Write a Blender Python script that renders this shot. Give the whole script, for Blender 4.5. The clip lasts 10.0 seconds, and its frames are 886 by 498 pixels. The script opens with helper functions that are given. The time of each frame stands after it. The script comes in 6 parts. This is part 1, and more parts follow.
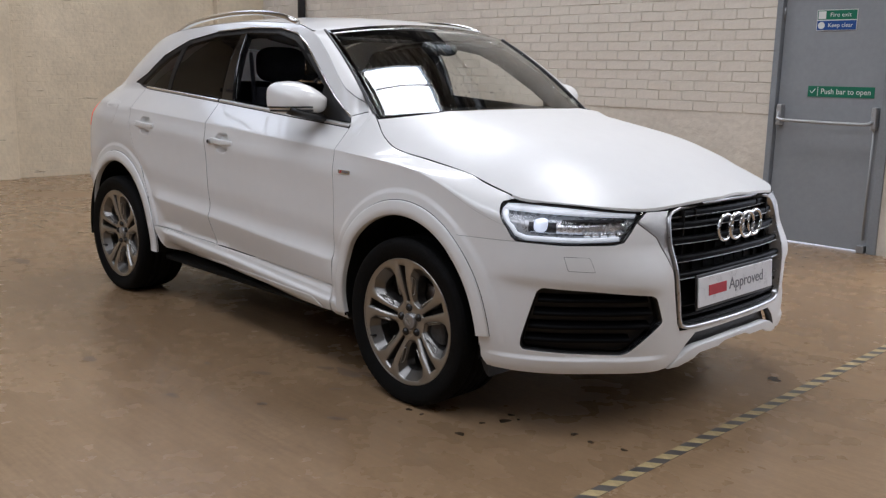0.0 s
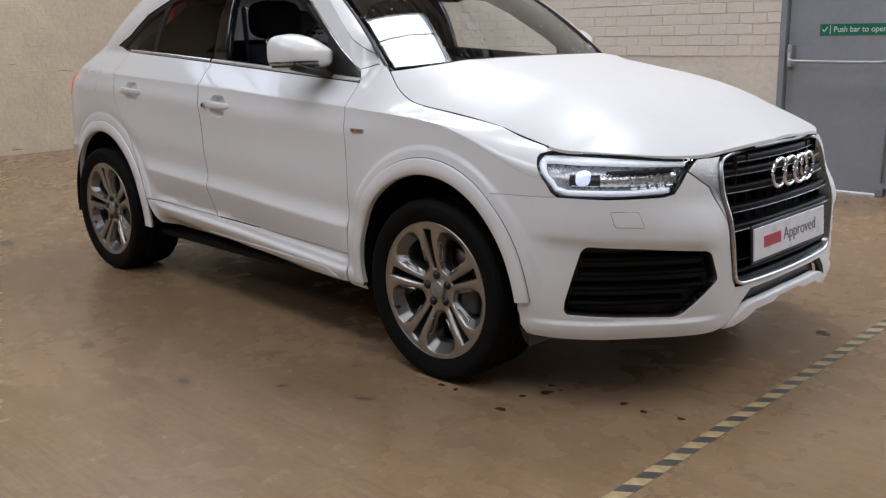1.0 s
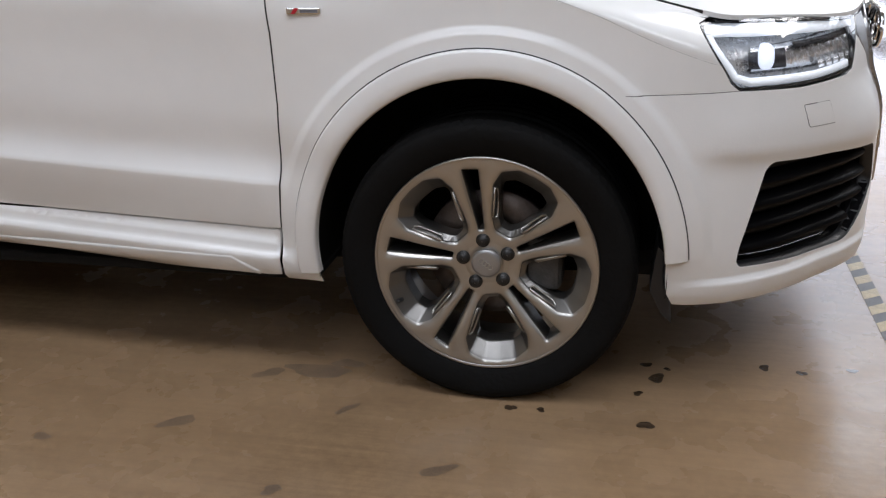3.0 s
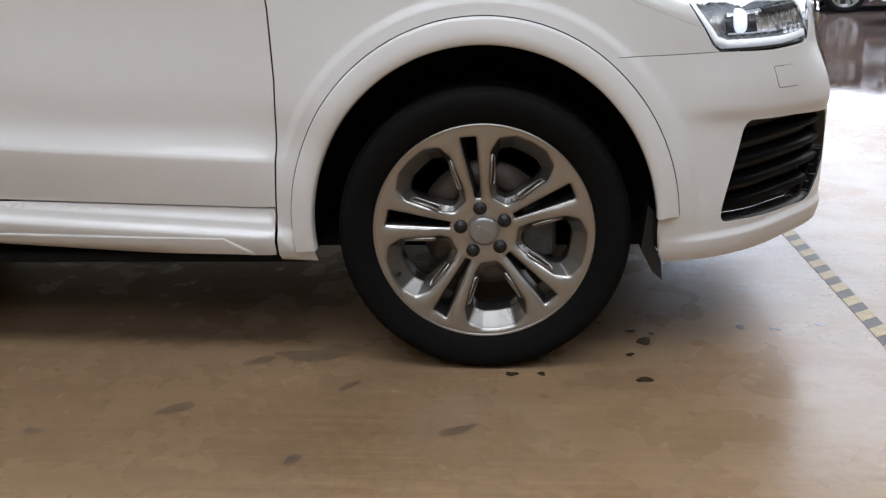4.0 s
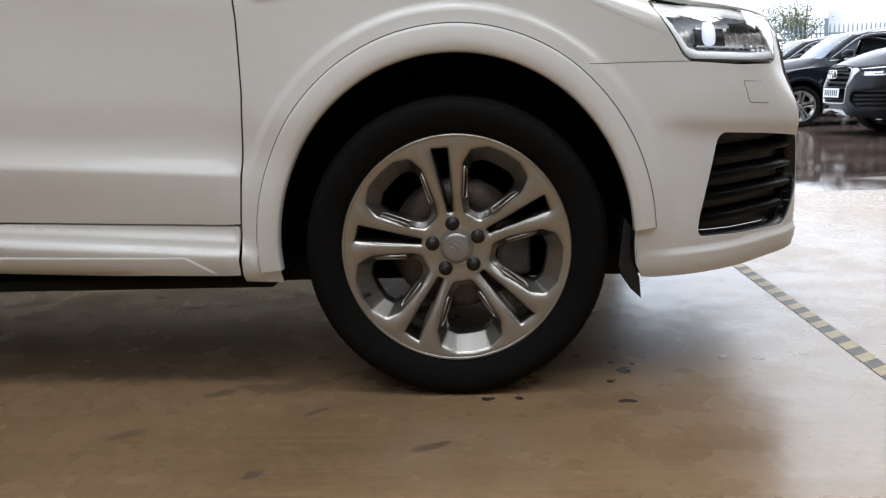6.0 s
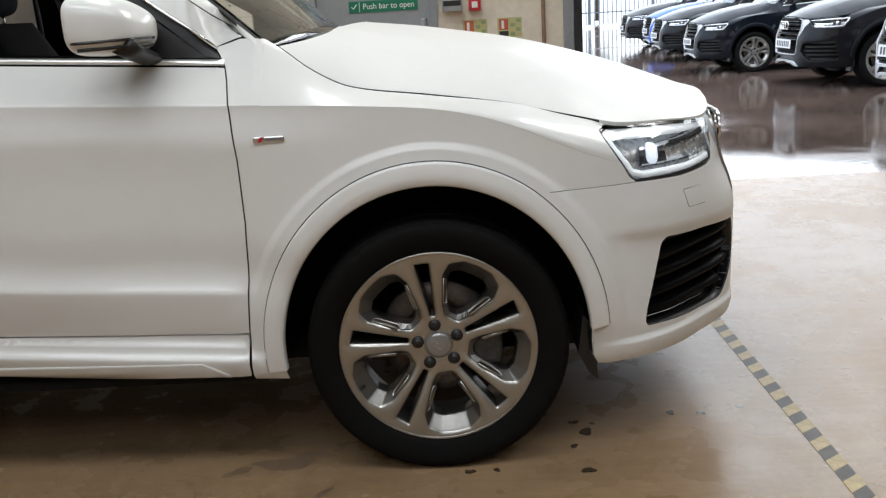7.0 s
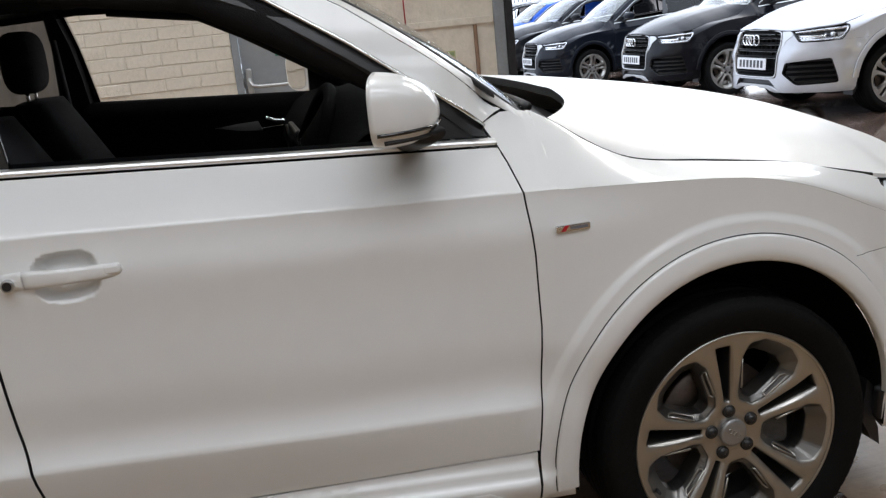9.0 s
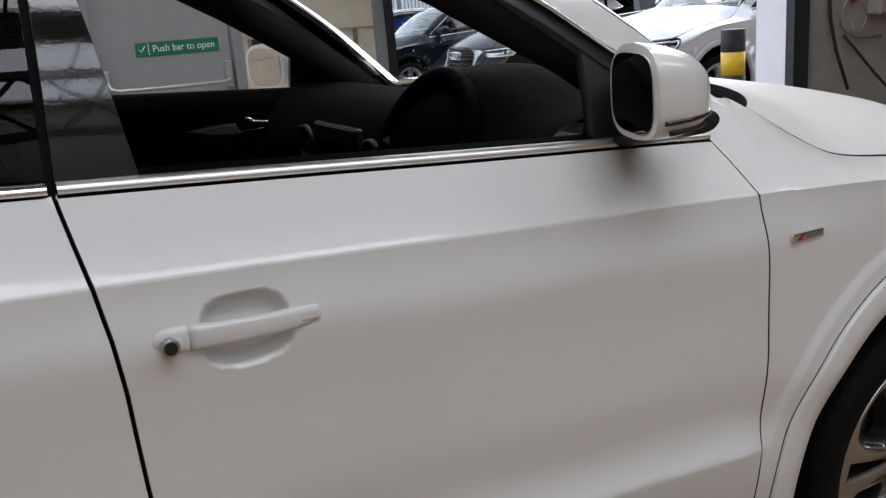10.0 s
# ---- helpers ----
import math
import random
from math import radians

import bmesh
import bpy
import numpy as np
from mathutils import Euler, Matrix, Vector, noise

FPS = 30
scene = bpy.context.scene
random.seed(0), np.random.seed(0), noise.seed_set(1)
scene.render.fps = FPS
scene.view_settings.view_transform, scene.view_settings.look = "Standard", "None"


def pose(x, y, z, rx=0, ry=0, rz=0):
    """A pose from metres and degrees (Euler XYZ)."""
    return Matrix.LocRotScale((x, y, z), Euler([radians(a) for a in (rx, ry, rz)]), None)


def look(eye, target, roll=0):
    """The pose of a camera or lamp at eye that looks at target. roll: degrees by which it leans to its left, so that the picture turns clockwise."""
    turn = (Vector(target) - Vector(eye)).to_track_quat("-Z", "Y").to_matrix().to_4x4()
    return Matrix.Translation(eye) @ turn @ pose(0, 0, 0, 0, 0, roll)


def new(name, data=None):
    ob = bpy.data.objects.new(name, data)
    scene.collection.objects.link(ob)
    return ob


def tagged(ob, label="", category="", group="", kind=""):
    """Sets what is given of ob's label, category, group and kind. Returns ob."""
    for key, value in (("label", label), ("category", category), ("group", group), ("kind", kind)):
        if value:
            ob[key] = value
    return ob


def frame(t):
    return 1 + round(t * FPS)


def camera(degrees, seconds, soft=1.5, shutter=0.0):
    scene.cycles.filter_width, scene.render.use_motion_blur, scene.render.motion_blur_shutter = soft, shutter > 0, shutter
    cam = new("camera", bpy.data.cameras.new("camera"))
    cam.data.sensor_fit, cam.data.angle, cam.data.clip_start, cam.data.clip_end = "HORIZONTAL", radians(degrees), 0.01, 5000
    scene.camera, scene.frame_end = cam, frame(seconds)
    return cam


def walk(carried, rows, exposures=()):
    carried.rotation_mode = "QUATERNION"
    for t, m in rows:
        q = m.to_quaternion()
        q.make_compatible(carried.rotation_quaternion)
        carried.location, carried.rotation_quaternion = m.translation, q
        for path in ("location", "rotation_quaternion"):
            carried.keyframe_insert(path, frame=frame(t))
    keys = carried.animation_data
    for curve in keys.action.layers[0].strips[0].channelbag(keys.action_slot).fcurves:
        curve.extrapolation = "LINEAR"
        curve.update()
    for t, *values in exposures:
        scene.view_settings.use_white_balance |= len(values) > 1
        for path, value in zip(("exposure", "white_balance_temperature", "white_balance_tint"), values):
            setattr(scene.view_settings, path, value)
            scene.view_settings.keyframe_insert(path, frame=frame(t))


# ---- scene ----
from mathutils import kdtree
from mathutils.geometry import delaunay_2d_cdt

cam = camera(51.7, 10.0, soft=1.3)
PATH = [
    (0, (2.659, -3.261, 1.343), (1.252, -1.892, 0.961), 1.1),
    (0.5, (2.585, -3.257, 1.327), (1.187, -1.89, 0.907), -1.3),
    (1, (2.332, -3.177, 1.28), (0.963, -1.794, 0.819), -1.2),
    (1.5, (1.86, -2.991, 1.259), (0.585, -1.541, 0.737), 0.7),
    (2, (1.284, -2.859, 1.263), (0.21, -1.311, 0.592), -0.7),
    (2.2, (1.09, -2.831, 1.233), (0.114, -1.23, 0.536), -1.7),
    (3.3, (0.179, -2.783, 1.134), (-0.071, -0.931, 0.422), -1.4),
    (3.5, (0.133, -2.855, 1.117), (-0.062, -0.988, 0.427), -1.6),
    (4, (0.096, -2.927, 0.979), (-0.081, -1.034, 0.359), -1.8),
    (4.5, (0.083, -2.903, 0.749), (-0.068, -0.959, 0.306), -1.4),
    (5, (0.107, -2.921, 0.708), (-0.022, -0.955, 0.367), -1.6),
    (5.2, (0.099, -2.94, 0.71), (-0.015, -0.971, 0.379), -1.5),
    (6.3, (0.065, -2.914, 0.714), (-0.036, -0.952, 0.342), -2.0),
    (6.5, (0.038, -2.929, 0.806), (-0.016, -0.97, 0.41), -2.0),
    (6.8, (0.072, -3.049, 1.063), (0.02, -1.107, 0.589), -2.8),
    (7, (0.07, -3.129, 1.209), (0.033, -1.196, 0.697), -3.4),
    (7.5, (-0.035, -3.205, 1.329), (-0.022, -1.285, 0.767), -4.0),
    (8, (-0.397, -3.172, 1.357), (-0.248, -1.254, 0.808), -5.2),
    (8.5, (-0.741, -2.992, 1.357), (-0.467, -1.079, 0.842), -6.3),
    (9, (-1.056, -2.672, 1.387), (-0.647, -0.779, 0.886), -5.8),
    (9.5, (-1.411, -2.344, 1.381), (-0.765, -0.521, 0.872), -4.1),
    (10, (-1.677, -2.006, 1.358), (-0.809, -0.278, 0.849), -4.3),
]
walk(cam, [(t, look(eye, target, roll)) for t, eye, target, roll in PATH],
     ((0, 0.02, 6100, 12), (2, 0.24, 6100, 11), (3.5, 0.47, 6200, 10), (4.5, 0.47, 6200, 8), (6.5, 0.22, 6450, 6), (7.0, 0.22, 6450, 5), (7.6, 0.03, 6450, 5), (9, 0.09, 6350, 8), (10, -0.12, 6300, 10)))

# ---- world and light ----
world = bpy.data.worlds.new("sky")
scene.world = world
world.use_nodes = True
wn = world.node_tree.nodes
sky = wn.new("ShaderNodeTexSky")
sky.sky_type, sky.sun_disc, sky.sun_elevation, sky.sun_rotation = "NISHITA", False, radians(38), radians(60)
sky.air_density, sky.dust_density, sky.ozone_density = 1.0, 6.0, 1.0
pale = wn.new("ShaderNodeMix")
pale.data_type, pale.inputs[0].default_value = "RGBA", 0.75
pale.inputs[7].default_value = (8.6, 9.3, 10.8, 1)
world.node_tree.links.new(sky.outputs[0], pale.inputs[6])
world.node_tree.links.new(pale.outputs[2], wn["Background"].inputs[0])
wn["Background"].inputs[1].default_value = 0.28
sun = new("sun", bpy.data.lights.new("sun", "SUN"))
sun.data.energy, sun.data.angle, sun.data.color = 0.7, radians(25), (1, 0.97, 0.92)
sun.matrix_world = look((20, 12, 16), (0, 0, 0))


def area_lamp(name, at, target, w, h, watts, color=(0.93, 0.96, 1.0)):
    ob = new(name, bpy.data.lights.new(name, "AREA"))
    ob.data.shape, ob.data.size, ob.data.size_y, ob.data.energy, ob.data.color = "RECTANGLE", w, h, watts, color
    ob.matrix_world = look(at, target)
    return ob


# lamps in roof openings, most added unseen for brightness: x0, x1, y0, y1, watts
# first and sixth follow reflections in the car's glass, the others brighten the hall
ROOF_OPENINGS = ((-1.25, 0.0, 1.0, 2.6, 78), (2.4, 5.9, 1.6, 3.9, 66), (-4.7, -2.9, 1.2, 3.9, 110), (-8.4, -6.2, -2.0, 3.4, 30), (1.9, 5.9, -3.9, -2.7, 60), (-3.6, 1.3, -8.9, -5.6, 95), (-3.4, 1.3, -3.9, -2.3, 82))
for x0, x1, y0, y1, watts in ROOF_OPENINGS:
    area_lamp("roof_light_day", ((x0 + x1) / 2, (y0 + y1) / 2, 5.55), ((x0 + x1) / 2, (y0 + y1) / 2, 0), x1 - x0 - 0.1, y1 - y0 - 0.1, watts, (1.0, 0.98, 0.96))
# added lamp inside the lintel stands in for sky light through the shutter
area_lamp("shutter_day", (3.1, 3.95, 2.95), (2.4, 0.4, 0.0), 3.9, 0.7, 36)

# ---- materials ----


def pbr(name, color, rough=0.5, metal=0.0, var=0.0, scale=5.0, bump=0.0, bscale=60.0, coat=0.0, rvar=0.0, tint=None, detail=6.0):
    """A surface with mottled colour at two scales, uneven gloss and fine relief."""
    m = bpy.data.materials.new(name)
    m.use_nodes = True
    n, l = m.node_tree.nodes, m.node_tree.links
    p = n["Principled BSDF"]
    p.inputs["Base Color"].default_value = (*color, 1)
    p.inputs["Roughness"].default_value, p.inputs["Metallic"].default_value = rough, metal
    p.inputs["Coat Weight"].default_value, p.inputs["Coat Roughness"].default_value = coat, 0.03
    tc = n.new("ShaderNodeTexCoord")
    if var or rvar:
        a, b = n.new("ShaderNodeTexNoise"), n.new("ShaderNodeTexNoise")
        a.inputs["Scale"].default_value, a.inputs["Detail"].default_value = scale, detail
        b.inputs["Scale"].default_value, b.inputs["Detail"].default_value = scale * 9, 4
        for t in (a, b):
            l.new(tc.outputs["Object"], t.inputs["Vector"])
        mix = n.new("ShaderNodeMath")
        mix.operation = "MULTIPLY_ADD"
        mix.inputs[1].default_value = 0.6
        l.new(a.outputs[0], mix.inputs[0])
        half = n.new("ShaderNodeMath")
        half.operation, half.inputs[1].default_value = "MULTIPLY", 0.4
        l.new(b.outputs[0], half.inputs[0])
        l.new(half.outputs[0], mix.inputs[2])
        if var:
            r = n.new("ShaderNodeValToRGB")
            lo = tint if tint else [c * (1 - var) for c in color]
            hi = [min(1, c * (1 + var * 0.6)) for c in color]
            r.color_ramp.elements[0].position, r.color_ramp.elements[1].position = 0.34, 0.66
            r.color_ramp.elements[0].color, r.color_ramp.elements[1].color = (*lo, 1), (*hi, 1)
            l.new(mix.outputs[0], r.inputs[0])
            l.new(r.outputs[0], p.inputs["Base Color"])
        if rvar:
            k = n.new("ShaderNodeMapRange")
            k.inputs[1].default_value, k.inputs[2].default_value = 0.35, 0.65
            k.inputs[3].default_value, k.inputs[4].default_value = max(0.02, rough - rvar), min(1, rough + rvar)
            l.new(mix.outputs[0], k.inputs[0])
            l.new(k.outputs[0], p.inputs["Roughness"])
    if bump:
        t, bp = n.new("ShaderNodeTexNoise"), n.new("ShaderNodeBump")
        t.inputs["Scale"].default_value, t.inputs["Detail"].default_value = bscale, 5
        bp.inputs["Strength"].default_value, bp.inputs["Distance"].default_value = bump, 0.01
        l.new(tc.outputs["Object"], t.inputs["Vector"])
        l.new(t.outputs[0], bp.inputs["Height"])
        l.new(bp.outputs[0], p.inputs["Normal"])
    return m


def glow(name, color, strength):
    m = pbr(name, color, 0.3)
    p = m.node_tree.nodes["Principled BSDF"]
    p.inputs["Emission Color"].default_value, p.inputs["Emission Strength"].default_value = (*color, 1), strength
    return m


def glass(name, color, rough=0.0, ior=1.45):
    m = pbr(name, color, rough)
    p = m.node_tree.nodes["Principled BSDF"]
    p.inputs["Transmission Weight"].default_value, p.inputs["IOR"].default_value = 1.0, ior
    return m


PAINT = pbr("white_paint", (0.80, 0.80, 0.785), 0.28, coat=1.0, var=0.02, scale=2.0, bump=0.012, bscale=16)
WET_PAINT = pbr("wet_white_paint", (0.80, 0.80, 0.785), 0.45, coat=1.0, var=0.02, scale=2.0, bump=0.045, bscale=240)
PAINT.node_tree.nodes["Principled BSDF"].inputs["Coat Weight"].default_value = 0.6
WET_PAINT.node_tree.nodes["Principled BSDF"].inputs["Coat Roughness"].default_value = 0.25
WET_PAINT.node_tree.nodes["Principled BSDF"].inputs["Coat Weight"].default_value = 0.40
WET_PAINT.node_tree.nodes["Principled BSDF"].inputs["Specular IOR Level"].default_value = 0.30
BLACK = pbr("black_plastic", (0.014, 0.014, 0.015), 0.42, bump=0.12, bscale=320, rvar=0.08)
GLOSS_BLACK = pbr("gloss_black", (0.008, 0.008, 0.009), 0.06, coat=0.6, rvar=0.03, scale=20, bump=0.02, bscale=150)
MATT_BLACK = pbr("matt_black", (0.010, 0.010, 0.010), 0.85, var=0.3, scale=10)
CHROME = pbr("bright_trim", (0.78, 0.78, 0.77), 0.17, 1.0, rvar=0.06, scale=30)
CHROME_WET = pbr("wet_bright_trim", (0.88, 0.88, 0.87), 0.42, 1.0, rvar=0.06, scale=30)
SILVER = pbr("satin_silver", (0.46, 0.46, 0.46), 0.33, 1.0, bump=0.25, bscale=300, rvar=0.05, scale=40)
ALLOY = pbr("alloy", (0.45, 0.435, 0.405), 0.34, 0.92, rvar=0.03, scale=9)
# walls of the wheel's openings: darker alloy colour than the face, for contrast
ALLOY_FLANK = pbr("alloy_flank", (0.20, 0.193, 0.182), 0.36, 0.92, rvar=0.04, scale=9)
BOLT = pbr("bolt_cap", (0.035, 0.034, 0.033), 0.4, 0.5)
SLAT = pbr("satin_black_slat", (0.0025, 0.0025, 0.003), 0.42, rvar=0.06, scale=30, bump=0.06, bscale=150)
FRAME_SILVER = pbr("satin_frame", (0.52, 0.52, 0.525), 0.30, 1.0, rvar=0.05, scale=40)
CAP = pbr("cap_grey", (0.34, 0.34, 0.34), 0.35, 0.7, var=0.02, scale=4)
ALLOY_DARK = pbr("dark_alloy", (0.16, 0.15, 0.145), 0.36, 0.9, rvar=0.03, scale=8)
RUBBER = pbr("tyre_rubber", (0.0055, 0.0054, 0.0053), 0.75, var=0.35, scale=12, bump=0.25, bscale=90, rvar=0.1)
IRON = pbr("cast_iron", (0.09, 0.09, 0.09), 0.55, 0.4, var=0.3, scale=30, bump=0.3, bscale=120)
WINDSCREEN = glass("windscreen_glass", (0.92, 0.96, 0.945))
PRIVACY = glass("privacy_glass", (0.05, 0.05, 0.055))
LENS = glass("lamp_lens", (0.97, 0.97, 0.97))
LAMP_IN = pbr("lamp_reflector", (0.78, 0.79, 0.82), 0.24, 0.85, rvar=0.1, scale=60, bump=0.2, bscale=60)
LAMP_BACK = pbr("lamp_housing", (0.55, 0.56, 0.58), 0.30, 0.7, rvar=0.1, scale=50, bump=0.3, bscale=80)
LAMP_DARK = pbr("lamp_bezel", (0.03, 0.03, 0.035), 0.3, 0.3, rvar=0.1, scale=40)
DRL = glow("running_light", (0.90, 0.94, 1.0), 0.22)
BEAM = glow("low_beam", (0.80, 0.86, 1.0), 0.5)
TAIL = glow("tail_lamp_red", (0.75, 0.03, 0.025), 0.35)
FABRIC = pbr("seat_fabric", (0.010, 0.010, 0.013), 0.9, var=0.4, scale=30, bump=0.4, bscale=260)
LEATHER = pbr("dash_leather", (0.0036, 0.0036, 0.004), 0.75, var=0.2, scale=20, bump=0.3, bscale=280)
TRIM_GREY = pbr("door_trim_grey", (0.13, 0.13, 0.13), 0.35, 0.4, rvar=0.08, scale=20)
LINER = pbr("headlining", (0.014, 0.014, 0.015), 0.95, bump=0.3, bscale=300)
MIRROR = pbr("mirror_glass", (0.75, 0.76, 0.77), 0.02, 1.0)
RED = pbr("red_paint", (0.45, 0.012, 0.025), 0.4, var=0.1, scale=20)
PLATE_WHITE = pbr("plate_white", (0.74, 0.74, 0.75), 0.3, var=0.04, scale=20, rvar=0.05)
INK = pbr("plate_ink", (0.05, 0.05, 0.055), 0.5)
GREY_INK = pbr("grey_ink", (0.16, 0.16, 0.18), 0.5)
DOOR_GREY = pbr("grey_door_paint", (0.285, 0.305, 0.325), 0.42, var=0.09, scale=3, bump=0.1, bscale=25, rvar=0.08)
FRAME_GREY = pbr("grey_frame_paint", (0.25, 0.27, 0.29), 0.45, var=0.15, scale=6, bump=0.12, bscale=40)
BAR_GREY = pbr("push_bar_grey", (0.42, 0.43, 0.44), 0.35, 0.5, rvar=0.08, scale=20)
GREEN = pbr("sign_green", (0.005, 0.165, 0.095), 0.35, var=0.06, scale=15)
BLUE = pbr("sign_blue", (0.012, 0.075, 0.30), 0.35, var=0.06, scale=15)
SIGN_WHITE = pbr("sign_white", (0.78, 0.80, 0.78), 0.4)
PAPER = pbr("paper_yellow_green", (0.48, 0.50, 0.26), 0.6, var=0.2, scale=25)
BRICK = pbr("cream_painted_brick", (0.72, 0.665, 0.58), 0.62, var=0.10, scale=4, bump=0.5, bscale=38, rvar=0.1)
PLASTER = pbr("cream_painted_plaster", (0.70, 0.645, 0.555), 0.65, var=0.12, scale=3, bump=1.0, bscale=15)
OLD_WALL = pbr("old_cream_paint", (0.68, 0.585, 0.43), 0.7, var=0.14, scale=2.2, bump=0.8, bscale=26)
WHITE_WALL = pbr("white_painted_jamb", (0.80, 0.80, 0.80), 0.55, var=0.05, scale=5, bump=0.3, bscale=30)
DIM_WALL = pbr("stone_grey_paint", (0.36, 0.33, 0.29), 0.7, var=0.15, scale=3, bump=0.5, bscale=30)
STEEL_DARK = pbr("dark_steel", (0.035, 0.036, 0.04), 0.5, 0.5, var=0.3, scale=12)
GALV = pbr("galvanised_steel", (0.34, 0.35, 0.36), 0.45, 0.7, var=0.15, scale=14)
RUST = pbr("rusty_pipe_brown", (0.16, 0.085, 0.045), 0.6, var=0.3, scale=18)
YELLOW = pbr("yellow_band", (0.72, 0.46, 0.02), 0.4, var=0.1, scale=10)
ROOF = pbr("roof_boards", (0.52, 0.50, 0.47), 0.7, var=0.15, scale=2)
CABLE = pbr("black_cable", (0.02, 0.02, 0.02), 0.5)
NOTICE_RED = pbr("faded_red_print", (0.50, 0.11, 0.055), 0.6, var=0.15, scale=30)
NOTICE_GREEN = pbr("faded_green_print", (0.27, 0.34, 0.17), 0.6, var=0.15, scale=30)
NOTICE_YELLOW = pbr("faded_yellow_print", (0.52, 0.46, 0.22), 0.6, var=0.15, scale=30)
DISC = pbr("rusty_disc", (0.13, 0.105, 0.09), 0.42, 0.75, var=0.3, scale=14)
LEAF = pbr("foliage", (0.085, 0.105, 0.045), 0.6, var=0.5, scale=6)
BARK = pbr("bark", (0.10, 0.075, 0.05), 0.85, var=0.4, scale=12, bump=0.5, bscale=40)
FENCE = pbr("fence_steel", (0.20, 0.23, 0.26), 0.5, 0.5, var=0.15, scale=10)


def floor_material():
    """Brown sealed concrete: blotches, scuffs, dark drips, a dull sheen."""
    m = pbr("sealed_concrete", (0.300, 0.199, 0.112), 0.27, var=0.13, scale=0.9, bump=0.06, bscale=30, rvar=0.10, detail=3)
    n, l = m.node_tree.nodes, m.node_tree.links
    p = n["Principled BSDF"]
    base = p.inputs["Base Color"].links[0].from_socket
    tc = n.new("ShaderNodeTexCoord")
    # long scuff marks
    mp = n.new("ShaderNodeMapping")
    mp.inputs["Rotation"].default_value, mp.inputs["Scale"].default_value = (0, 0, 0.75), (1.5, 4.5, 1.0)
    scuff, ramp = n.new("ShaderNodeTexNoise"), n.new("ShaderNodeValToRGB")
    scuff.inputs["Scale"].default_value, scuff.inputs["Detail"].default_value, scuff.inputs["Roughness"].default_value = 2.2, 5, 0.6
    ramp.color_ramp.elements[0].position, ramp.color_ramp.elements[1].position = 0.34, 0.62
    ramp.color_ramp.elements[0].color, ramp.color_ramp.elements[1].color = (0.91, 0.90, 0.89, 1), (1, 1, 1, 1)
    l.new(tc.outputs["Object"], mp.inputs["Vector"])
    l.new(mp.outputs[0], scuff.inputs["Vector"])
    l.new(scuff.outputs[0], ramp.inputs[0])
    # small dark drips
    drip, dr = n.new("ShaderNodeTexNoise"), n.new("ShaderNodeValToRGB")
    drip.inputs["Scale"].default_value, drip.inputs["Detail"].default_value = 9.0, 3
    dr.color_ramp.elements[0].position, dr.color_ramp.elements[1].position = 0.17, 0.25
    dr.color_ramp.elements[0].color, dr.color_ramp.elements[1].color = (0.66, 0.62, 0.58, 1), (1, 1, 1, 1)
    l.new(tc.outputs["Object"], drip.inputs["Vector"])
    l.new(drip.outputs[0], dr.inputs[0])
    # fine grain and fine scratches of the trowel
    grain, gr = n.new("ShaderNodeTexNoise"), n.new("ShaderNodeValToRGB")
    grain.inputs["Scale"].default_value, grain.inputs["Detail"].default_value, grain.inputs["Roughness"].default_value = 34.0, 9, 0.75
    gr.color_ramp.elements[0].position, gr.color_ramp.elements[1].position = 0.32, 0.66
    gr.color_ramp.elements[0].color, gr.color_ramp.elements[1].color = (0.84, 0.83, 0.82, 1), (1.08, 1.08, 1.07, 1)
    l.new(tc.outputs["Object"], grain.inputs["Vector"])
    l.new(grain.outputs[0], gr.inputs[0])
    mp2, scr_, sr = n.new("ShaderNodeMapping"), n.new("ShaderNodeTexNoise"), n.new("ShaderNodeValToRGB")
    mp2.inputs["Rotation"].default_value, mp2.inputs["Scale"].default_value = (0, 0, -0.5), (1.2, 26.0, 1.0)
    scr_.inputs["Scale"].default_value, scr_.inputs["Detail"].default_value, scr_.inputs["Roughness"].default_value = 2.0, 7, 0.7
    sr.color_ramp.elements[0].position, sr.color_ramp.elements[1].position = 0.36, 0.60
    sr.color_ramp.elements[0].color, sr.color_ramp.elements[1].color = (0.89, 0.88, 0.87, 1), (1.04, 1.04, 1.04, 1)
    l.new(tc.outputs["Object"], mp2.inputs["Vector"])
    l.new(mp2.outputs[0], scr_.inputs["Vector"])
    l.new(scr_.outputs[0], sr.inputs[0])
    for src in (ramp, dr, gr, sr):
        mul = n.new("ShaderNodeMix")
        mul.data_type, mul.blend_type, mul.inputs[0].default_value = "RGBA", "MULTIPLY", 1.0
        l.new(base, mul.inputs[6])
        l.new(src.outputs[0], mul.inputs[7])
        base = mul.outputs[2]
    l.new(base, p.inputs["Base Color"])
    return m


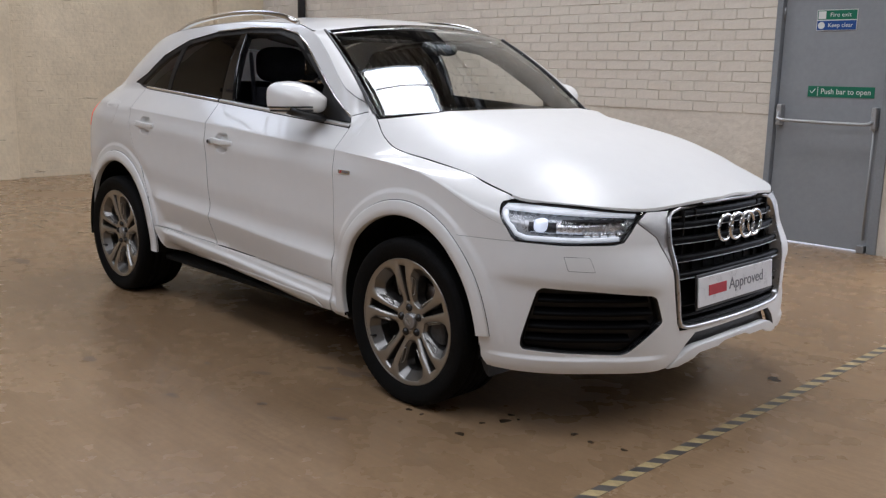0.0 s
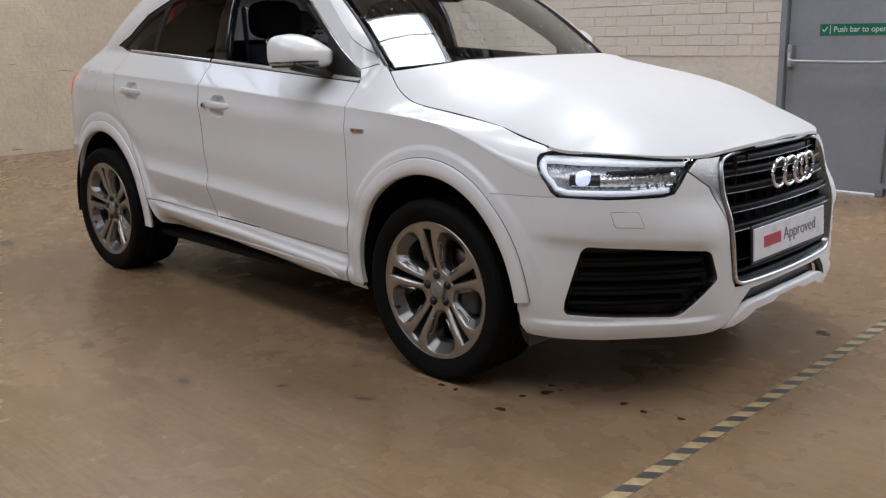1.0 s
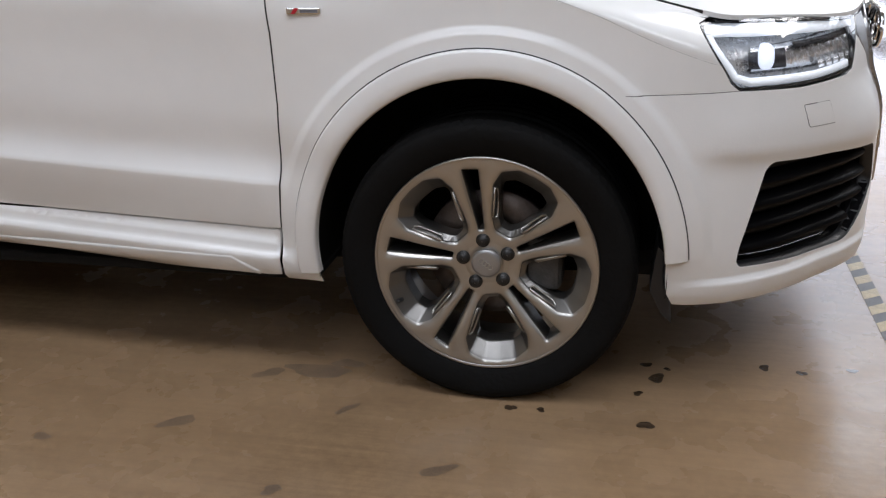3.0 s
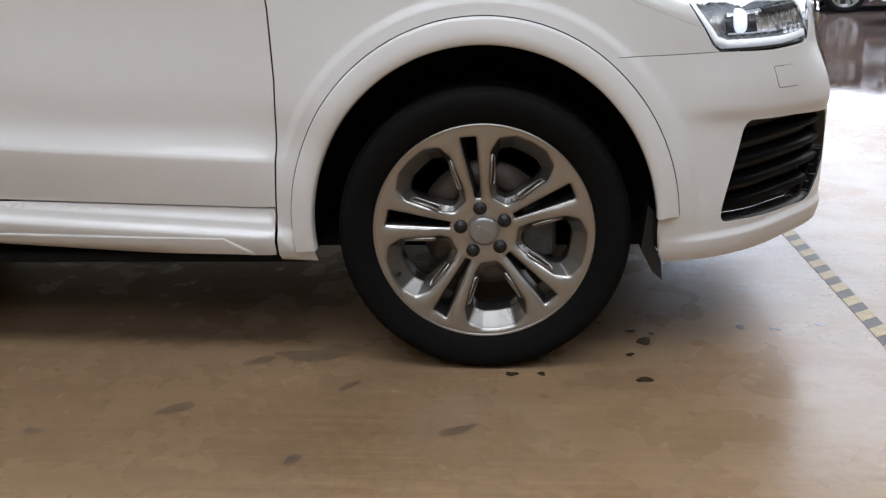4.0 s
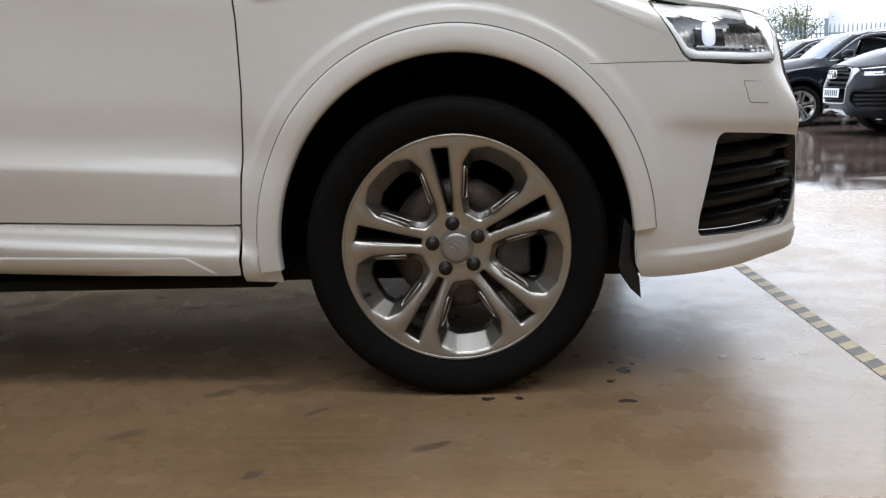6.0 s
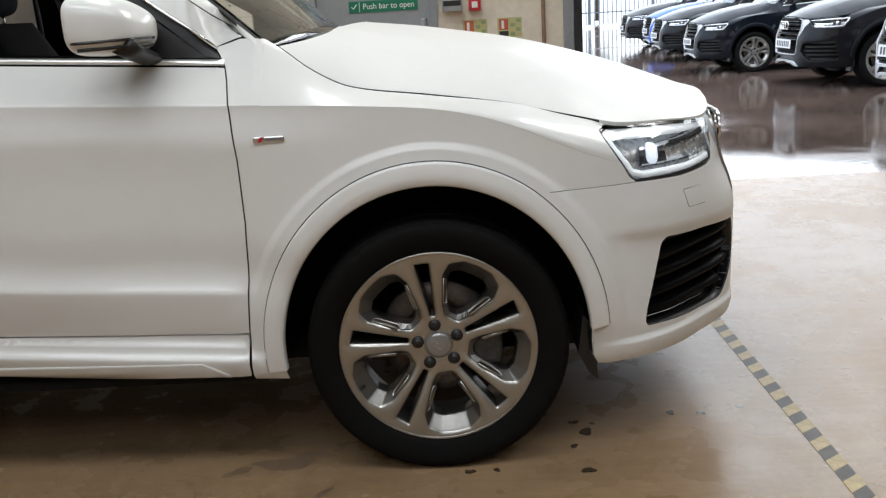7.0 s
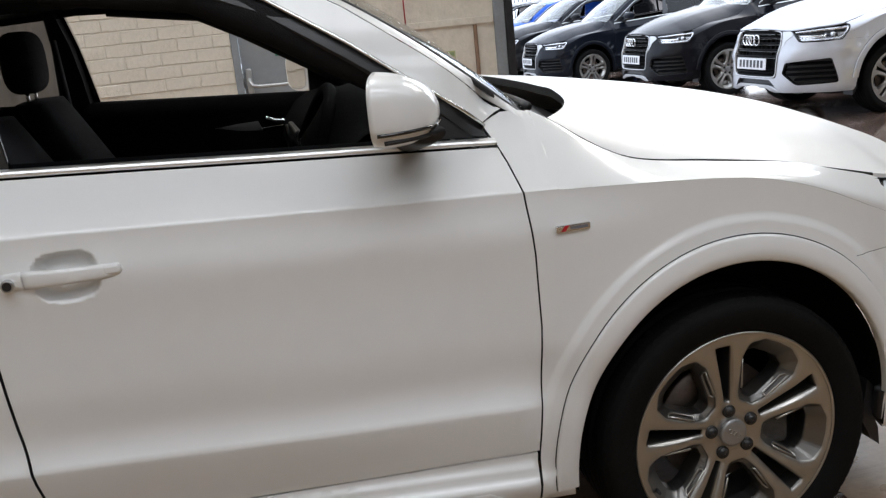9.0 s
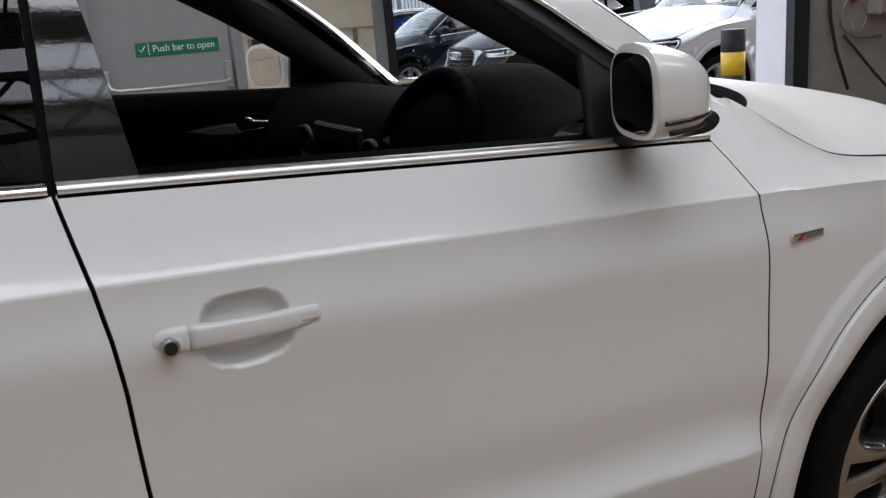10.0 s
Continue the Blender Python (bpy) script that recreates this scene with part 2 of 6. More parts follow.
def wet_material():
    """Wet tarmac with standing puddles."""
    m = pbr("wet_tarmac", (0.140, 0.098, 0.080), 0.20, var=0.5, scale=0.8, bump=0.10, bscale=20, detail=8)
    n, l = m.node_tree.nodes, m.node_tree.links
    p = n["Principled BSDF"]
    tc, mp = n.new("ShaderNodeTexCoord"), n.new("ShaderNodeMapping")
    mp.inputs["Scale"].default_value = (0.5, 1.0, 1)
    t, k = n.new("ShaderNodeTexNoise"), n.new("ShaderNodeMapRange")
    t.inputs["Scale"].default_value, t.inputs["Detail"].default_value = 0.9, 5
    k.inputs[1].default_value, k.inputs[2].default_value, k.inputs[3].default_value, k.inputs[4].default_value = 0.55, 0.70, 0.02, 0.28
    l.new(tc.outputs["Object"], mp.inputs["Vector"])
    l.new(mp.outputs[0], t.inputs["Vector"])
    l.new(t.outputs[0], k.inputs[0])
    l.new(k.outputs[0], p.inputs["Roughness"])
    p.inputs["Specular IOR Level"].default_value = 1.0
    return m


def crack(m):
    """Long level cracks and flaked lines in old wall paint."""
    n, l = m.node_tree.nodes, m.node_tree.links
    p = n["Principled BSDF"]
    base = p.inputs["Base Color"].links[0].from_socket
    tc, mp, t, r, mul = n.new("ShaderNodeTexCoord"), n.new("ShaderNodeMapping"), n.new("ShaderNodeTexNoise"), n.new("ShaderNodeValToRGB"), n.new("ShaderNodeMix")
    mp.inputs["Scale"].default_value = (1.0, 1.0, 13.0)
    t.inputs["Scale"].default_value, t.inputs["Detail"].default_value, t.inputs["Roughness"].default_value = 1.6, 7, 0.65
    r.color_ramp.elements[0].position, r.color_ramp.elements[1].position = 0.300, 0.335
    r.color_ramp.elements[0].color, r.color_ramp.elements[1].color = (0.34, 0.30, 0.24, 1), (1, 1, 1, 1)
    mul.data_type, mul.blend_type, mul.inputs[0].default_value = "RGBA", "MULTIPLY", 1.0
    l.new(tc.outputs["Object"], mp.inputs["Vector"])
    l.new(mp.outputs[0], t.inputs["Vector"])
    l.new(t.outputs[0], r.inputs[0])
    l.new(base, mul.inputs[6])
    l.new(r.outputs[0], mul.inputs[7])
    l.new(mul.outputs[2], p.inputs["Base Color"])


crack(OLD_WALL)


def boards(m):
    """Long pale and dark boards, laid along x."""
    n, l = m.node_tree.nodes, m.node_tree.links
    p = n["Principled BSDF"]
    base = p.inputs["Base Color"].links[0].from_socket
    tc, mp, t, r, mul = n.new("ShaderNodeTexCoord"), n.new("ShaderNodeMapping"), n.new("ShaderNodeTexNoise"), n.new("ShaderNodeValToRGB"), n.new("ShaderNodeMix")
    mp.inputs["Scale"].default_value = (0.8, 11.0, 1.0)
    t.inputs["Scale"].default_value, t.inputs["Detail"].default_value = 1.0, 3
    r.color_ramp.elements[0].position, r.color_ramp.elements[1].position = 0.38, 0.58
    r.color_ramp.elements[0].color, r.color_ramp.elements[1].color = (0.35, 0.34, 0.33, 1), (1, 1, 1, 1)
    mul.data_type, mul.blend_type, mul.inputs[0].default_value = "RGBA", "MULTIPLY", 1.0
    l.new(tc.outputs["Object"], mp.inputs["Vector"])
    l.new(mp.outputs[0], t.inputs["Vector"])
    l.new(t.outputs[0], r.inputs[0])
    l.new(base, mul.inputs[6])
    l.new(r.outputs[0], mul.inputs[7])
    l.new(mul.outputs[2], p.inputs["Base Color"])


boards(ROOF)
SPOT = pbr("wet_spot", (0.055, 0.036, 0.022), 0.22, var=0.3, scale=30, bump=0.2, bscale=60)
DRY_SPOT = pbr("old_stain", (0.165, 0.110, 0.066), 0.5, var=0.35, scale=20)
FLOOR, WET = floor_material(), wet_material()
FLOOR.node_tree.nodes["Principled BSDF"].inputs["Specular IOR Level"].default_value = 0.33
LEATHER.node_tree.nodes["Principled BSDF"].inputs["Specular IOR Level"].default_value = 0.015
SLAT.node_tree.nodes["Principled BSDF"].inputs["Specular IOR Level"].default_value = 0.06
RUBBER.node_tree.nodes["Principled BSDF"].inputs["Specular IOR Level"].default_value = 0.12
for dull in (FABRIC, LINER, MATT_BLACK):
    dull.node_tree.nodes["Principled BSDF"].inputs["Specular IOR Level"].default_value = 0.22

# ---- mesh helpers ----


def mesh_of(name, verts, faces, normals=None, smooth=True, flip=False):
    me = bpy.data.meshes.new(name)
    if flip:
        faces = [tuple(reversed(f)) for f in faces]
    me.from_pydata([tuple(map(float, v)) for v in verts], [], [tuple(map(int, f)) for f in faces])
    me.polygons.foreach_set("use_smooth", [smooth] * len(me.polygons))
    me.update()
    if normals is not None:
        me.normals_split_custom_set_from_vertices([tuple(map(float, v)) for v in normals])
    return me


def part(name, me, material, parent=None, label="", at=None):
    """Links a mesh as one object under a thing or part."""
    ob = new(name, me)
    if not me.materials:
        me.materials.append(material)
    if parent is not None:
        ob.parent = parent
        if parent.data is None:
            ob.matrix_parent_inverse = Matrix.Translation(-parent.location)
    if at is not None:
        ob.matrix_local = at
    if label:
        ob["label"] = label
    return ob


def bm_mesh(name, bm, smooth=False):
    me = bpy.data.meshes.new(name)
    bmesh.ops.recalc_face_normals(bm, faces=bm.faces)
    for f in bm.faces:
        f.smooth = smooth
    bm.to_mesh(me)
    bm.free()
    return me


def box(lo, hi, bevel=0.004, seg=2, smooth=False):
    bm = bmesh.new()
    c = [(a + b) / 2 for a, b in zip(lo, hi)]
    d = [abs(b - a) for a, b in zip(lo, hi)]
    bmesh.ops.create_cube(bm, size=1, matrix=Matrix.Translation(c) @ Matrix.Diagonal((*d, 1)))
    if bevel:
        bmesh.ops.bevel(bm, geom=bm.edges[:], offset=min(bevel, min(d) * 0.45), segments=seg, affect="EDGES", profile=0.5)
    return bm_mesh("box", bm, smooth)


def cyl(p, q, r, r2=None, n=24, bevel=0.0):
    """A round bar from p to q."""
    bm = bmesh.new()
    p, q = Vector(p), Vector(q)
    d = q - p
    m = Matrix.Translation((p + q) / 2) @ d.to_track_quat("Z", "Y").to_matrix().to_4x4()
    bmesh.ops.create_cone(bm, cap_ends=True, segments=n, radius1=r, radius2=r if r2 is None else r2, depth=d.length, matrix=m)
    if bevel:
        rims = [e for e in bm.edges if any(len(f.verts) > 4 for f in e.link_faces)]
        bmesh.ops.bevel(bm, geom=rims, offset=bevel, segments=2, affect="EDGES", profile=0.5)
    me = bm_mesh("bar", bm, True)
    for f in me.polygons:
        f.use_smooth = len(f.vertices) <= 4
    return me


def tube(path, r, n=10, closed=False):
    """A pipe along a path."""
    pts = [Vector(p) for p in path]
    verts, faces, m = [], [], len(pts)
    for i, p in enumerate(pts):
        a, b = pts[i - 1] if (i or closed) else p, pts[(i + 1) % m] if (i < m - 1 or closed) else p
        q = (b - a).to_track_quat("Z", "Y")
        rr = r[i] if isinstance(r, (list, tuple)) else r
        for k in range(n):
            w = 2 * math.pi * k / n
            verts.append(p + q @ Vector((math.cos(w) * rr, math.sin(w) * rr, 0)))
    for i in range(m if closed else m - 1):
        for k in range(n):
            j = (i + 1) % m
            faces.append((i * n + k, i * n + (k + 1) % n, j * n + (k + 1) % n, j * n + k))
    if not closed:
        faces += [tuple(range(n))[::-1], tuple(range((m - 1) * n, m * n))]
    return mesh_of("tube", verts, faces)


def loft(rows, closed=False, caps=False, smooth=True, flip=False):
    """A skin through rows of points; closed joins each row's ends."""
    rows = [np.asarray(r, float) for r in rows]
    n = len(rows[0])
    verts = np.concatenate(rows)
    faces = []
    for i in range(len(rows) - 1):
        for k in range(n if closed else n - 1):
            j = (k + 1) % n
            faces.append((i * n + k, i * n + j, (i + 1) * n + j, (i + 1) * n + k))
    if caps:
        faces += [tuple(range(n))[::-1], tuple(range((len(rows) - 1) * n, len(rows) * n))]
    return mesh_of("skin", verts, faces, smooth=smooth, flip=flip)


def lathe(profile, n=72, sgn=-1):
    """A turned ring round the y axis from (radius, depth); depth runs inwards from the outer face."""
    w = np.linspace(0, 2 * math.pi, n, endpoint=False)
    rows = [np.stack([r * np.cos(w), np.full(n, -sgn * d), r * np.sin(w)], -1) for r, d in profile]
    return loft(rows, closed=True, flip=sgn > 0)


def ball(c, r, seg=24, ring=16, power=1.0):
    """A rounded block: an ellipsoid, boxier as power falls below 1."""
    u, v = np.linspace(0, 2 * math.pi, seg, endpoint=False), np.linspace(-math.pi / 2, math.pi / 2, ring)

    def sp(a):
        return np.sign(a) * np.abs(a) ** power
    rows = [np.stack([c[0] + r[0] * sp(np.cos(b)) * sp(np.cos(u)), c[1] + r[1] * sp(np.cos(b)) * sp(np.sin(u)), np.full(seg, c[2] + r[2] * sp(np.sin(b)))], -1) for b in v]
    return loft(rows, closed=True)


def lettering(name, body, size, m, material, parent, depth=0.0008, wide=1.0):
    """Words as a mesh, in the built-in font, centred, in the xy plane of m."""
    cu = bpy.data.curves.new(name, "FONT")
    cu.body, cu.size, cu.extrude, cu.align_x, cu.align_y = body, size, depth, "CENTER", "CENTER"
    tmp = new("text", cu)
    me = bpy.data.meshes.new_from_object(tmp.evaluated_get(bpy.context.evaluated_depsgraph_get()))
    bpy.data.objects.remove(tmp)
    me.transform(m @ Matrix.Diagonal((wide, 1, 1, 1)))
    me.materials.clear()
    return part(name, me, material, parent)


def thing(name, label, category, at=(0, 0, 0), group="", kind=""):
    ob = new(name)
    ob.location = at
    ob.empty_display_size = 0.1
    return tagged(ob, label, category, group, kind)


# ---- the skin of the car ----
def sstep(a, b, x):
    t = np.clip((np.asarray(x, float) - a) / (b - a), 0, 1)
    return t * t * (3 - 2 * t)


def curve(*pts):
    """A smooth curve through points (u, v), level at turning points."""
    px, py = np.array(pts, float).T
    h = np.diff(px)
    d = np.diff(py) / h
    m = np.zeros(len(px))
    m[0], m[-1] = d[0], d[-1]
    for i in range(1, len(px) - 1):
        if d[i - 1] * d[i] > 0:
            w1, w2 = 2 * h[i] + h[i - 1], h[i] + 2 * h[i - 1]
            m[i] = (w1 + w2) / (w1 / d[i - 1] + w2 / d[i])

    def f(x):
        x = np.clip(np.asarray(x, float), px[0], px[-1])
        i = np.clip(np.searchsorted(px, x) - 1, 0, len(h) - 1)
        t = (x - px[i]) / h[i]
        return ((1 + 2 * t) * (1 - t) ** 2 * py[i] + t * (1 - t) ** 2 * h[i] * m[i]
                + t * t * (3 - 2 * t) * py[i + 1] + t * t * (t - 1) * h[i] * m[i + 1])
    return f


# heights along the car: shoulder crease, lower crease, belt, door bottom, hood shut line
def z_crease(x): return 0.98 - 0.05 * x
def z_low(x): return 0.494 - 0.058 * x
def z_belt(x): return 1.0625 - 0.0625 * x
def z_door(x): return 0.393 - 0.028 * x


def soft(f, w):
    """A curve averaged over a short stretch, so that gloss runs smoothly along it."""
    k = np.linspace(-2, 2, 9)
    g = np.exp(-k * k / 2)
    g = g / g.sum()
    return lambda x: sum(a * f(np.asarray(x, float) + b * w) for a, b in zip(g, k))


HOOD_Z = curve((-0.42, 1.165), (-0.36, 1.128), (-0.28, 1.07), (-0.185, 1.025), (0.0, 0.9945), (0.227, 0.960), (0.363, 0.926), (0.52, 0.888))
HOOD_W = curve((-0.60, 0.655), (-0.42, 0.715), (-0.36, 0.735), (-0.28, 0.768), (-0.185, 0.780), (0.0, 0.770), (0.23, 0.765), (0.40, 0.770), (0.52, 0.770))
FENDER_CREASE = curve((-0.60, 1.010), (-0.42, 1.0015), (-0.20, 0.990), (0.0, 0.974), (0.14, 0.946), (0.25, 0.905), (0.38, 0.850), (0.52, 0.798))
LOWER = curve((-0.407, 0.74), (-0.277, 0.80), (-0.252, 0.852), (-0.236, 0.883), (-0.192, 0.9020), (-0.186, 0.9032), (-0.181, 0.9015), (-0.166, 0.8860), (-0.150, 0.8840), (-0.143, 0.8800), (-0.138, 0.8775), (-0.107, 0.8855), (-0.05, 0.9015), (-0.008, 0.9115), (0.0, 0.9128), (0.006, 0.9118),
              (0.012, 0.9088), (0.04, 0.8975), (0.075, 0.8885), (0.15, 0.8815), (0.26, 0.8815), (0.40, 0.888), (0.50, 0.892))
HOOD_W, FENDER_CREASE = soft(HOOD_W, 0.035), soft(FENDER_CREASE, 0.035)


def ROLL(x):
    """Height of the slanted band between the fender's crease and the hood line."""
    return np.maximum(HOOD_Z(x) - FENDER_CREASE(x), 0.018)


GLASS = curve((0.0, 0.785), (0.08, 0.772), (0.2, 0.738), (0.3, 0.692), (0.36, 0.658), (0.40, 0.628), (0.43, 0.575))
X0, N = 0.25, 2.2
FRONT = curve((0.10, 0.80), (0.20, 0.865), (0.245, 0.925), (0.30, 0.940), (0.37, 0.943), (0.5, 0.942), (0.62, 0.938), (0.75, 0.920), (0.87, 0.880), (0.95, 0.85))
Z_ROOF = curve((-3.08, 1.10), (-3.0, 1.16), (-2.86, 1.25), (-2.72, 1.35), (-2.57, 1.44), (-2.40, 1.50), (-2.15, 1.545), (-1.6, 1.578), (-1.2, 1.562), (-0.95, 1.515))
REAR = curve((0.2, 3.25), (0.35, 3.40), (0.6, 3.46), (0.9, 3.44), (1.05, 3.37), (1.15, 3.25), (1.3, 3.06), (1.45, 2.84), (1.6, 2.62))


def flare(x, z):
    """How far the skin swells round a wheel arch."""
    r = np.maximum(np.hypot(x, z - 0.345), 0.01)
    ro = 0.456 + 0.042 * ((z - 0.345) / r) ** 2
    return (0.006 * np.exp(-((r - 0.465) / 0.070) ** 2) + 0.008 * sstep(0.050, 0.026, r - ro) * sstep(0.2, 0.3, r)) * sstep(0.3, 0.5, z)


def side(x, z):
    """Half width of the body at x and height z."""
    x, z = np.broadcast_arrays(np.asarray(x, float), np.asarray(z, float))
    zc, zb = z_crease(x), z_belt(x)
    low = LOWER(z - z_low(x))
    low = low - 0.016 * sstep(-1.1, -0.45, x) * sstep(0.35, 0.6, z) - 0.02 * sstep(-2.0, -2.9, x)
    # round the rear wheel the flank runs smooth into the arch
    rw = np.maximum(np.hypot(x + 2.603, z - 0.345), 0.01)
    m = sstep(0.60, 0.49, rw)
    low = low * (1 - m) + (0.874 + 0.014 * (x + 2.603) / rw) * m
    # the doors' flank bulges between the two creases
    bulge = sstep(0.0, 0.10, zc - z) * sstep(0.02, 0.16, z - z_low(x))
    top_in = 0.090
    d = z - zc
    k = (d + np.sqrt(d * d + 0.0022 ** 2)) / 2 / (zb - zc)
    wc = low
    door = wc + 0.020 * bulge * (1 - m) - 0.004 * np.clip(k, 0, 1) ** 0.8 - top_in * np.clip(k, 0, 1)
    wb = wc - 0.004 - top_in
    green = wb + GLASS(z - zb) - 0.785
    # ahead of the doors the pillar's foot leans over into the fender
    green = green - 0.62 * np.clip(z - zb, 0, None) * sstep(-0.60, -0.47, x)
    door = np.where(z > zb, green, door)
    # fender and front
    zh, wh, rr = HOOD_Z(x), HOOD_W(x), ROLL(x)
    flank = 0.874 + 0.014 * sstep(-0.45, -0.05, x) - 0.020 * sstep(0.40, 0.20, z) - 0.06 * sstep(0.30, 0.16, z)
    flank = flank + flare(x, z) + 0.016 * bulge * sstep(-0.05, -0.42, x)
    q = np.clip((z - (zh - rr)) / rr, 0, 1)
    fend = wh + (flank - wh) * (1 - q ** (1.04 + 0.86 * sstep(-0.2, 0.25, x)))
    fend = np.where(z > zh, wh - (z - zh) * 4, fend)
    b = sstep(-0.54, -0.42, x)
    out = door * (1 - b) + fend * b
    # the flank draws in behind the front wheel and swells again at the rear arch
    out = out - 0.014 * sstep(-0.28, -0.72, x) - 0.020 * sstep(-0.6, -1.45, x) + 0.012 * sstep(-1.9, -2.4, x)
    rear = flare(x + 2.603, z)
    for hx, hz in ((-1.402, 0.970), (-2.212, 1.012)):
        q = (np.abs(x - hx) / 0.062) ** 3 + (np.abs(z - hz) / 0.049) ** 3
        out = out - 0.024 * sstep(1.05, 0.30, q)
    return out + rear


_th = np.linspace(0, math.pi / 2, 400)
_c, _d = np.sin(_th) ** (2 / N), np.cos(_th) ** (2 / N)
_arc = np.concatenate([[0], np.cumsum(np.hypot(np.diff(_c) * 0.70, np.diff(_d) * 0.885))])
S_END = X0 + float(_arc[-1])


def surf(s, z):
    """The skin of the right flank and front: s runs along the flank as x, then round the corner to the middle of the front."""
    s, z = np.broadcast_arrays(np.asarray(s, float), np.asarray(z, float))
    a = np.clip(s - X0, 0, None)
    c, d = np.interp(a, _arc, _c), np.interp(a, _arc, _d)
    # the lower front is squarer in plan than the lamps' level
    n2 = 2.2 + 0.5 * sstep(0.74, 0.60, z) * sstep(0.80, 1.12, s)
    c = np.maximum(1 - np.clip(d, 0, 1) ** n2, 0) ** (1 / n2)
    zf = 0.604 - 0.075 * (s - 0.6)
    fold = (0.010 * sstep(zf - 0.025, zf + 0.020, z) * sstep(0.76, zf + 0.04, z) + 0.010 * sstep(0.330, 0.312, z)) * sstep(0.40, 0.56, s) * sstep(1.11, 1.0, s)
    xf = X0 + (FRONT(z) + fold - X0) * c
    x = np.where(s < X0, s, xf)
    w = side(np.minimum(x, 0.5), z) + fold
    # rear corner
    r = np.clip((-s - REAR(z) + 0.65) / 0.65, 0, 1)
    w = w * (1 - np.clip(r, 0, 0.9999) ** 2.6) ** (1 / 2.6)
    return np.stack([x, -w * d, z], -1)


def surf_n(s, z):
    e = 8e-4
    s = np.minimum(s, S_END - 2 * e)
    n = np.cross(surf(s + e, z) - surf(s - e, z), surf(s, z + e) - surf(s, z - e))
    return n / np.maximum(np.linalg.norm(n, axis=-1, keepdims=True), 1e-12)


# ---- panels cut from the skin ----
def resample(poly, step):
    p = np.asarray(poly, float)
    out = []
    for a, b in zip(p, np.roll(p, -1, 0)):
        k = max(1, int(math.ceil(np.linalg.norm(b - a) / step)))
        out += [a + (b - a) * i / k for i in range(k)]
    return np.array(out)


def fillet(poly, r, n=4):
    """Rounds the corners of an outline."""
    p, out = np.asarray(poly, float), []
    for i in range(len(p)):
        a, b, c = p[i - 1], p[i], p[(i + 1) % len(p)]
        la, lc = np.linalg.norm(a - b), np.linalg.norm(c - b)
        k = min(r, la * 0.45, lc * 0.45)
        s, e = b + (a - b) / la * k, b + (c - b) / lc * k
        out += [(1 - t) ** 2 * s + 2 * t * (1 - t) * b + t * t * e for t in np.linspace(0, 1, n)]
    return np.array(out)


def inset(poly, d):
    """Moves a counter-clockwise outline inwards by d."""
    p = np.asarray(poly, float)
    t = np.roll(p, -1, 0) - np.roll(p, 1, 0)
    t /= np.maximum(np.linalg.norm(t, axis=1, keepdims=True), 1e-9)
    return p + np.stack([-t[:, 1], t[:, 0]], 1) * d


def ccw(poly):
    p = np.asarray(poly, float)
    q = np.roll(p, -1, 0)
    return p if np.sum(p[:, 0] * q[:, 1] - q[:, 0] * p[:, 1]) > 0 else p[::-1]


def inside(poly, pts):
    p, q = np.asarray(poly, float), np.asarray(pts, float)
    x, y, res = q[:, 0], q[:, 1], np.zeros(len(q), bool)
    for a, b in zip(p, np.roll(p, -1, 0)):
        if a[1] == b[1]:
            continue
        hit = ((a[1] > y) != (b[1] > y)) & (x < (b[0] - a[0]) * (y - a[1]) / (b[1] - a[1]) + a[0])
        res ^= hit
    return res


def edge_gap(poly, pts):
    """The distance of points from an outline."""
    best = np.full(len(pts), 9.0)
    for a, b in zip(poly, np.roll(poly, -1, 0)):
        d = b - a
        t = np.clip(((pts - a) @ d) / max(d @ d, 1e-12), 0, 1)
        best = np.minimum(best, np.linalg.norm(pts - a - t[:, None] * d, axis=1))
    return best


def fill(outline, holes=(), step=0.03, extra=()):
    """Triangles of a flat outline with holes: points, triangles, and the loops as point numbers."""
    loops = [ccw(outline)] + [ccw(h)[::-1] for h in holes]
    lo, hi = loops[0].min(0), loops[0].max(0)
    g = np.stack(np.meshgrid(np.arange(lo[0], hi[0], step), np.arange(lo[1], hi[1], step), indexing="ij"), -1).reshape(-1, 2)
    if len(extra):
        tree_ = kdtree.KDTree(len(extra))
        for i, p in enumerate(extra):
            tree_.insert((p[0], p[1], 0), i)
        tree_.balance()
        g = np.array([p for p in g if tree_.find((p[0], p[1], 0))[2] > 0.016]).reshape(-1, 2)
        g = np.concatenate([g, np.asarray(extra, float)])
    keep = inside(loops[0], g)
    for h in loops[1:]:
        keep &= ~inside(h, g)
    g = g[keep]
    ok = np.ones(len(g), bool)
    for lp in loops:
        ok &= edge_gap(lp, g) > 0.0025
    g = g[ok]
    pts, edges, marks = [], [], []
    for lp in loops:
        i0 = len(pts)
        pts += list(lp)
        edges += [(i0 + i, i0 + (i + 1) % len(lp)) for i in range(len(lp))]
    pts += list(g)
    vo, _, fo, ov, _, _ = delaunay_2d_cdt([Vector(p) for p in pts], edges, [], 0, 1e-6)
    v = np.array([tuple(p) for p in vo])
    f = np.array([list(t) for t in fo if len(t) == 3])
    c = v[f].mean(1)
    keep = inside(loops[0], c)
    for h in loops[1:]:
        keep &= ~inside(h, c)
    f = f[keep]
    a = v[f]
    area = (a[:, 1, 0] - a[:, 0, 0]) * (a[:, 2, 1] - a[:, 0, 1]) - (a[:, 2, 0] - a[:, 0, 0]) * (a[:, 1, 1] - a[:, 0, 1])
    f[area < 0] = f[area < 0][:, ::-1]
    return v, f, loops


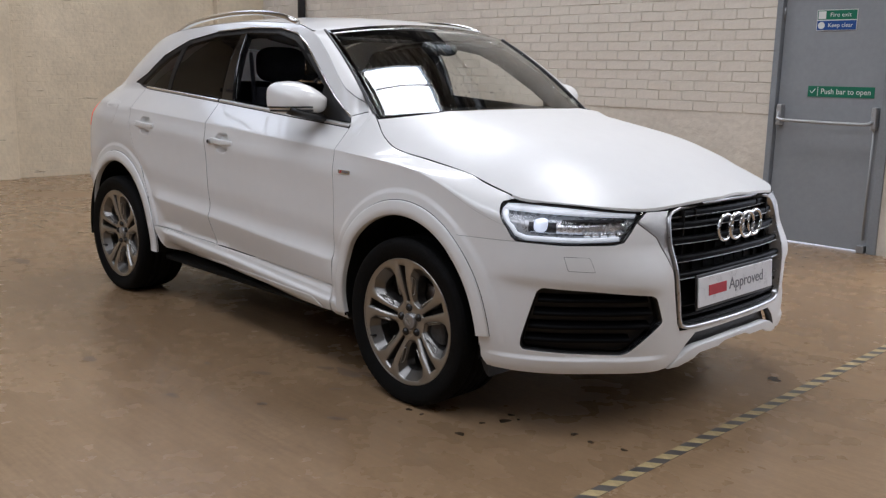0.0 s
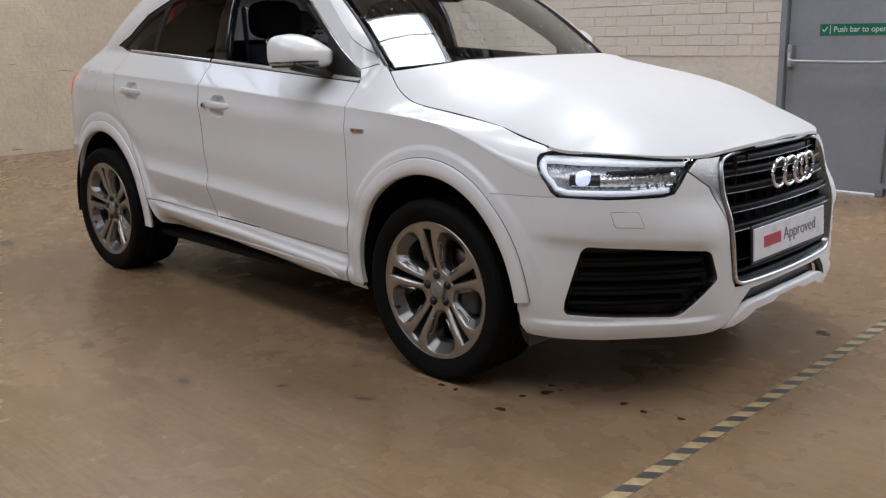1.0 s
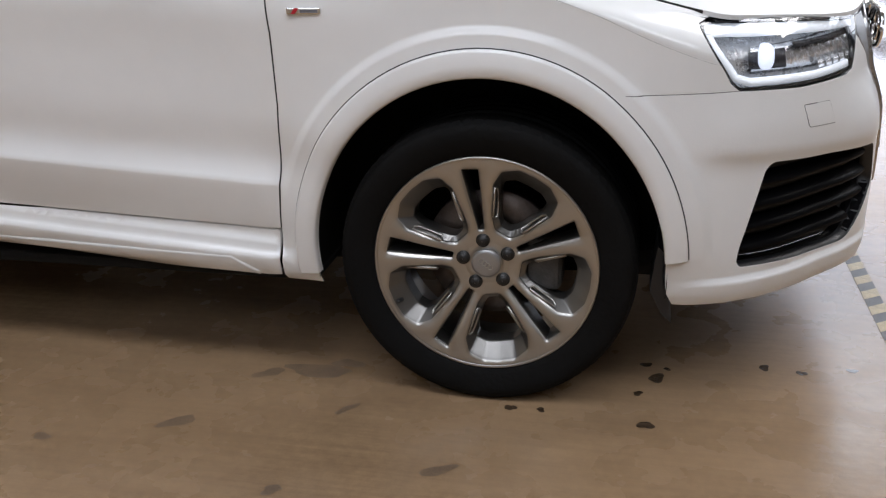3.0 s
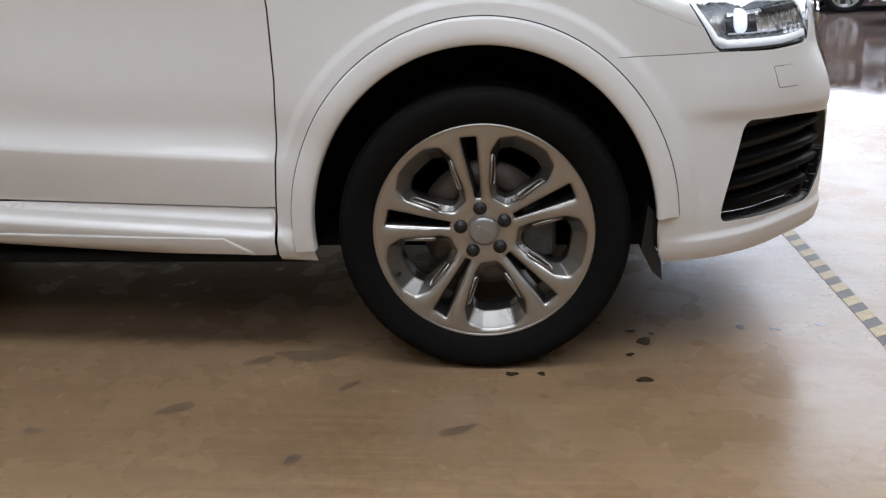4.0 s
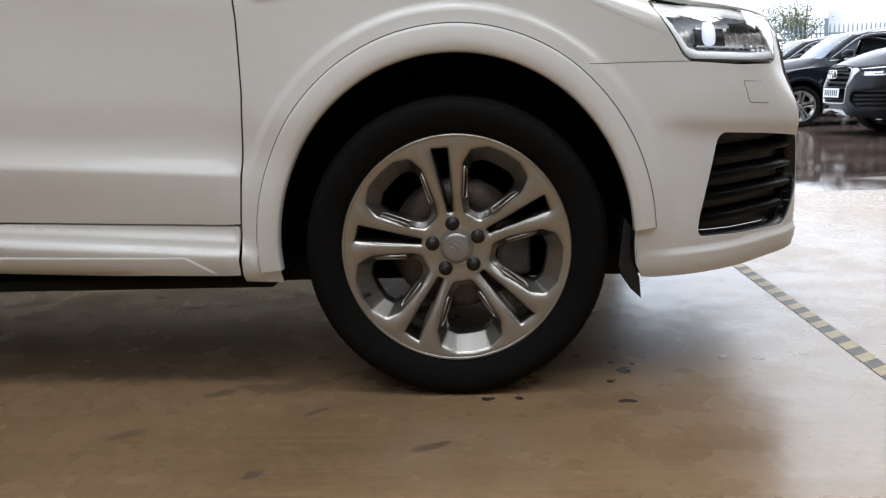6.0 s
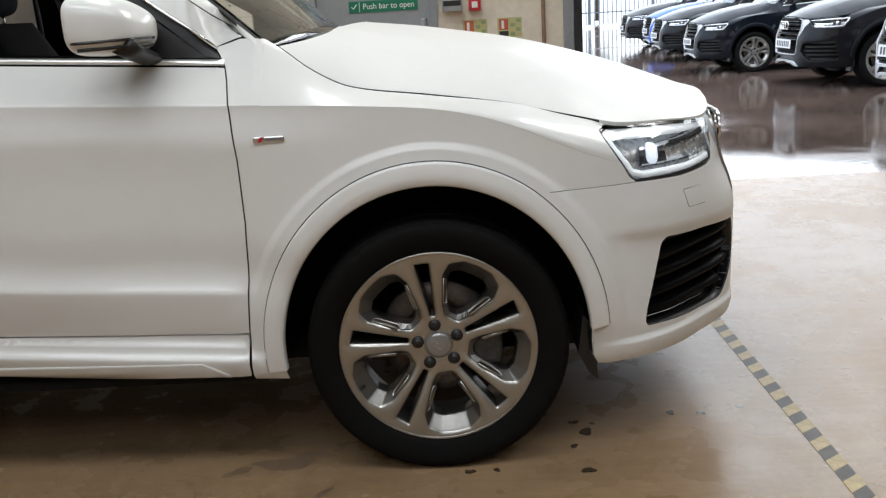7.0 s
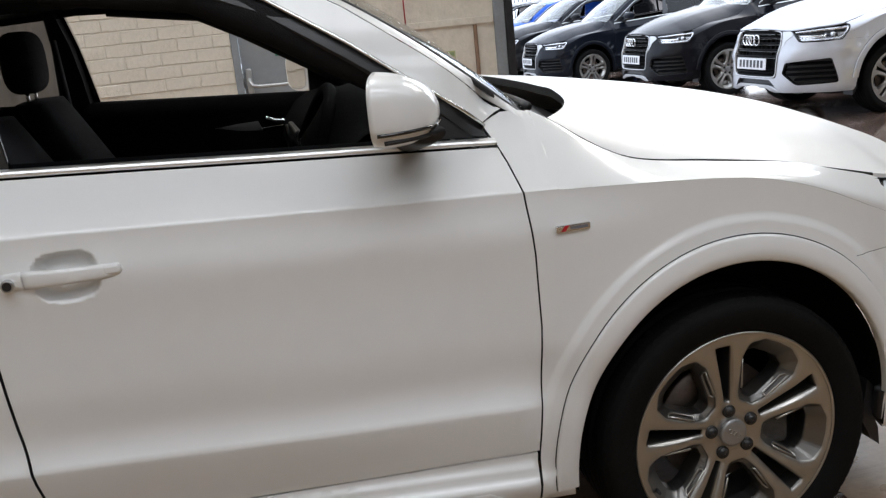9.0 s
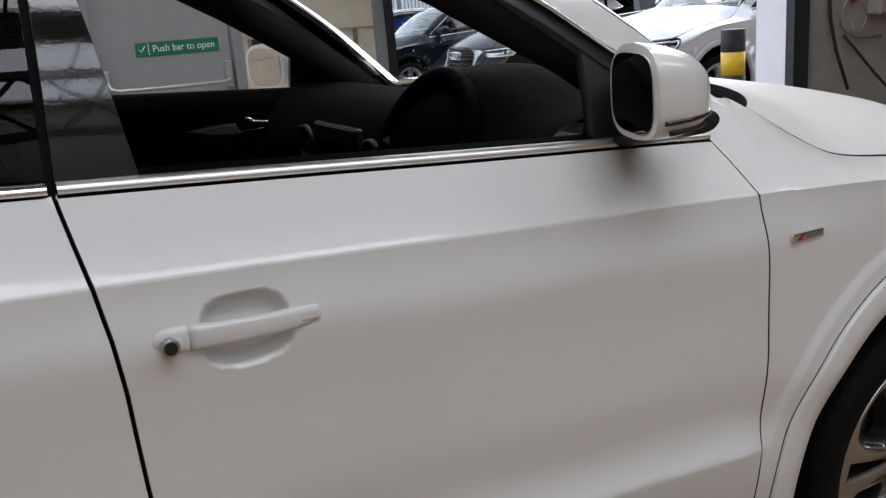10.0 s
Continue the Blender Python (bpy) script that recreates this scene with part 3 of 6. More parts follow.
def skin_panel(outline, holes=(), step=0.03, seg=0.02, off=0.0, thick=0.012, sgn=-1, rows=(), gap=0.0025, inner=None, surface=None, lip=0.0015, plain=None):
    """A sheet cut from the skin, with its edges turned in. sgn 1 gives the left-hand twin; both joins them over the middle of the front."""
    pos, nor = surface or (surf, surf_n)
    o = inset(ccw(resample(outline, seg)), gap)
    hs = [inset(ccw(resample(h, seg)), -gap) for h in holes]
    v, f, loops = fill(o, hs, step, rows)
    n = nor(v[:, 0], v[:, 1])
    P = pos(v[:, 0], v[:, 1]) + n * off
    verts, norms, faces, seal = [P], [n], [f], 0
    base = len(P)
    number = {(round(a, 5), round(b, 5)): i for i, (a, b) in enumerate(v)}
    rims = []
    for lp in loops:
        nn = nor(lp[:, 0], lp[:, 1])
        a = pos(lp[:, 0], lp[:, 1]) + nn * off
        t = np.roll(a, -1, 0) - np.roll(a, 1, 0)
        t /= np.maximum(np.linalg.norm(t, axis=1, keepdims=True), 1e-9)
        outw = np.cross(t, nn)
        lips = np.full((len(lp), 1), lip) if plain is None else np.where(plain(lp), 0.0, lip)[:, None]
        b = a - nn * lips + outw * lips * 0.7
        c = b - nn * thick
        m = len(lp)
        i = np.arange(m)
        j = (i + 1) % m
        verts += [b, c]
        half = nn + outw
        half /= np.linalg.norm(half, axis=1, keepdims=True)
        norms += [half, outw]
        ia = np.array([number.get((round(p, 5), round(q, 5)), -1) for p, q in lp])
        ib, ic = base + i, base + m + i
        ok = (ia >= 0) & (ia[j] >= 0)
        faces.append(np.stack([ia, ib, ib[j]], 1)[ok])
        faces.append(np.stack([ia, ib[j], ia[j]], 1)[ok])
        rims += [np.stack([ib, ic, ic[j]], 1), np.stack([ib, ic[j], ib[j]], 1)]
        base += 2 * m
    seal = sum(len(q) for q in faces)
    if thick > 0:
        faces += rims
    verts, norms, faces = np.concatenate(verts), np.concatenate(norms), np.concatenate(faces)
    if sgn > 0:
        verts, norms = verts * (1, -1, 1), norms * (1, -1, 1)
    me = mesh_of("panel", verts, faces, norms, flip=sgn > 0)
    # turned-in edges can take a second colour, black where gaps should look shaded
    if inner is not None and thick > 0:
        me.materials.append(inner[0])
        me.materials.append(inner[1])
        me.polygons.foreach_set("material_index", [0] * seal + [1] * (len(faces) - seal))
    return me


def r_out(w): return 0.456 + 0.042 * np.sin(w) ** 2
def r_in(w): return 0.404 + 0.034 * np.sin(w) ** 2


def arc_line(r, a0, a1, cx=0.0, cz=0.345, n=40):
    w = np.radians(np.linspace(a0, a1, n))
    return np.stack([cx + r(w) * np.cos(w), cz + r(w) * np.sin(w)], 1)


SEAM_A = [(-0.495, 0.270), (-0.490, 0.410), (-0.476, 0.555), (-0.467, 0.707), (-0.469, 0.869), (-0.480, 1.002), (-0.491, 1.062), (-0.500, 1.093), (-0.525, 1.142)]
SEAM_B = [(-1.512, 0.432), (-1.535, 0.56), (-1.548, 0.675), (-1.556, 0.79), (-1.559, 0.854), (-1.562, 0.919), (-1.569, 0.99), (-1.579, 1.056), (-1.589, 1.111), (-1.598, 1.165)]
SEAM_C = [(-2.165, 0.452), (-2.20, 0.60), (-2.27, 0.74), (-2.36, 0.86), (-2.405, 0.98), (-2.41, 1.10), (-2.40, 1.216)]
LAMP = [(0.461, 0.882), (0.502, 0.889), (0.70, 0.880), (0.90, 0.866), (1.036, 0.857), (0.940, 0.752), (0.905, 0.745), (0.72, 0.744), (0.550, 0.748), (0.531, 0.765)]
FOG = [(0.570, 0.364), (0.573, 0.395), (0.626, 0.572), (0.645, 0.586), (0.83, 0.574), (1.025, 0.556), (1.045, 0.545), (1.076, 0.452), (0.945, 0.345), (0.92, 0.336), (0.75, 0.342), (0.58, 0.350)]

def at_crease(seam):
    """Adds points where a shut line crosses the shoulder and lower creases."""
    p, out = np.array(seam), list(seam)
    for f in (z_crease, z_low):
        z = float(f(np.interp(float(f(p[0, 0])), p[:, 1], p[:, 0])))
        out += [(float(np.interp(z + d, p[:, 1], p[:, 0])), z + d) for d in (-0.006, -0.0025, 0.0, 0.0025, 0.006)]
    return sorted(out, key=lambda q: q[1])


SEAM_A, SEAM_B, SEAM_C = at_crease(SEAM_A), at_crease(SEAM_B), at_crease(SEAM_C)
DLO_TOP = [(-2.40, 1.30), (-2.25, 1.40), (-2.05, 1.485), (-1.80, 1.528), (-1.50, 1.545), (-1.25, 1.538), (-1.08, 1.508), (-0.95, 1.448), (-0.794, 1.344), (-0.707, 1.279), (-0.627, 1.222), (-0.567, 1.178), (-0.520, 1.138)]
PILLAR_F = [(-0.405, 1.128), (-0.47, 1.170), (-0.62, 1.293), (-0.79, 1.420), (-0.93, 1.500)]


HOOD_BACK = -0.367


def number_plate(parent, y0, y1, z0, z1, x, lean, words=True):
    """A pressed plate on the front, facing +x."""
    m = pose(x, (y0 + y1) / 2, (z0 + z1) / 2, 90, 0, 90) @ pose(0, 0, 0, lean, 0, 0)
    w, h = abs(y1 - y0), z1 - z0
    pl = part("number_plate", box((-w / 2, -h / 2, -0.004), (w / 2, h / 2, 0.002), 0.003), PLATE_WHITE, parent, "white number plate panel")
    pl.data.transform(m)
    return pl, m, w, h


WIN_OUT = [(0.080, 0.020), (0.100, 0.036), (0.182, 0.0745), (0.218, 0.0715), (0.240, 0.040), (0.244, 0.0)]
WIN_IN = [(0.092, 0.011), (0.108, 0.025), (0.168, 0.053), (0.192, 0.054), (0.206, 0.033), (0.208, 0.0)]


def wheel(car, cx, sgn, detail=True, dark=False):
    """An alloy wheel with five pairs of spokes, and its tyre."""
    yc = 0.86 * sgn
    ins = -sgn
    T = Matrix.Translation((cx, yc, 0.345))

    def put(name, me, mat, parent, label=""):
        me.transform(T)
        return part(name, me, mat, parent, label)
    alloy = ALLOY_DARK if dark else ALLOY
    barrel = [(0.2545, -0.018), (0.2585, -0.021), (0.2615, -0.018), (0.261, -0.004), (0.252, 0.004), (0.244, 0.03), (0.240, 0.09), (0.238, 0.17), (0.256, 0.20), (0.272, 0.205)]
    whl = put("wheel", lathe(barrel, 72 if detail else 40, sgn), alloy, car, "five double spoke alloy wheel")
    tyre = [(0.256, -0.010), (0.2625, -0.018), (0.275, -0.025), (0.300, -0.032), (0.315, -0.034), (0.328, -0.031), (0.337, -0.024), (0.342, -0.013), (0.3445, 0.004), (0.345, 0.016)]
    for k in range(4):
        g = 0.045 + k * 0.042
        tyre += [(0.345, g - 0.008), (0.338, g - 0.006), (0.338, g + 0.006), (0.345, g + 0.008)]
    tyre += [(0.3435, 0.21), (0.338, 0.226), (0.325, 0.238), (0.30, 0.243), (0.275, 0.23), (0.262, 0.20)]
    ty = put("tyre", lathe(tyre, 96 if detail else 48, sgn), RUBBER, whl, "black low-profile tyre")
    # shoulder blocks
    if detail:
        vs, fs = [], []
        for k in range(84):
            a0, a1 = 2 * math.pi * k / 84, 2 * math.pi * (k + 0.72) / 84
            i = len(vs)
            for r, d in ((0.3355, -0.0268), (0.3432, -0.0125), (0.3458, 0.006), (0.3464, 0.030)):
                for a in (a0, a1):
                    vs.append((r * math.cos(a), ins * d, r * math.sin(a)))
            fs += [(i + q, i + q + 1, i + q + 3, i + q + 2) for q in (0, 2, 4)]
        put("tread_block", mesh_of("tread", vs, fs, smooth=False), RUBBER, ty)
    # spoke face
    slots, wins, deep = [], [], []
    for k in range(5):
        a = radians(98 + 72 * k)
        u, v = np.array([math.cos(a), math.sin(a)]), np.array([-math.sin(a), math.cos(a)])
        slots.append(fillet([u * r + v * t for r, t in ((0.080, 0.0075), (0.080, -0.0075), (0.230, -0.0205), (0.234, 0.0195))], 0.004, 3))
        a += radians(36)
        u, v = np.array([math.cos(a), math.sin(a)]), np.array([-math.sin(a), math.cos(a)])
        wins.append(fillet([u * r + v * q for r, q in WIN_OUT + [(r, -q) for r, q in WIN_OUT[::-1][1:]]], 0.006, 3))
        deep.append(fillet([u * r + v * q for r, q in WIN_IN + [(r, -q) for r, q in WIN_IN[::-1][1:]]], 0.006, 3))
    ring = [(0.2555 * math.cos(w), 0.2555 * math.sin(w)) for w in np.linspace(0, 2 * math.pi, 90, endpoint=False)]
    dep = curve((0.0, 0.010), (0.05, 0.010), (0.085, 0.004), (0.14, -0.008), (0.20, -0.016), (0.235, -0.017), (0.27, -0.016))
    extra = np.concatenate([inset(ccw(resample(q, 0.008)), -k) for q in slots + wins for k in (0.0025, 0.0055)]) if detail else ()
    v, f, loops = fill(ring, slots + wins, 0.009 if detail else 0.03, [p for p in extra if np.hypot(*p) < 0.250])
    # the face falls away towards the openings
    fall = 0.0045 if detail else 0.0
    near = np.min([edge_gap(q, v) for q in loops[1:]], 0) if detail else np.ones(len(v))
    V = np.stack([v[:, 0], ins * (dep(np.hypot(*v.T)) + fall * (1 - np.clip(near / 0.0065, 0, 1)) ** 1.5), v[:, 1]], 1)
    rim = put("spoke_face", mesh_of("face", V, f, flip=sgn > 0), alloy, whl)
    # walls of the openings: a broad slanted facet, then straight back
    vs, fs = [], []
    for q, lp in enumerate(loops[1:]):
        p = lp[::-1]
        d0 = dep(np.hypot(*p.T)) + fall
        if q >= 5:
            t = ccw(deep[q - 5])
            t = np.roll(t, -int(np.argmin(np.hypot(*(t - p[0]).T))), 0)
            lv = [(p, d0), (p + (t - p) * 0.12, d0 + 0.0035), (p + (t - p) * 0.94, 0.018 + 0 * d0), (t, 0.022 + 0 * d0), (t, 0.060 + 0 * d0)]
        else:
            t = inset(p, 0.0032)
            lv = [(p, d0), (inset(p, 0.0020), d0 + 0.0035), (t, d0 + 0.02), (t, d0 + 0.03), (t, d0 + 0.055)]
        m, i0 = len(p), len(vs)
        for pp, dd in lv:
            vs += [(a[0], ins * e, a[1]) for a, e in zip(pp, dd)]
        for j in range(4):
            for i in range(m):
                fs.append((i0 + j * m + i, i0 + j * m + (i + 1) % m, i0 + (j + 1) * m + (i + 1) % m, i0 + (j + 1) * m + i))
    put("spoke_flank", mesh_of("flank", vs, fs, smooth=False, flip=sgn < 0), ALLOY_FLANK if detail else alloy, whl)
    if detail:
        # bright grooves on the slanted sides of the openings
        for k in range(5):
            for side_ in (-1, 1):
                a = radians(98 + 72 * k + 36)
                u, vv = np.array([math.cos(a), math.sin(a)]), np.array([-math.sin(a), math.cos(a)]) * side_
                e0, e1 = u * 0.112 + vv * 0.0375, u * 0.176 + vv * 0.0675
                f0, f1 = u * 0.116 + vv * 0.0310, u * 0.168 + vv * 0.0565
                loop_ = [(e0, -0.0035), (e0 + (e1 - e0) * 0.5, -0.0045), (e1, -0.005), ((e1 + f1) / 2 + u * 0.003, 0.001), (f1, 0.007), (f0 + (f1 - f0) * 0.5, 0.007), (f0, 0.006), ((e0 + f0) / 2 - u * 0.003, 0.001)]
                put("groove_edge", tube([(p[0], ins * d_, p[1]) for p, d_ in loop_], 0.0026, 8, True), alloy, rim)
    # hub, cap, bolts, valve
    put("hub", lathe([(0.078, 0.05), (0.078, 0.016), (0.072, 0.0115), (0.046, 0.0095), (0.0385, 0.0085), (0.0365, 0.0105), (0.035, 0.012)], 48, sgn), alloy, whl)
    cap = put("centre_cap", lathe([(0.0345, 0.012), (0.0345, 0.002), (0.033, -0.001), (0.026, -0.0025), (0.001, -0.003)], 40, sgn), CAP if not dark else BLACK, whl, "grey centre cap")
    for k in range(5):
        a = radians(98 + 72 * k)
        x, z = 0.0555 * math.cos(a), 0.0555 * math.sin(a)
        b = lathe([(0.0165, 0.016), (0.0165, 0.006), (0.0155, 0.004), (0.0125, 0.005), (0.0115, 0.0), (0.0095, -0.0025), (0.001, -0.003)], 18, sgn)
        b.transform(Matrix.Translation((x, 0, z)))
        put("wheel_bolt", b, BOLT, whl, "dark wheel bolt")
    if detail:
        for k in range(4):
            c = [((k - 1.5) * 0.0085 + 0.0058 * math.cos(w), ins * -0.0035, 0.0058 * math.sin(w)) for w in np.linspace(0, 2 * math.pi, 20, endpoint=False)]
            me = tube(c, 0.0008, 6, True)
            me.transform(Matrix.Rotation(radians(35), 4, "Y"))
            put("emblem_ring", me, ALLOY, cap)
        put("valve", cyl((-0.205, ins * 0.0, -0.105), (-0.21, ins * -0.025, -0.10), 0.005, 0.004, 10), BLACK, whl, "black valve cap")
    # brake
    disc = lathe([(0.075, 0.075), (0.08, 0.072), (0.156, 0.072), (0.157, 0.075), (0.157, 0.095), (0.08, 0.095)], 48, sgn)
    dk = put("brake_disc", disc, DISC, whl, "worn steel brake disc")
    put("disc_hat", lathe([(0.08, 0.072), (0.078, 0.045), (0.07, 0.035), (0.001, 0.035)], 32, sgn), IRON, dk)
    if detail:
        me = box((0.085, min(ins * 0.03, ins * 0.12), -0.075), (0.172, max(ins * 0.03, ins * 0.12), 0.06), 0.018, 3)
        put("brake_caliper", me, IRON, whl, "cast iron brake caliper")
    return whl


def car_side(car, sgn, paint, detail, step, open_window=True, wet=None):
    """One flank of the car: fender, doors, sill, quarter, arches, glass, mirror, lamps."""
    wet = wet or paint

    def cut(nm, outline, mat, parent=car, label="", **kw):
        kw.setdefault("step", step)
        kw.setdefault("seg", 0.02 if detail else 0.04)
        # painted panels get blackened edges that put shade into their gaps
        if mat in (paint, wet):
            kw.setdefault("inner", (mat, BLACK))
        return part(nm, skin_panel(outline, sgn=sgn, **kw), mat, parent, label)
    # fender
    under = lambda w: r_out(w) - 0.018
    xs = np.linspace(-0.40, 0.510, 46)
    roll0 = HOOD_Z(xs) - ROLL(xs)
    out = [(-0.495, 0.272)] + SEAM_A[1:] + [(-0.470, 1.160), (-0.43, 1.160), (-0.402, float(HOOD_Z(-0.402)))] + [(a, b) for a, b in zip(xs, roll0)]
    out += [(0.531, 0.765), (0.550, 0.748), (0.40, 0.748), (0.303, 0.748)]
    out += list(arc_line(under, 52, 186, n=36)) + [(-0.408, 0.30), (-0.404, 0.268)]
    def on_top(lp):
        return (lp[:, 0] > -0.412) & (lp[:, 0] < 0.51) & (lp[:, 1] > HOOD_Z(lp[:, 0]) - ROLL(lp[:, 0]) - 0.006)
    swell = [(cx_ + (r_out(a) + k) * math.cos(a), 0.345 + (r_out(a) + k) * math.sin(a)) for cx_ in (0.0, -2.603) for k in (0.006, 0.018, 0.026, 0.032, 0.038, 0.044, 0.051, 0.060) for a in np.radians(np.arange(0, 181, 2.5))]
    # the plane foot of the pillar, above the crease
    foot = [(x, FENDER_CREASE(x) + d) for x in np.arange(-0.515, -0.40, 0.012) for d in (-0.03, -0.014, -0.005, -0.0015, 0.0015, 0.005, 0.011, 0.02, 0.032, 0.045, 0.06, 0.075, 0.09, 0.105, 0.12, 0.135)]
    fd = cut("front_fender", out, paint, gap=0.0018, thick=0.004, plain=on_top, rows=swell + foot if detail else ())
    rows_, nrm = [], []
    for q in (0, 0.012, 0.045, *np.linspace(0.12, 1, 9)):
        # the strip ends at the lamp's rear edge
        xe = 0.505
        for _ in range(12):
            ze = float(HOOD_Z(xe) - ROLL(xe) * (1 - q))
            xe = 0.6 * xe + 0.4 * (0.461 + (0.598 * (0.882 - ze) if ze < 0.882 else 3.2 * (ze - 0.882)))
        xq = np.concatenate([(-0.412, -0.4046), np.linspace(-0.4038, xe, 44)])
        z = HOOD_Z(xq) - ROLL(xq) * (1 - q) - (0.0015 if q == 0 else 0.0005)
        under_lap = np.clip((-0.4038 - xq) * 0.5, 0, 1)[:, None]
        rows_.append((surf(xq, z) - surf_n(xq, z) * under_lap) * (1, -sgn, 1))
        nrm.append(surf_n(xq, z + (0.003 if q == 0 else 0.0015 if q < 0.1 else 0)) * (1, -sgn, 1))
    m_ = len(xs)
    fs_ = [(i * m_ + k, i * m_ + k + 1, (i + 1) * m_ + k + 1, (i + 1) * m_ + k) for i in range(11) for k in range(m_ - 1)]
    part("fender_top", mesh_of("ft", np.concatenate(rows_), fs_, np.concatenate(nrm), flip=sgn > 0), paint, fd)
    # wheel arch trims
    for cx, a0, a1 in ((0.0, 5, 186), (-2.603, -6, 176)):
        w = np.radians(np.linspace(a0, a1, 56))
        L = []
        for q, (k, off) in enumerate(((1.0, -0.006), (1.0, 0.0045), (0.985, 0.008), (0.88, 0.0095), (0.5, 0.0125), (0.08, 0.014), (0.0, 0.009), (0.0, -0.006), (-0.02, -0.02))):
            r = r_in(w) + (r_out(w) - r_in(w)) * k
            s, z = cx + r * np.cos(w), 0.345 + r * np.sin(w)
            P, n = surf(s, z), surf_n(s, z)
            P = P + np.stack([0 * off + 0 * z, -np.full_like(z, off), 0 * z], 1) * 1.0
            if q >= 7:
                P[:, 1] = L[6][:, 1] * -sgn + (0.010 if q == 7 else 0.018)
            L.append(P * (1, -sgn, 1))
        trim = part("wheel_arch_trim", loft(L, flip=sgn < 0), paint, car, "smooth body-coloured wheel arch trim")
        # thin black tube drawn in place of the shaded gap round the trim
        r = r_out(w) + 0.0012
        P = surf(cx + r * np.cos(w), 0.345 + r * np.sin(w))
        part("arch_gap", tube((P + (0, 0.0006, 0)) * (1, -sgn, 1), 0.0016, 6), BLACK, trim)
        # dark liner
        rows_, w2 = [], np.radians(np.linspace(-8, 188, 44))
        for y, rr in ((0.872, 0.003), (0.80, 0.025), (0.50, 0.03), (0.50, -0.30)):
            r = r_in(w2) + rr
            rows_.append(np.stack([cx + r * np.cos(w2), np.full_like(w2, sgn * y), 0.345 + r * np.sin(w2)], 1))
        part("wheel_arch_liner", loft(rows_, flip=sgn > 0), MATT_BLACK, car, "black plastic wheel arch liner")
    # black splash guard between tyre and bumper
    pr = [(0.385, 0.40), (0.402, 0.38), (0.404, 0.30), (0.420, 0.262), (0.424, 0.213), (0.400, 0.235), (0.372, 0.29)]
    part("splash_guard", loft([[(a, sgn * y, b) for a, b in pr] for y in (0.835, 0.828, 0.70)], closed=True, caps=True, smooth=False), BLACK, car, "black splash guard")
    # black sheet added behind the shut lines to put shade into their gaps
    cut("inner_shell", [(-0.42, 0.40), (-0.42, 1.10), (-0.55, 1.11), (-1.6, 1.165), (-2.42, 1.20), (-2.30, 0.80), (-2.12, 0.42)], MATT_BLACK, step=0.12, seg=0.1, off=-0.045, thick=0.0)
    # doors
    xb = np.linspace(-0.515, -1.595, 24)
    front = list(SEAM_A[1:-1]) + [(x, z_belt(x) + 0.001) for x in xb] + SEAM_B[::-1] + [(x, z_door(x)) for x in np.linspace(-1.47, -0.53, 12)]
    creases = [(x, z + d) for x in np.arange(-2.4, -0.4, 0.03) for z, ds in ((z_low(x), (-0.02, -0.008, -0.002, 0.004, 0.012, 0.03)), (z_crease(x), (-0.015, -0.004, 0.003, 0.009, 0.018))) for d in ds]
    creases += [(hx + a, hz + b) for hx, hz in ((-1.402, 0.970), (-2.212, 1.012)) for a in np.arange(-0.068, 0.07, 0.0055) for b in np.arange(-0.054, 0.056, 0.0055)]
    d1 = cut("front_door", front, paint, label="white front door with an open window" if open_window else "", rows=creases, gap=0.0040, thick=0.02)
    rear = list(SEAM_B) + [(x, z_belt(x) + 0.002) for x in np.linspace(-1.61, -2.39, 16)] + SEAM_C[::-1] + [(x, z_door(x)) for x in np.linspace(-2.13, -1.55, 10)]
    d2 = cut("rear_door", rear, paint, rows=creases + (swell if detail else []), gap=0.0038, thick=0.02)
    for d, x0, x1 in ((d1, -0.502, -1.592), (d2, -1.604, -2.38)):
        xs_ = np.linspace(x0, x1, 24)
        bar_ = []
        for dz, o_ in ((0.0015, -0.006), (0.002, 0.003), (0.005, 0.0062), (0.009, 0.0070), (0.013, 0.0052), (0.016, 0.001), (0.017, -0.008)):
            P = surf(xs_, z_belt(xs_) + dz)
            bar_.append((P - (0, 1, 0) * np.array([[o_]])) * (1, -sgn, 1))
        part("window_trim", loft(bar_, flip=sgn < 0), CHROME_WET if d is d1 else CHROME, d, "bright window trim strip")
    # handles
    for d, hx, hz in ((d1, -1.409, 0.973), (d2, -2.219, 1.015)):
        base = surf(np.array([hx]), np.array([hz]))[0]
        y = abs(base[1])
        w = np.linspace(0, 2 * math.pi, 20, endpoint=False)
        cw, sw = np.sign(np.cos(w)) * np.abs(np.cos(w)) ** 0.6, np.sign(np.sin(w)) * np.abs(np.sin(w)) ** 0.6

        def bow_(t0, t1):
            rows_ = []
            for t in (t0 + (t1 - t0) * np.sin(np.linspace(0, math.pi / 2, 24)) if t1 > 0 else t1 + (t0 - t1) * np.sin(np.linspace(math.pi / 2, 0, 24))):
                rr = (0.0148 - 0.0022 * t) * (1 - min(1, abs(t)) ** 14) ** 0.5 + 0.0008
                yy = y + 0.027 - 0.013 * t * t
                rows_.append(np.stack([np.full(20, hx + t * 0.114), sgn * (yy + 0.010 * cw), hz - 0.0035 * t + rr * sw], 1))
            return loft(rows_, closed=True, caps=True, flip=sgn > 0)
        h = part("door_handle", bow_(-0.60, 1.0), paint, d)
        part("handle_end", bow_(-1.0, -0.612), paint, h)
        # the two ends that hold it
        for e in (-0.088, 0.091):
            part("handle_mount", box((hx + e - 0.018, sgn * (y + 0.013) - 0.018, hz - 0.011), (hx + e + 0.018, sgn * (y + 0.013) + 0.018, hz + 0.011), 0.006), paint, h)
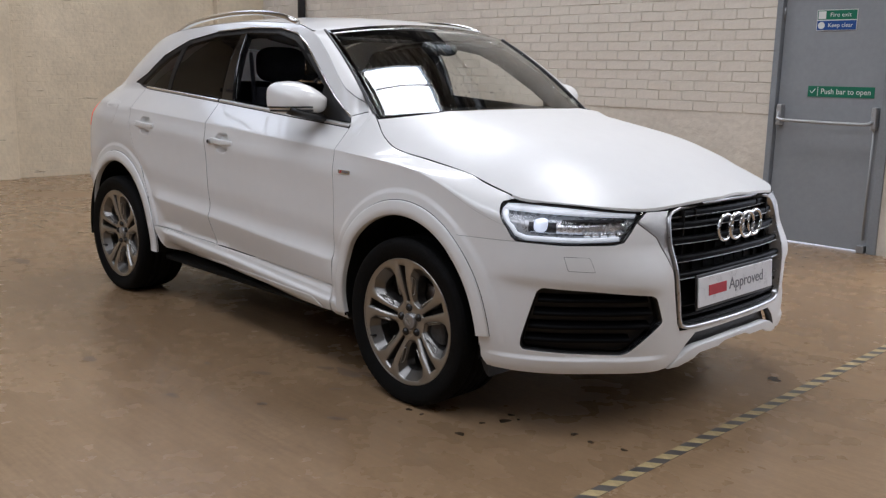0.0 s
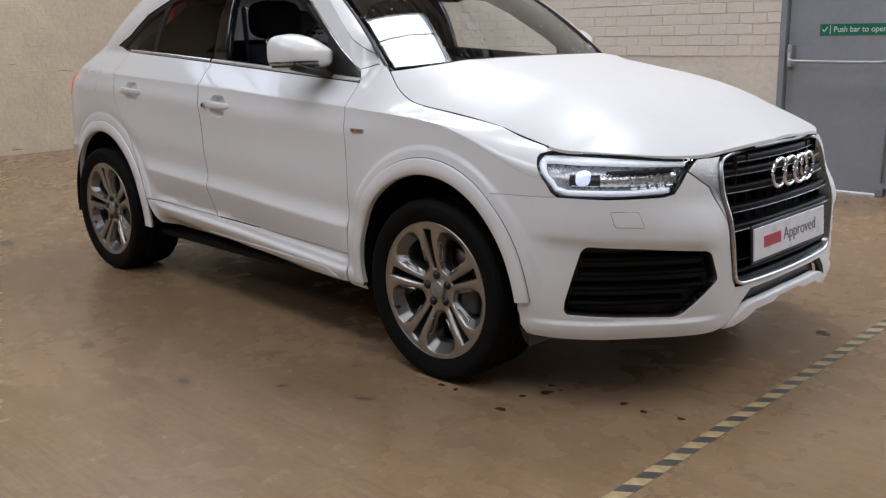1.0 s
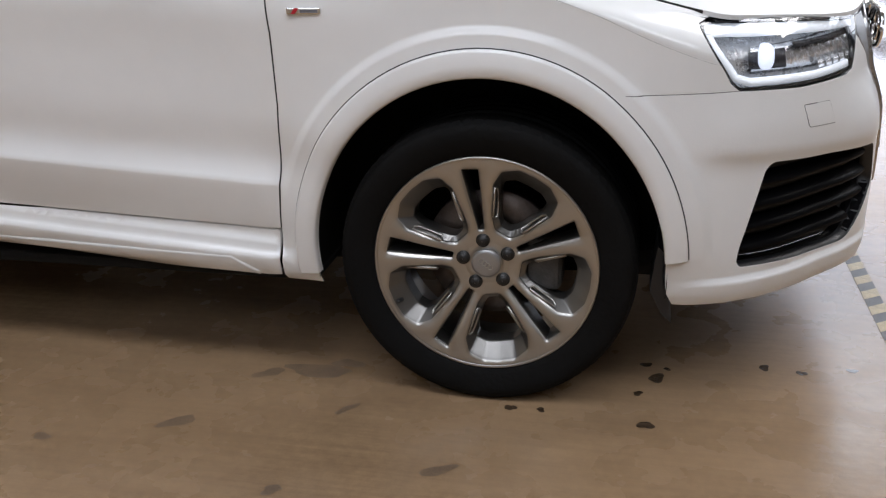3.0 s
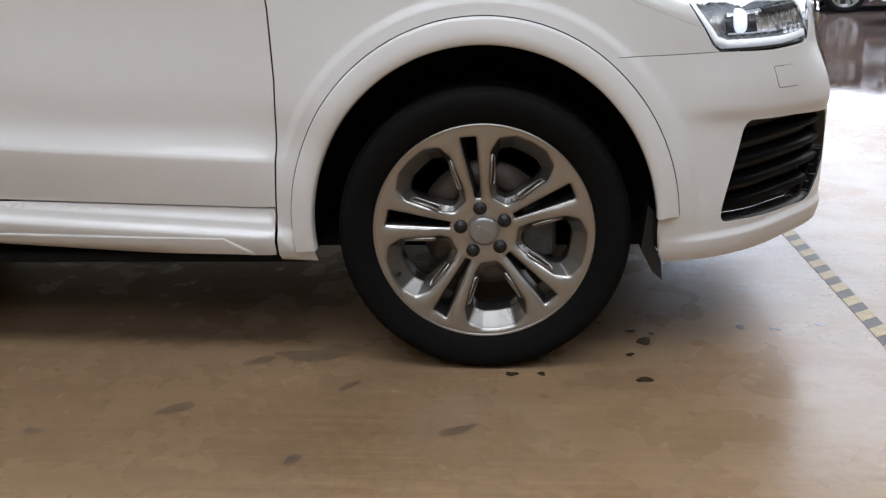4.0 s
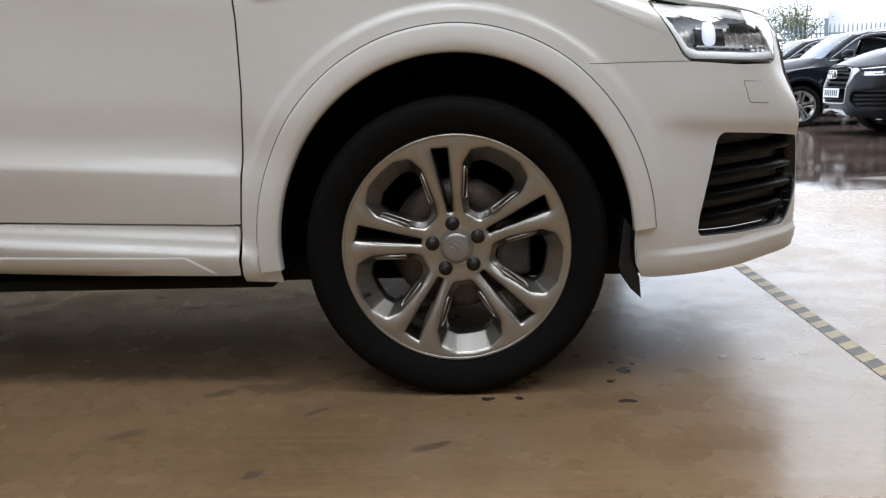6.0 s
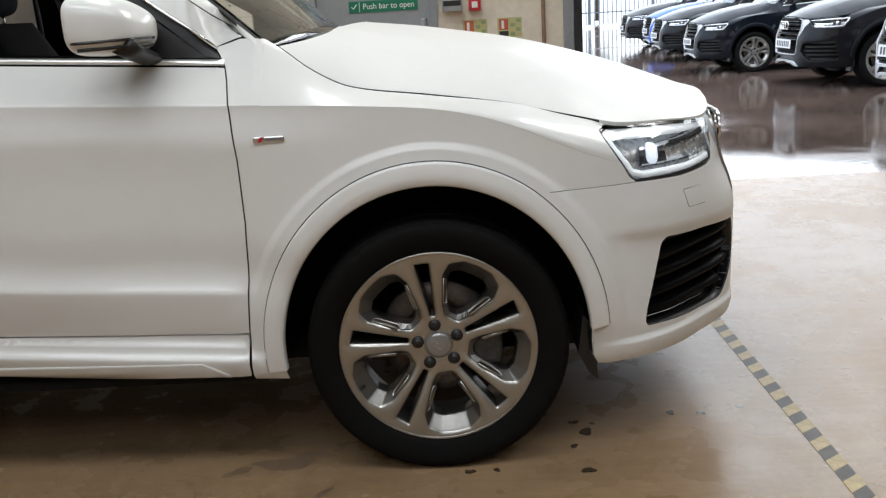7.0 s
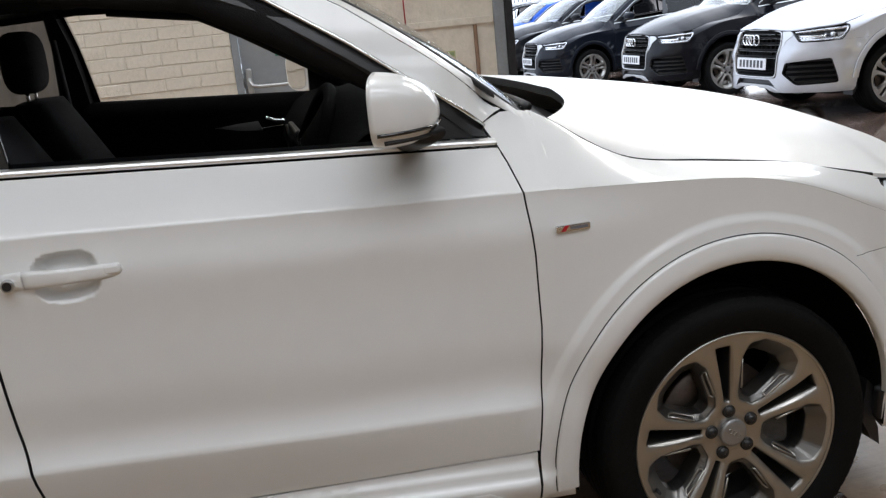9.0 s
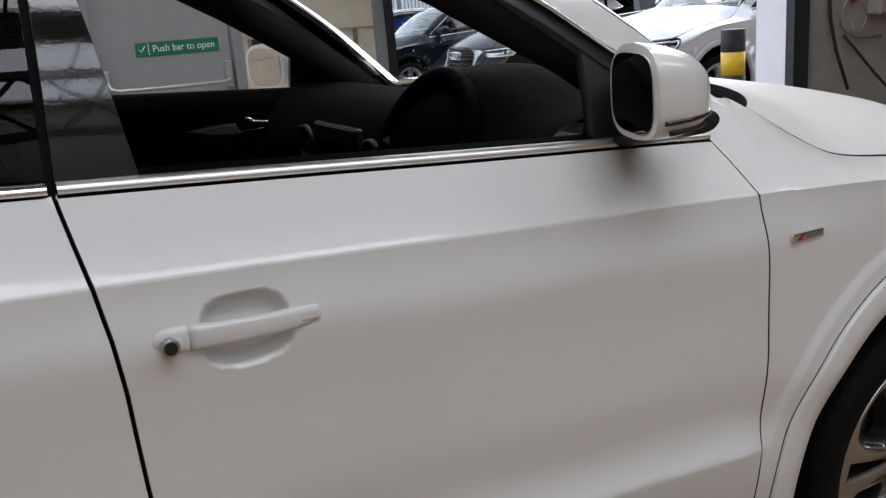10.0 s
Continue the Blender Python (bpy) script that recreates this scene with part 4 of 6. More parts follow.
        if sgn < 0 and d is d1:
            lk = part("key_lock", cyl((hx - 0.095, sgn * (y + 0.020), hz - 0.001), (hx - 0.095, sgn * (y + 0.0405), hz - 0.001), 0.0120, n=24, bevel=0.002), SILVER, h, "small round key lock")
            part("key_slot", cyl((hx - 0.095, sgn * (y + 0.030), hz - 0.001), (hx - 0.095, sgn * (y + 0.0415), hz - 0.001), 0.0085, n=20), BLACK, lk)
    # sill
    xs = np.linspace(-0.4965, -2.16, 30)
    sill = [(x, z_door(x) - 0.0015) for x in xs] + [(-2.13, 0.40), (-2.08, 0.33)] + [(x, 0.292 - 0.004 * (x + 0.5)) for x in np.linspace(-2.0, -0.4995, 20)]
    cut("sill", sill, paint, label="white side sill with a ledge", gap=0.001, inner=(paint, paint), rows=[(x, float(z_low(x)) + k) for x in np.arange(-2.1, -0.5, 0.03) for k in (-0.236, -0.194, -0.187, -0.181, -0.174, -0.166, -0.156, -0.148, -0.143)] if detail else ())
    ledge = [(x, 0.338 - 0.012 * (x + 0.5)) for x in np.linspace(-0.62, -1.9, 20)] + [(-1.98, 0.325), (-1.9, 0.30)] + [(x, 0.296 - 0.004 * (x + 0.5)) for x in np.linspace(-1.8, -0.55, 16)]
    cut("sill_blade", ledge, paint, off=0.005, thick=0.014, lip=0.005, inner=(paint, paint))
    # quarter panel and roof frame in one sheet
    frame_ = [(-0.464, 1.165), (-0.53, 1.219)] + PILLAR_F[2:] + [(x, float(Z_ROOF(x))) for x in np.linspace(-1.0, -2.97, 30)]
    frame_ += [(-3.06, 1.125), (-3.12, 1.10), (-3.13, 0.95), (-3.14, 0.62), (-3.12, 0.40), (-3.02, 0.33)]
    back = arc_line(under, 178, 30, cx=-2.603, n=36)
    frame_ += list(back) + [p for p in SEAM_C if p[1] > 0.60]
    frame_ += [(x, z_belt(x) + 0.004) for x in np.linspace(-2.41, -2.43, 3)]
    frame_ += [(-2.50, z_belt(-2.5) + 0.022), (-2.54, 1.245)] + DLO_TOP + [(-0.522, 1.143)]
    cut("side_frame", frame_, paint, label="white pillars, roof side and rear quarter", rows=swell if detail else ())
    # window frame edges in black, with the bright bead
    dl = np.array([(-2.54, 1.245)] + DLO_TOP)
    dl_in = [(-0.552, 1.122), (-0.655, 1.208), (-0.805, 1.317), (-0.965, 1.425), (-1.095, 1.480), (-1.255, 1.512), (-1.50, 1.521), (-1.795, 1.505), (-2.035, 1.463), (-2.225, 1.382), (-2.375, 1.288), (-2.47, 1.235)]
    cut("window_seal", [tuple(p) for p in dl] + [(-0.512, 1.115)] + dl_in, BLACK, off=-0.006, gap=0.002, thick=0.05)
    bead = [P - surf_n(*np.array([[a], [b]]))[0] * 0.0 for (a, b), P in zip(dl[4:], surf(dl[4:, 0], dl[4:, 1]))]
    bead = [(p[0], sgn * (abs(p[1]) + 0.003), p[2]) for p in bead]
    part("bright_bead", tube(bead, 0.0045, 8), CHROME, car, "bright bead along the window opening")
    # pillar between the doors
    cut("door_pillar", [(-1.486, 1.172), (-1.594, 1.180), (-1.582, 1.40), (-1.590, 1.53), (-1.545, 1.53), (-1.518, 1.40)], GLOSS_BLACK, off=-0.008, thick=0.02)
    # dark triangle at the mirror
    cut("mirror_triangle", [(-0.540, 1.118), (-0.75, 1.124), (-0.745, 1.290), (-0.66, 1.210)], BLACK, off=-0.010, thick=0.02)
    rg = part("rear_door_glass", skin_panel([(-1.602, 1.182), (-2.13, 1.212), (-2.065, 1.462), (-1.80, 1.505), (-1.588, 1.52), (-1.590, 1.40)], sgn=sgn, step=0.08, seg=0.06, off=-0.012, thick=0.003), PRIVACY, d2, "dark privacy glass")
    qg = part("quarter_glass", skin_panel([(-2.16, 1.214), (-2.46, 1.232), (-2.23, 1.375), (-2.10, 1.442)], sgn=sgn, step=0.08, seg=0.06, off=-0.012, thick=0.003), PRIVACY, car, "dark privacy quarter glass")
    cut("glass_divider", [(-2.13, 1.212), (-2.16, 1.214), (-2.10, 1.45), (-2.065, 1.465)], BLACK, off=-0.008, thick=0.02, gap=0.0)
    # mirror
    ca, sa = math.cos(radians(19)), math.sin(radians(19))

    def turned(dx, out_, z):
        return np.stack([-0.728 + dx * ca - out_ * sa, sgn * (0.910 + out_ * ca + dx * sa), z - 0.007], 1)
    mir = []
    w = np.linspace(0, 2 * math.pi, 36, endpoint=False)
    c, s_ = np.cos(w), np.sin(w)
    for t in np.linspace(0, 1, 14):
        k = (1 - (t * 0.985) ** 2.4) ** 0.5
        oo = np.sign(c) * np.abs(c) ** 0.55 * 0.100 * k * np.where(c < 0, 1 + 0.62 * float(sstep(0.0, 0.3, t)), 1) - 0.015 * t
        zz = np.sign(s_) * np.abs(s_) ** 0.55 * np.where(s_ > 0, 0.075, 0.071) * k * (1 - 0.10 * np.clip(oo / 0.1, 0, 1)) * np.where(s_ > 0, 1 - 0.85 * np.clip(-oo / 0.165, 0, 1) ** 2.2, 1)
        mir.append(turned(-0.05 + 0.118 * t + 0 * w, oo, 1.219 - 0.010 * t + zz))
    ms = part("door_mirror", loft(mir, closed=True, caps=True, flip=sgn > 0), paint, d1, "white door mirror with a black slot")
    face = turned(-0.0515 + 0 * w, np.sign(c) * np.abs(c) ** 0.55 * 0.088, 1.219 + np.sign(s_) * np.abs(s_) ** 0.55 * 0.062)
    part("mirror_bezel", loft([mir[0], face], closed=True), paint, ms)
    part("mirror_glass", mesh_of("mg", list(turned(-0.0530 + 0 * w, np.sign(c) * np.abs(c) ** 0.55 * 0.086, 1.219 + np.sign(s_) * np.abs(s_) ** 0.55 * 0.060)), [tuple(range(36))], smooth=False), MIRROR, ms, "mirror glass")
    slot = []
    for t in np.linspace(0.10, 0.97, 12):
        k = (1 - (t * 0.985) ** 2.4) ** 0.5
        slot.append(turned(np.array([-0.05 + 0.118 * t]), np.array([0.0985 * k - 0.001 - 0.015 * t]), np.array([1.180 + 0.004 * t]))[0])
    for o_ in np.linspace(0.01, -0.075, 6):
        slot.append(turned(np.array([0.0655 - 0.3 * (o_ + 0.015) ** 2]), np.array([o_]), np.array([1.184]))[0])
    part("turn_lamp", tube(slot, 0.0036, 8), GLOSS_BLACK, ms, "dark indicator slot")
    part("lower_band", tube([p - np.array((0, 0, 0.016)) - np.array((0.006, sgn * 0.006, 0)) for p in slot[2:]], 0.0042, 8), BLACK, ms)
    foot = [np.stack([-0.690 + 0.035 * np.cos(w), np.full_like(w, sgn * y), z + 0.018 * np.sin(w)], 1) for y, z in ((0.78, 1.125), (0.83, 1.135), (0.90, 1.150), (0.95, 1.162))]
    part("mirror_foot", loft(foot, closed=True, caps=True), BLACK, ms, "black mirror foot")
    # headlamp
    L = fillet(LAMP, 0.012, 4)
    tray = part("headlamp", skin_panel(L, sgn=sgn, step=0.05, seg=0.03, off=-0.055, thick=0.0, gap=0.003), LAMP_BACK, car, "clear headlamp with a lit running light" if detail else "clear headlamp, not lit")
    # walls of the housing
    lp = ccw(resample(L, 0.03))
    P, n = surf(lp[:, 0], lp[:, 1]), surf_n(lp[:, 0], lp[:, 1])
    wall = [P - n * d for d in (0.002, 0.03, 0.058)]
    part("lamp_surround", loft([q * (1, -sgn, 1) for q in wall], closed=True, flip=sgn > 0), GLOSS_BLACK, tray)
    ring_in = inset(lp, 0.006)
    Pi = surf(ring_in[:, 0], ring_in[:, 1]) - surf_n(ring_in[:, 0], ring_in[:, 1]) * 0.004
    part("lamp_seal", loft([(P - n * 0.003) * (1, -sgn, 1), Pi * (1, -sgn, 1)], closed=True, flip=sgn < 0), GLOSS_BLACK, tray)

    def strip(pts, width, off, mat, nm, lab=""):
        p = np.array(pts, float)
        pts = np.concatenate([np.linspace(p[i], p[i + 1], max(2, int(np.linalg.norm(p[i + 1] - p[i]) / 0.025)), endpoint=False) for i in range(len(p) - 1)] + [p[-1:]])
        t = np.gradient(pts, axis=0)
        t /= np.linalg.norm(t, axis=1, keepdims=True)
        q = np.stack([-t[:, 1], t[:, 0]], 1) * width / 2
        rows2 = []
        for k, dd in ((-1, 0.012), (-0.8, 0.0), (0.8, 0.0), (1, 0.012)):
            a = pts + q * k
            rows2.append((surf(a[:, 0], a[:, 1]) - surf_n(a[:, 0], a[:, 1]) * (off + dd)) * (1, -sgn, 1))
        return part(nm, loft(rows2, flip=sgn > 0), mat, tray, lab)
    strip([(0.480, 0.874), (0.70, 0.865), (1.000, 0.847)], 0.019, 0.012, DRL if detail else LAMP_IN, "running_light", "lit white light guide" if detail else "")
    strip([(0.487, 0.868), (0.548, 0.774), (0.585, 0.762), (0.78, 0.758), (0.93, 0.763)], 0.018, 0.014, DRL if detail else LAMP_IN, "running_light", "lit white light guide" if detail else "")
    strip([(0.60, 0.815), (0.80, 0.813), (0.97, 0.818)], 0.080, 0.044, LAMP_IN, "reflector")
    strip([(0.72, 0.836), (0.965, 0.832)], 0.014, 0.030, LAMP_DARK, "lamp_bezel")
    for k in range(5):
        strip([(0.80 + k * 0.032, 0.779), (0.824 + k * 0.032, 0.779)], 0.020, 0.026, LAMP_IN, "lamp_facet")
    strip([(0.592, 0.812), (0.700, 0.810)], 0.060, 0.040, LAMP_DARK, "projector_frame")
    b = surf(np.array([0.645]), np.array([0.812]))[0] - surf_n(np.array([0.645]), np.array([0.812]))[0] * 0.04
    me = ball((b[0], -sgn * b[1], b[2]), (0.018, 0.028, 0.022), 20, 12, 0.7)
    part("projector", me, BEAM if detail else LAMP_IN, tray, "lit low beam projector" if detail else "")
    if detail:
        ln = part("lamp_lens", skin_panel(L, sgn=sgn, step=0.04, seg=0.03, off=0.0, thick=0.0, gap=0.003), LENS, tray, "clear plastic lens with drops")
        ln.visible_shadow = False
    # tail lamp
    cut("tail_lamp", [(-3.10, 1.105), (-3.02, 1.115), (-3.05, 1.03), (-3.09, 0.965), (-3.30, 0.96), (-3.26, 1.10)], TAIL, label="lit red tail lamp", off=0.004)
    # fuel flap line
    if sgn < 0:
        cut("fuel_flap", fillet([(-2.80, 1.005), (-2.64, 1.0), (-2.56, 1.13), (-2.72, 1.145)], 0.03), paint, off=0.0015, gap=0.0, thick=0.004)
    return d1, d2


def car_front(car, paint, detail, step, rings=True, wet=None):
    """Bumper, grille, plate, hood, screen and roof."""
    wet = wet or paint
    fog = fillet(FOG, 0.014, 4)
    mid = S_END + 0.0
    low = curve((0.40, 0.285), (0.44, 0.262), (0.6, 0.262), (1.0, 0.266), (1.2, 0.262), (1.6, 0.262))
    for sgn in (-1, 1):
        under = lambda w: r_out(w) - 0.018
        out = [(0.303, 0.7475), (0.40, 0.7475), (0.548, 0.7475)] + [(0.72, 0.739), (0.905, 0.740), (0.944, 0.748), (1.006, 0.815), (1.075, 0.760), (1.100, 0.700)]
        out += [(1.118, 0.64), (1.126, 0.56), (1.146, 0.44), (1.162, 0.408), (mid + 0.002, 0.405), (mid + 0.002, 0.391), (1.25, 0.389), (1.200, 0.352), (1.150, 0.300), (1.10, 0.270)]
        out += [(s, float(low(s))) for s in np.linspace(1.06, 0.428, 24)] + [(0.410, 0.30), (0.406, 0.345), (0.406, 0.378)] + list(arc_line(under, 5, 58, n=20))
        bump = part("front_bumper", skin_panel(out, [fog], sgn=sgn, step=step, seg=0.02 if detail else 0.04, thick=0.03, gap=0.001, inner=(wet, BLACK), rows=[((r_out(a) + k) * math.cos(a), 0.345 + (r_out(a) + k) * math.sin(a)) for k in (0.006, 0.018, 0.026, 0.032, 0.038, 0.044, 0.051, 0.060) for a in np.radians(np.arange(4, 60, 2.5))] + [(s, 0.604 - 0.075 * (s - 0.6) + k) for s in np.arange(0.42, 1.12, 0.025) for k in (-0.018, -0.010, -0.003, 0.004, 0.014, 0.026)] + [(s, z) for s in np.arange(0.43, 1.1, 0.025) for z in (0.333, 0.326, 0.319, 0.311)] if detail else ()), wet, car, "white front bumper wet with drops")
        if detail:
            cutline = [(0.72, 0.703), (0.815, 0.700), (0.833, 0.645), (0.735, 0.650)]
            # slightly larger black sheet draws the shaded gap round the washer cover
            part("washer_gap", skin_panel(fillet([(0.7188, 0.7041), (0.8160, 0.7011), (0.8342, 0.6438), (0.7338, 0.6489)], 0.009), sgn=sgn, off=0.0006, thick=0.0, step=0.03, seg=0.02), BLACK, bump)
            part("washer_cover", skin_panel(fillet(cutline, 0.008), sgn=sgn, off=0.0012, thick=0.002, step=0.03, seg=0.02, lip=0.0012), wet, bump, "small headlamp washer cover")
        # dark side intake with blades
        inn = part("side_intake", skin_panel(fog, sgn=sgn, step=0.05, seg=0.03, off=-0.05, thick=0.0), BLACK, car, "black side intake with four blades")
        lp = ccw(resample(fog, 0.03))
        P, n = surf(lp[:, 0], lp[:, 1]), surf_n(lp[:, 0], lp[:, 1])
        part("intake_surround", loft([(P - n * d) * (1, -sgn, 1) for d in (0.006, 0.03, 0.052)], closed=True, flip=sgn > 0), GLOSS_BLACK, inn)
        for z, s0, s1 in ((0.536, 0.635, 1.015), (0.486, 0.62, 1.035), (0.436, 0.602, 1.03), (0.386, 0.59, 0.955)):
            s = np.linspace(s0 - 0.005, s1, 24)
            rows_ = []
            for dz, off in ((0.020, -0.045), (0.010, -0.022), (0.002, -0.012), (-0.006, -0.014), (-0.010, -0.030), (-0.008, -0.05)):
                zz = z + dz + 0 * s
                rows_.append((surf(s, zz) + surf_n(s, zz) * off) * (1, -sgn, 1))
            part("blade", loft(rows_, flip=sgn < 0), SLAT, inn)
        # silver wing beside the grille
        wing = [(1.044, 0.852), (1.010, 0.818), (1.078, 0.762), (1.104, 0.700), (1.120, 0.64), (1.122, 0.76), (1.138, 0.846), (1.150, 0.862), (1.10, 0.858)]
        part("grille_wing", skin_panel(wing, sgn=sgn, step=step, seg=0.02, thick=0.03, gap=0.001), SILVER, car, "satin silver trim beside the grille")
        # lower blade and dark slot
        sp = [(1.105, 0.268), (1.155, 0.298), (1.215, 0.324), (1.27, 0.335), (mid + 0.002, 0.339), (mid + 0.002, 0.322), (1.44, 0.320), (1.40, 0.306), (1.28, 0.303), (1.24, 0.284), (1.16, 0.266)]
        part("skid_plate", skin_panel(sp, sgn=sgn, step=step, seg=0.03, off=0.006, thick=0.03, lip=0.004), SILVER if not detail else wet, car, "pale skid plate under the bumper")
        sl = [(1.16, 0.302), (1.245, 0.392), (mid + 0.002, 0.394), (mid + 0.002, 0.328), (1.25, 0.322)]
        part("lower_slot", skin_panel(sl, sgn=sgn, step=0.06, seg=0.04, off=-0.04, thick=0.0), BLACK, car, "black lower air slot")
    # grille frame as one hoop
    half = [(mid, 0.879), (1.32, 0.876), (1.20, 0.866), (1.152, 0.850), (1.138, 0.830), (1.126, 0.76), (1.128, 0.62), (1.150, 0.445), (1.166, 0.420), (1.20, 0.410), (mid, 0.406)]

    def hoop(d, off):
        h = np.array(half, float)
        k = inset(ccw(np.concatenate([h, [[2 * mid - a, b] for a, b in h[::-1][1:-1]]])), d)
        k = resample(k, 0.03)
        res = []
        for a, b in k:
            m = a > mid
            a2 = 2 * mid - a if m else a
            p = surf(np.array([a2]), np.array([b]))[0] + surf_n(np.array([a2 - 0.002]), np.array([b]))[0] * off
            res.append(p * (1, -1 if m else 1, 1))
        return np.array(res)
    base = hoop(0, 0)
    n0 = len(base)

    def hoop_n(d, off):
        h = hoop(d, off)
        t = np.linspace(0, len(h), n0, endpoint=False)
        i = np.floor(t).astype(int)
        fr = (t - i)[:, None]
        return h[i % len(h)] * (1 - fr) + h[(i + 1) % len(h)] * fr
    fr = part("grille", loft([hoop_n(-0.001, -0.01), hoop_n(0.0, 0.004), hoop_n(0.003, 0.007), hoop_n(0.010, 0.007), hoop_n(0.013, 0.002), hoop_n(0.014, -0.04)], closed=True, flip=True), FRAME_SILVER, car, "tall black grille in a satin silver frame")
    back = hoop_n(0.014, -0.045)
    bm = bmesh.new()
    bv = [bm.verts.new(p) for p in back]
    bm.faces.new(bv)
    bmesh.ops.triangulate(bm, faces=bm.faces[:])
    part("grille_back", bm_mesh("gb", bm), MATT_BLACK, fr)

    def bar(z, h, d, mat, s0, nm):
        s = np.concatenate([np.linspace(s0, mid, 12), np.linspace(mid, s0, 12)[1:]])
        sg = np.array([1] * 12 + [-1] * 11)
        rows_ = []
        for dz, off in ((h, -0.035), (h * 0.8, d - 0.006), (h * 0.3, d), (-h * 0.6, d - 0.004), (-h, -0.035)):
            p = surf(s, z + dz + 0 * s) + surf_n(np.minimum(s, mid - 0.003), z + dz + 0 * s) * off
            p[:, 1] *= sg
            rows_.append(p)
        return part(nm, loft(rows_, flip=True), mat, fr)
    for z in (0.842, 0.800, 0.743, 0.680, 0.615):
        bar(z, 0.015, -0.006, SLAT, 1.145, "grille_slat")
        bar(z - 0.013, 0.0016, -0.004, SILVER, 1.160, "slat_edge")
    for z in (0.50, 0.46, 0.43):
        bar(z, 0.010, -0.012, SLAT, 1.160, "grille_slat")
    for k in range(9):
        y = -0.30 + 0.6 * k / 8
        part("grille_rib", box((0.845, y - 0.004, 0.44), (0.872, y + 0.004, 0.85), 0.002), MATT_BLACK, fr)
    if rings:
        for k in range(4):
            c = (k - 1.5) * 0.068 - 0.022
            pts = [(0.938 + 0.012 - abs(c) * 0.10, c + 0.049 * math.cos(w), 0.778 + 0.049 * math.sin(w)) for w in np.linspace(0, 2 * math.pi, 40, endpoint=False)]
            part("emblem_ring", tube(pts, 0.0068, 10, True), CHROME, fr, "plain chrome ring")
    # hood
    ex = np.array([-0.42, -0.36, -0.28, -0.185, 0.0, 0.12, 0.23, 0.31, 0.38, 0.45, 0.49, 0.549, 0.623, 0.690, 0.750, 0.808, 0.845, 0.868, 0.884, 0.893])
    ey = np.array([0.712, 0.732, 0.765, 0.777, 0.767, 0.763, 0.762, 0.764, 0.7675, 0.7670, 0.7610, 0.719, 0.673, 0.618, 0.551, 0.448, 0.350, 0.265, 0.18, 0.06])
    ez = np.array([1.163, 1.126, 1.068, 1.023, 0.9935, 0.977, 0.959, 0.937, 0.9205, 0.9030, 0.8945, 0.8875, 0.8825, 0.8760, 0.8695, 0.8640, 0.8720, 0.8820, 0.8885, 0.891])
    cz = curve((-0.42, 1.178), (-0.3, 1.176), (-0.1, 1.158), (0.13, 1.122), (0.3, 1.090), (0.5, 1.037), (0.65, 0.987), (0.78, 0.937), (0.85, 0.910), (0.897, 0.896))
    fy, fz = soft(curve(*zip(ex, ey)), 0.012), soft(curve(*zip(ex, ez)), 0.012)
    xs = np.concatenate([np.linspace(HOOD_BACK, 0.75, 60), np.linspace(0.76, 0.897, 24)])
    q = np.sin(np.linspace(-math.pi / 2, math.pi / 2, 57))

    def hood_pt(x, t):
        y = t * (fy(x) - 0.0015)
        bow = 0.132 * (1 - 0.22 * t ** 2 - 0.78 * np.abs(t) ** 9) * sstep(0.12, HOOD_BACK, x)
        bulge = 1 - np.abs(t) ** (3.2 - 1.0 * sstep(0.3, 0.75, x))
        ze = fz(x) + 0.004 * sstep(0.25, -0.05, x)
        z = ze + (cz(x + bow) - ze) * bulge
        z = z + 0.004 * np.exp(-((np.abs(t) - 0.60) / 0.08) ** 2) * sstep(0.8, 0.3, x)
        return np.stack([x + bow, y, z], -1)
    rows_ = [hood_pt(np.full_like(q, x), q) for x in xs]
    edge = np.array([r[0] for r in rows_])
    gut = []
    for dy, dz in ((0.012, -0.012), (0.0, -0.020), (-0.04, -0.022)):
        gx = np.concatenate([np.linspace(-0.36, 0.75, 40), np.linspace(0.76, 0.88, 10)])
        gut.append(np.stack([gx, -(fy(gx) + dy), fz(gx) + dz], 1))
    # black strip added under the hood's edge to darken its gap like shade
    for m_ in (1, -1):
        part("hood_gutter", loft([g * (1, m_, 1) for g in gut]), MATT_BLACK, car)
    hd = part("hood", loft(rows_, flip=False), wet, car, "white hood wet with fine drops")
    ring = np.concatenate([rows_[0], [r[-1] for r in rows_[1:]], rows_[-1][::-1][1:], [r[0] for r in rows_[::-1][1:-1]]])
    ring = ring + (0, 0, -0.0012)
    front_ = np.roll(ring, -int(np.argmax((ring[:, 0] > 0.46))), 0)
    n_ = int(np.sum(ring[:, 0] > 0.46))
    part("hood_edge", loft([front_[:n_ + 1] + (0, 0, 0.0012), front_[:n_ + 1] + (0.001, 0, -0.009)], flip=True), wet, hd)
    # side and rear skirt, blackened so its gap looks shaded
    back_ = np.concatenate([front_[n_:], front_[:1]])
    part("hood_seal", loft([back_, back_ + (0, 0, -0.02)], flip=True), BLACK, hd, "hood skirt blackened to put shade in the gap")
    # screen: from the cowl to the roof
    u = np.linspace(-1, 1, 33)
    scr = []
    for t in np.linspace(0, 1, 18):
        w = 0.715 - 0.125 * t
        x = -0.395 - 0.545 * t - 0.0 * t
        z = 1.118 + 0.402 * t + 0.028 * math.sin(math.pi * t)
        bow = (0.100 - 0.022 * t) * (1 - np.abs(u) ** 2.4)
        rise = (0.022 + 0.028 * t) * (1 - u ** 2)
        scr.append(np.stack([x + bow, u * w, z + rise], 1))
    pane = scr
    inner_ = [(1 - 0.008) * r + 0.008 * np.array((-1.2, 0.0, 1.0)) for r in scr]
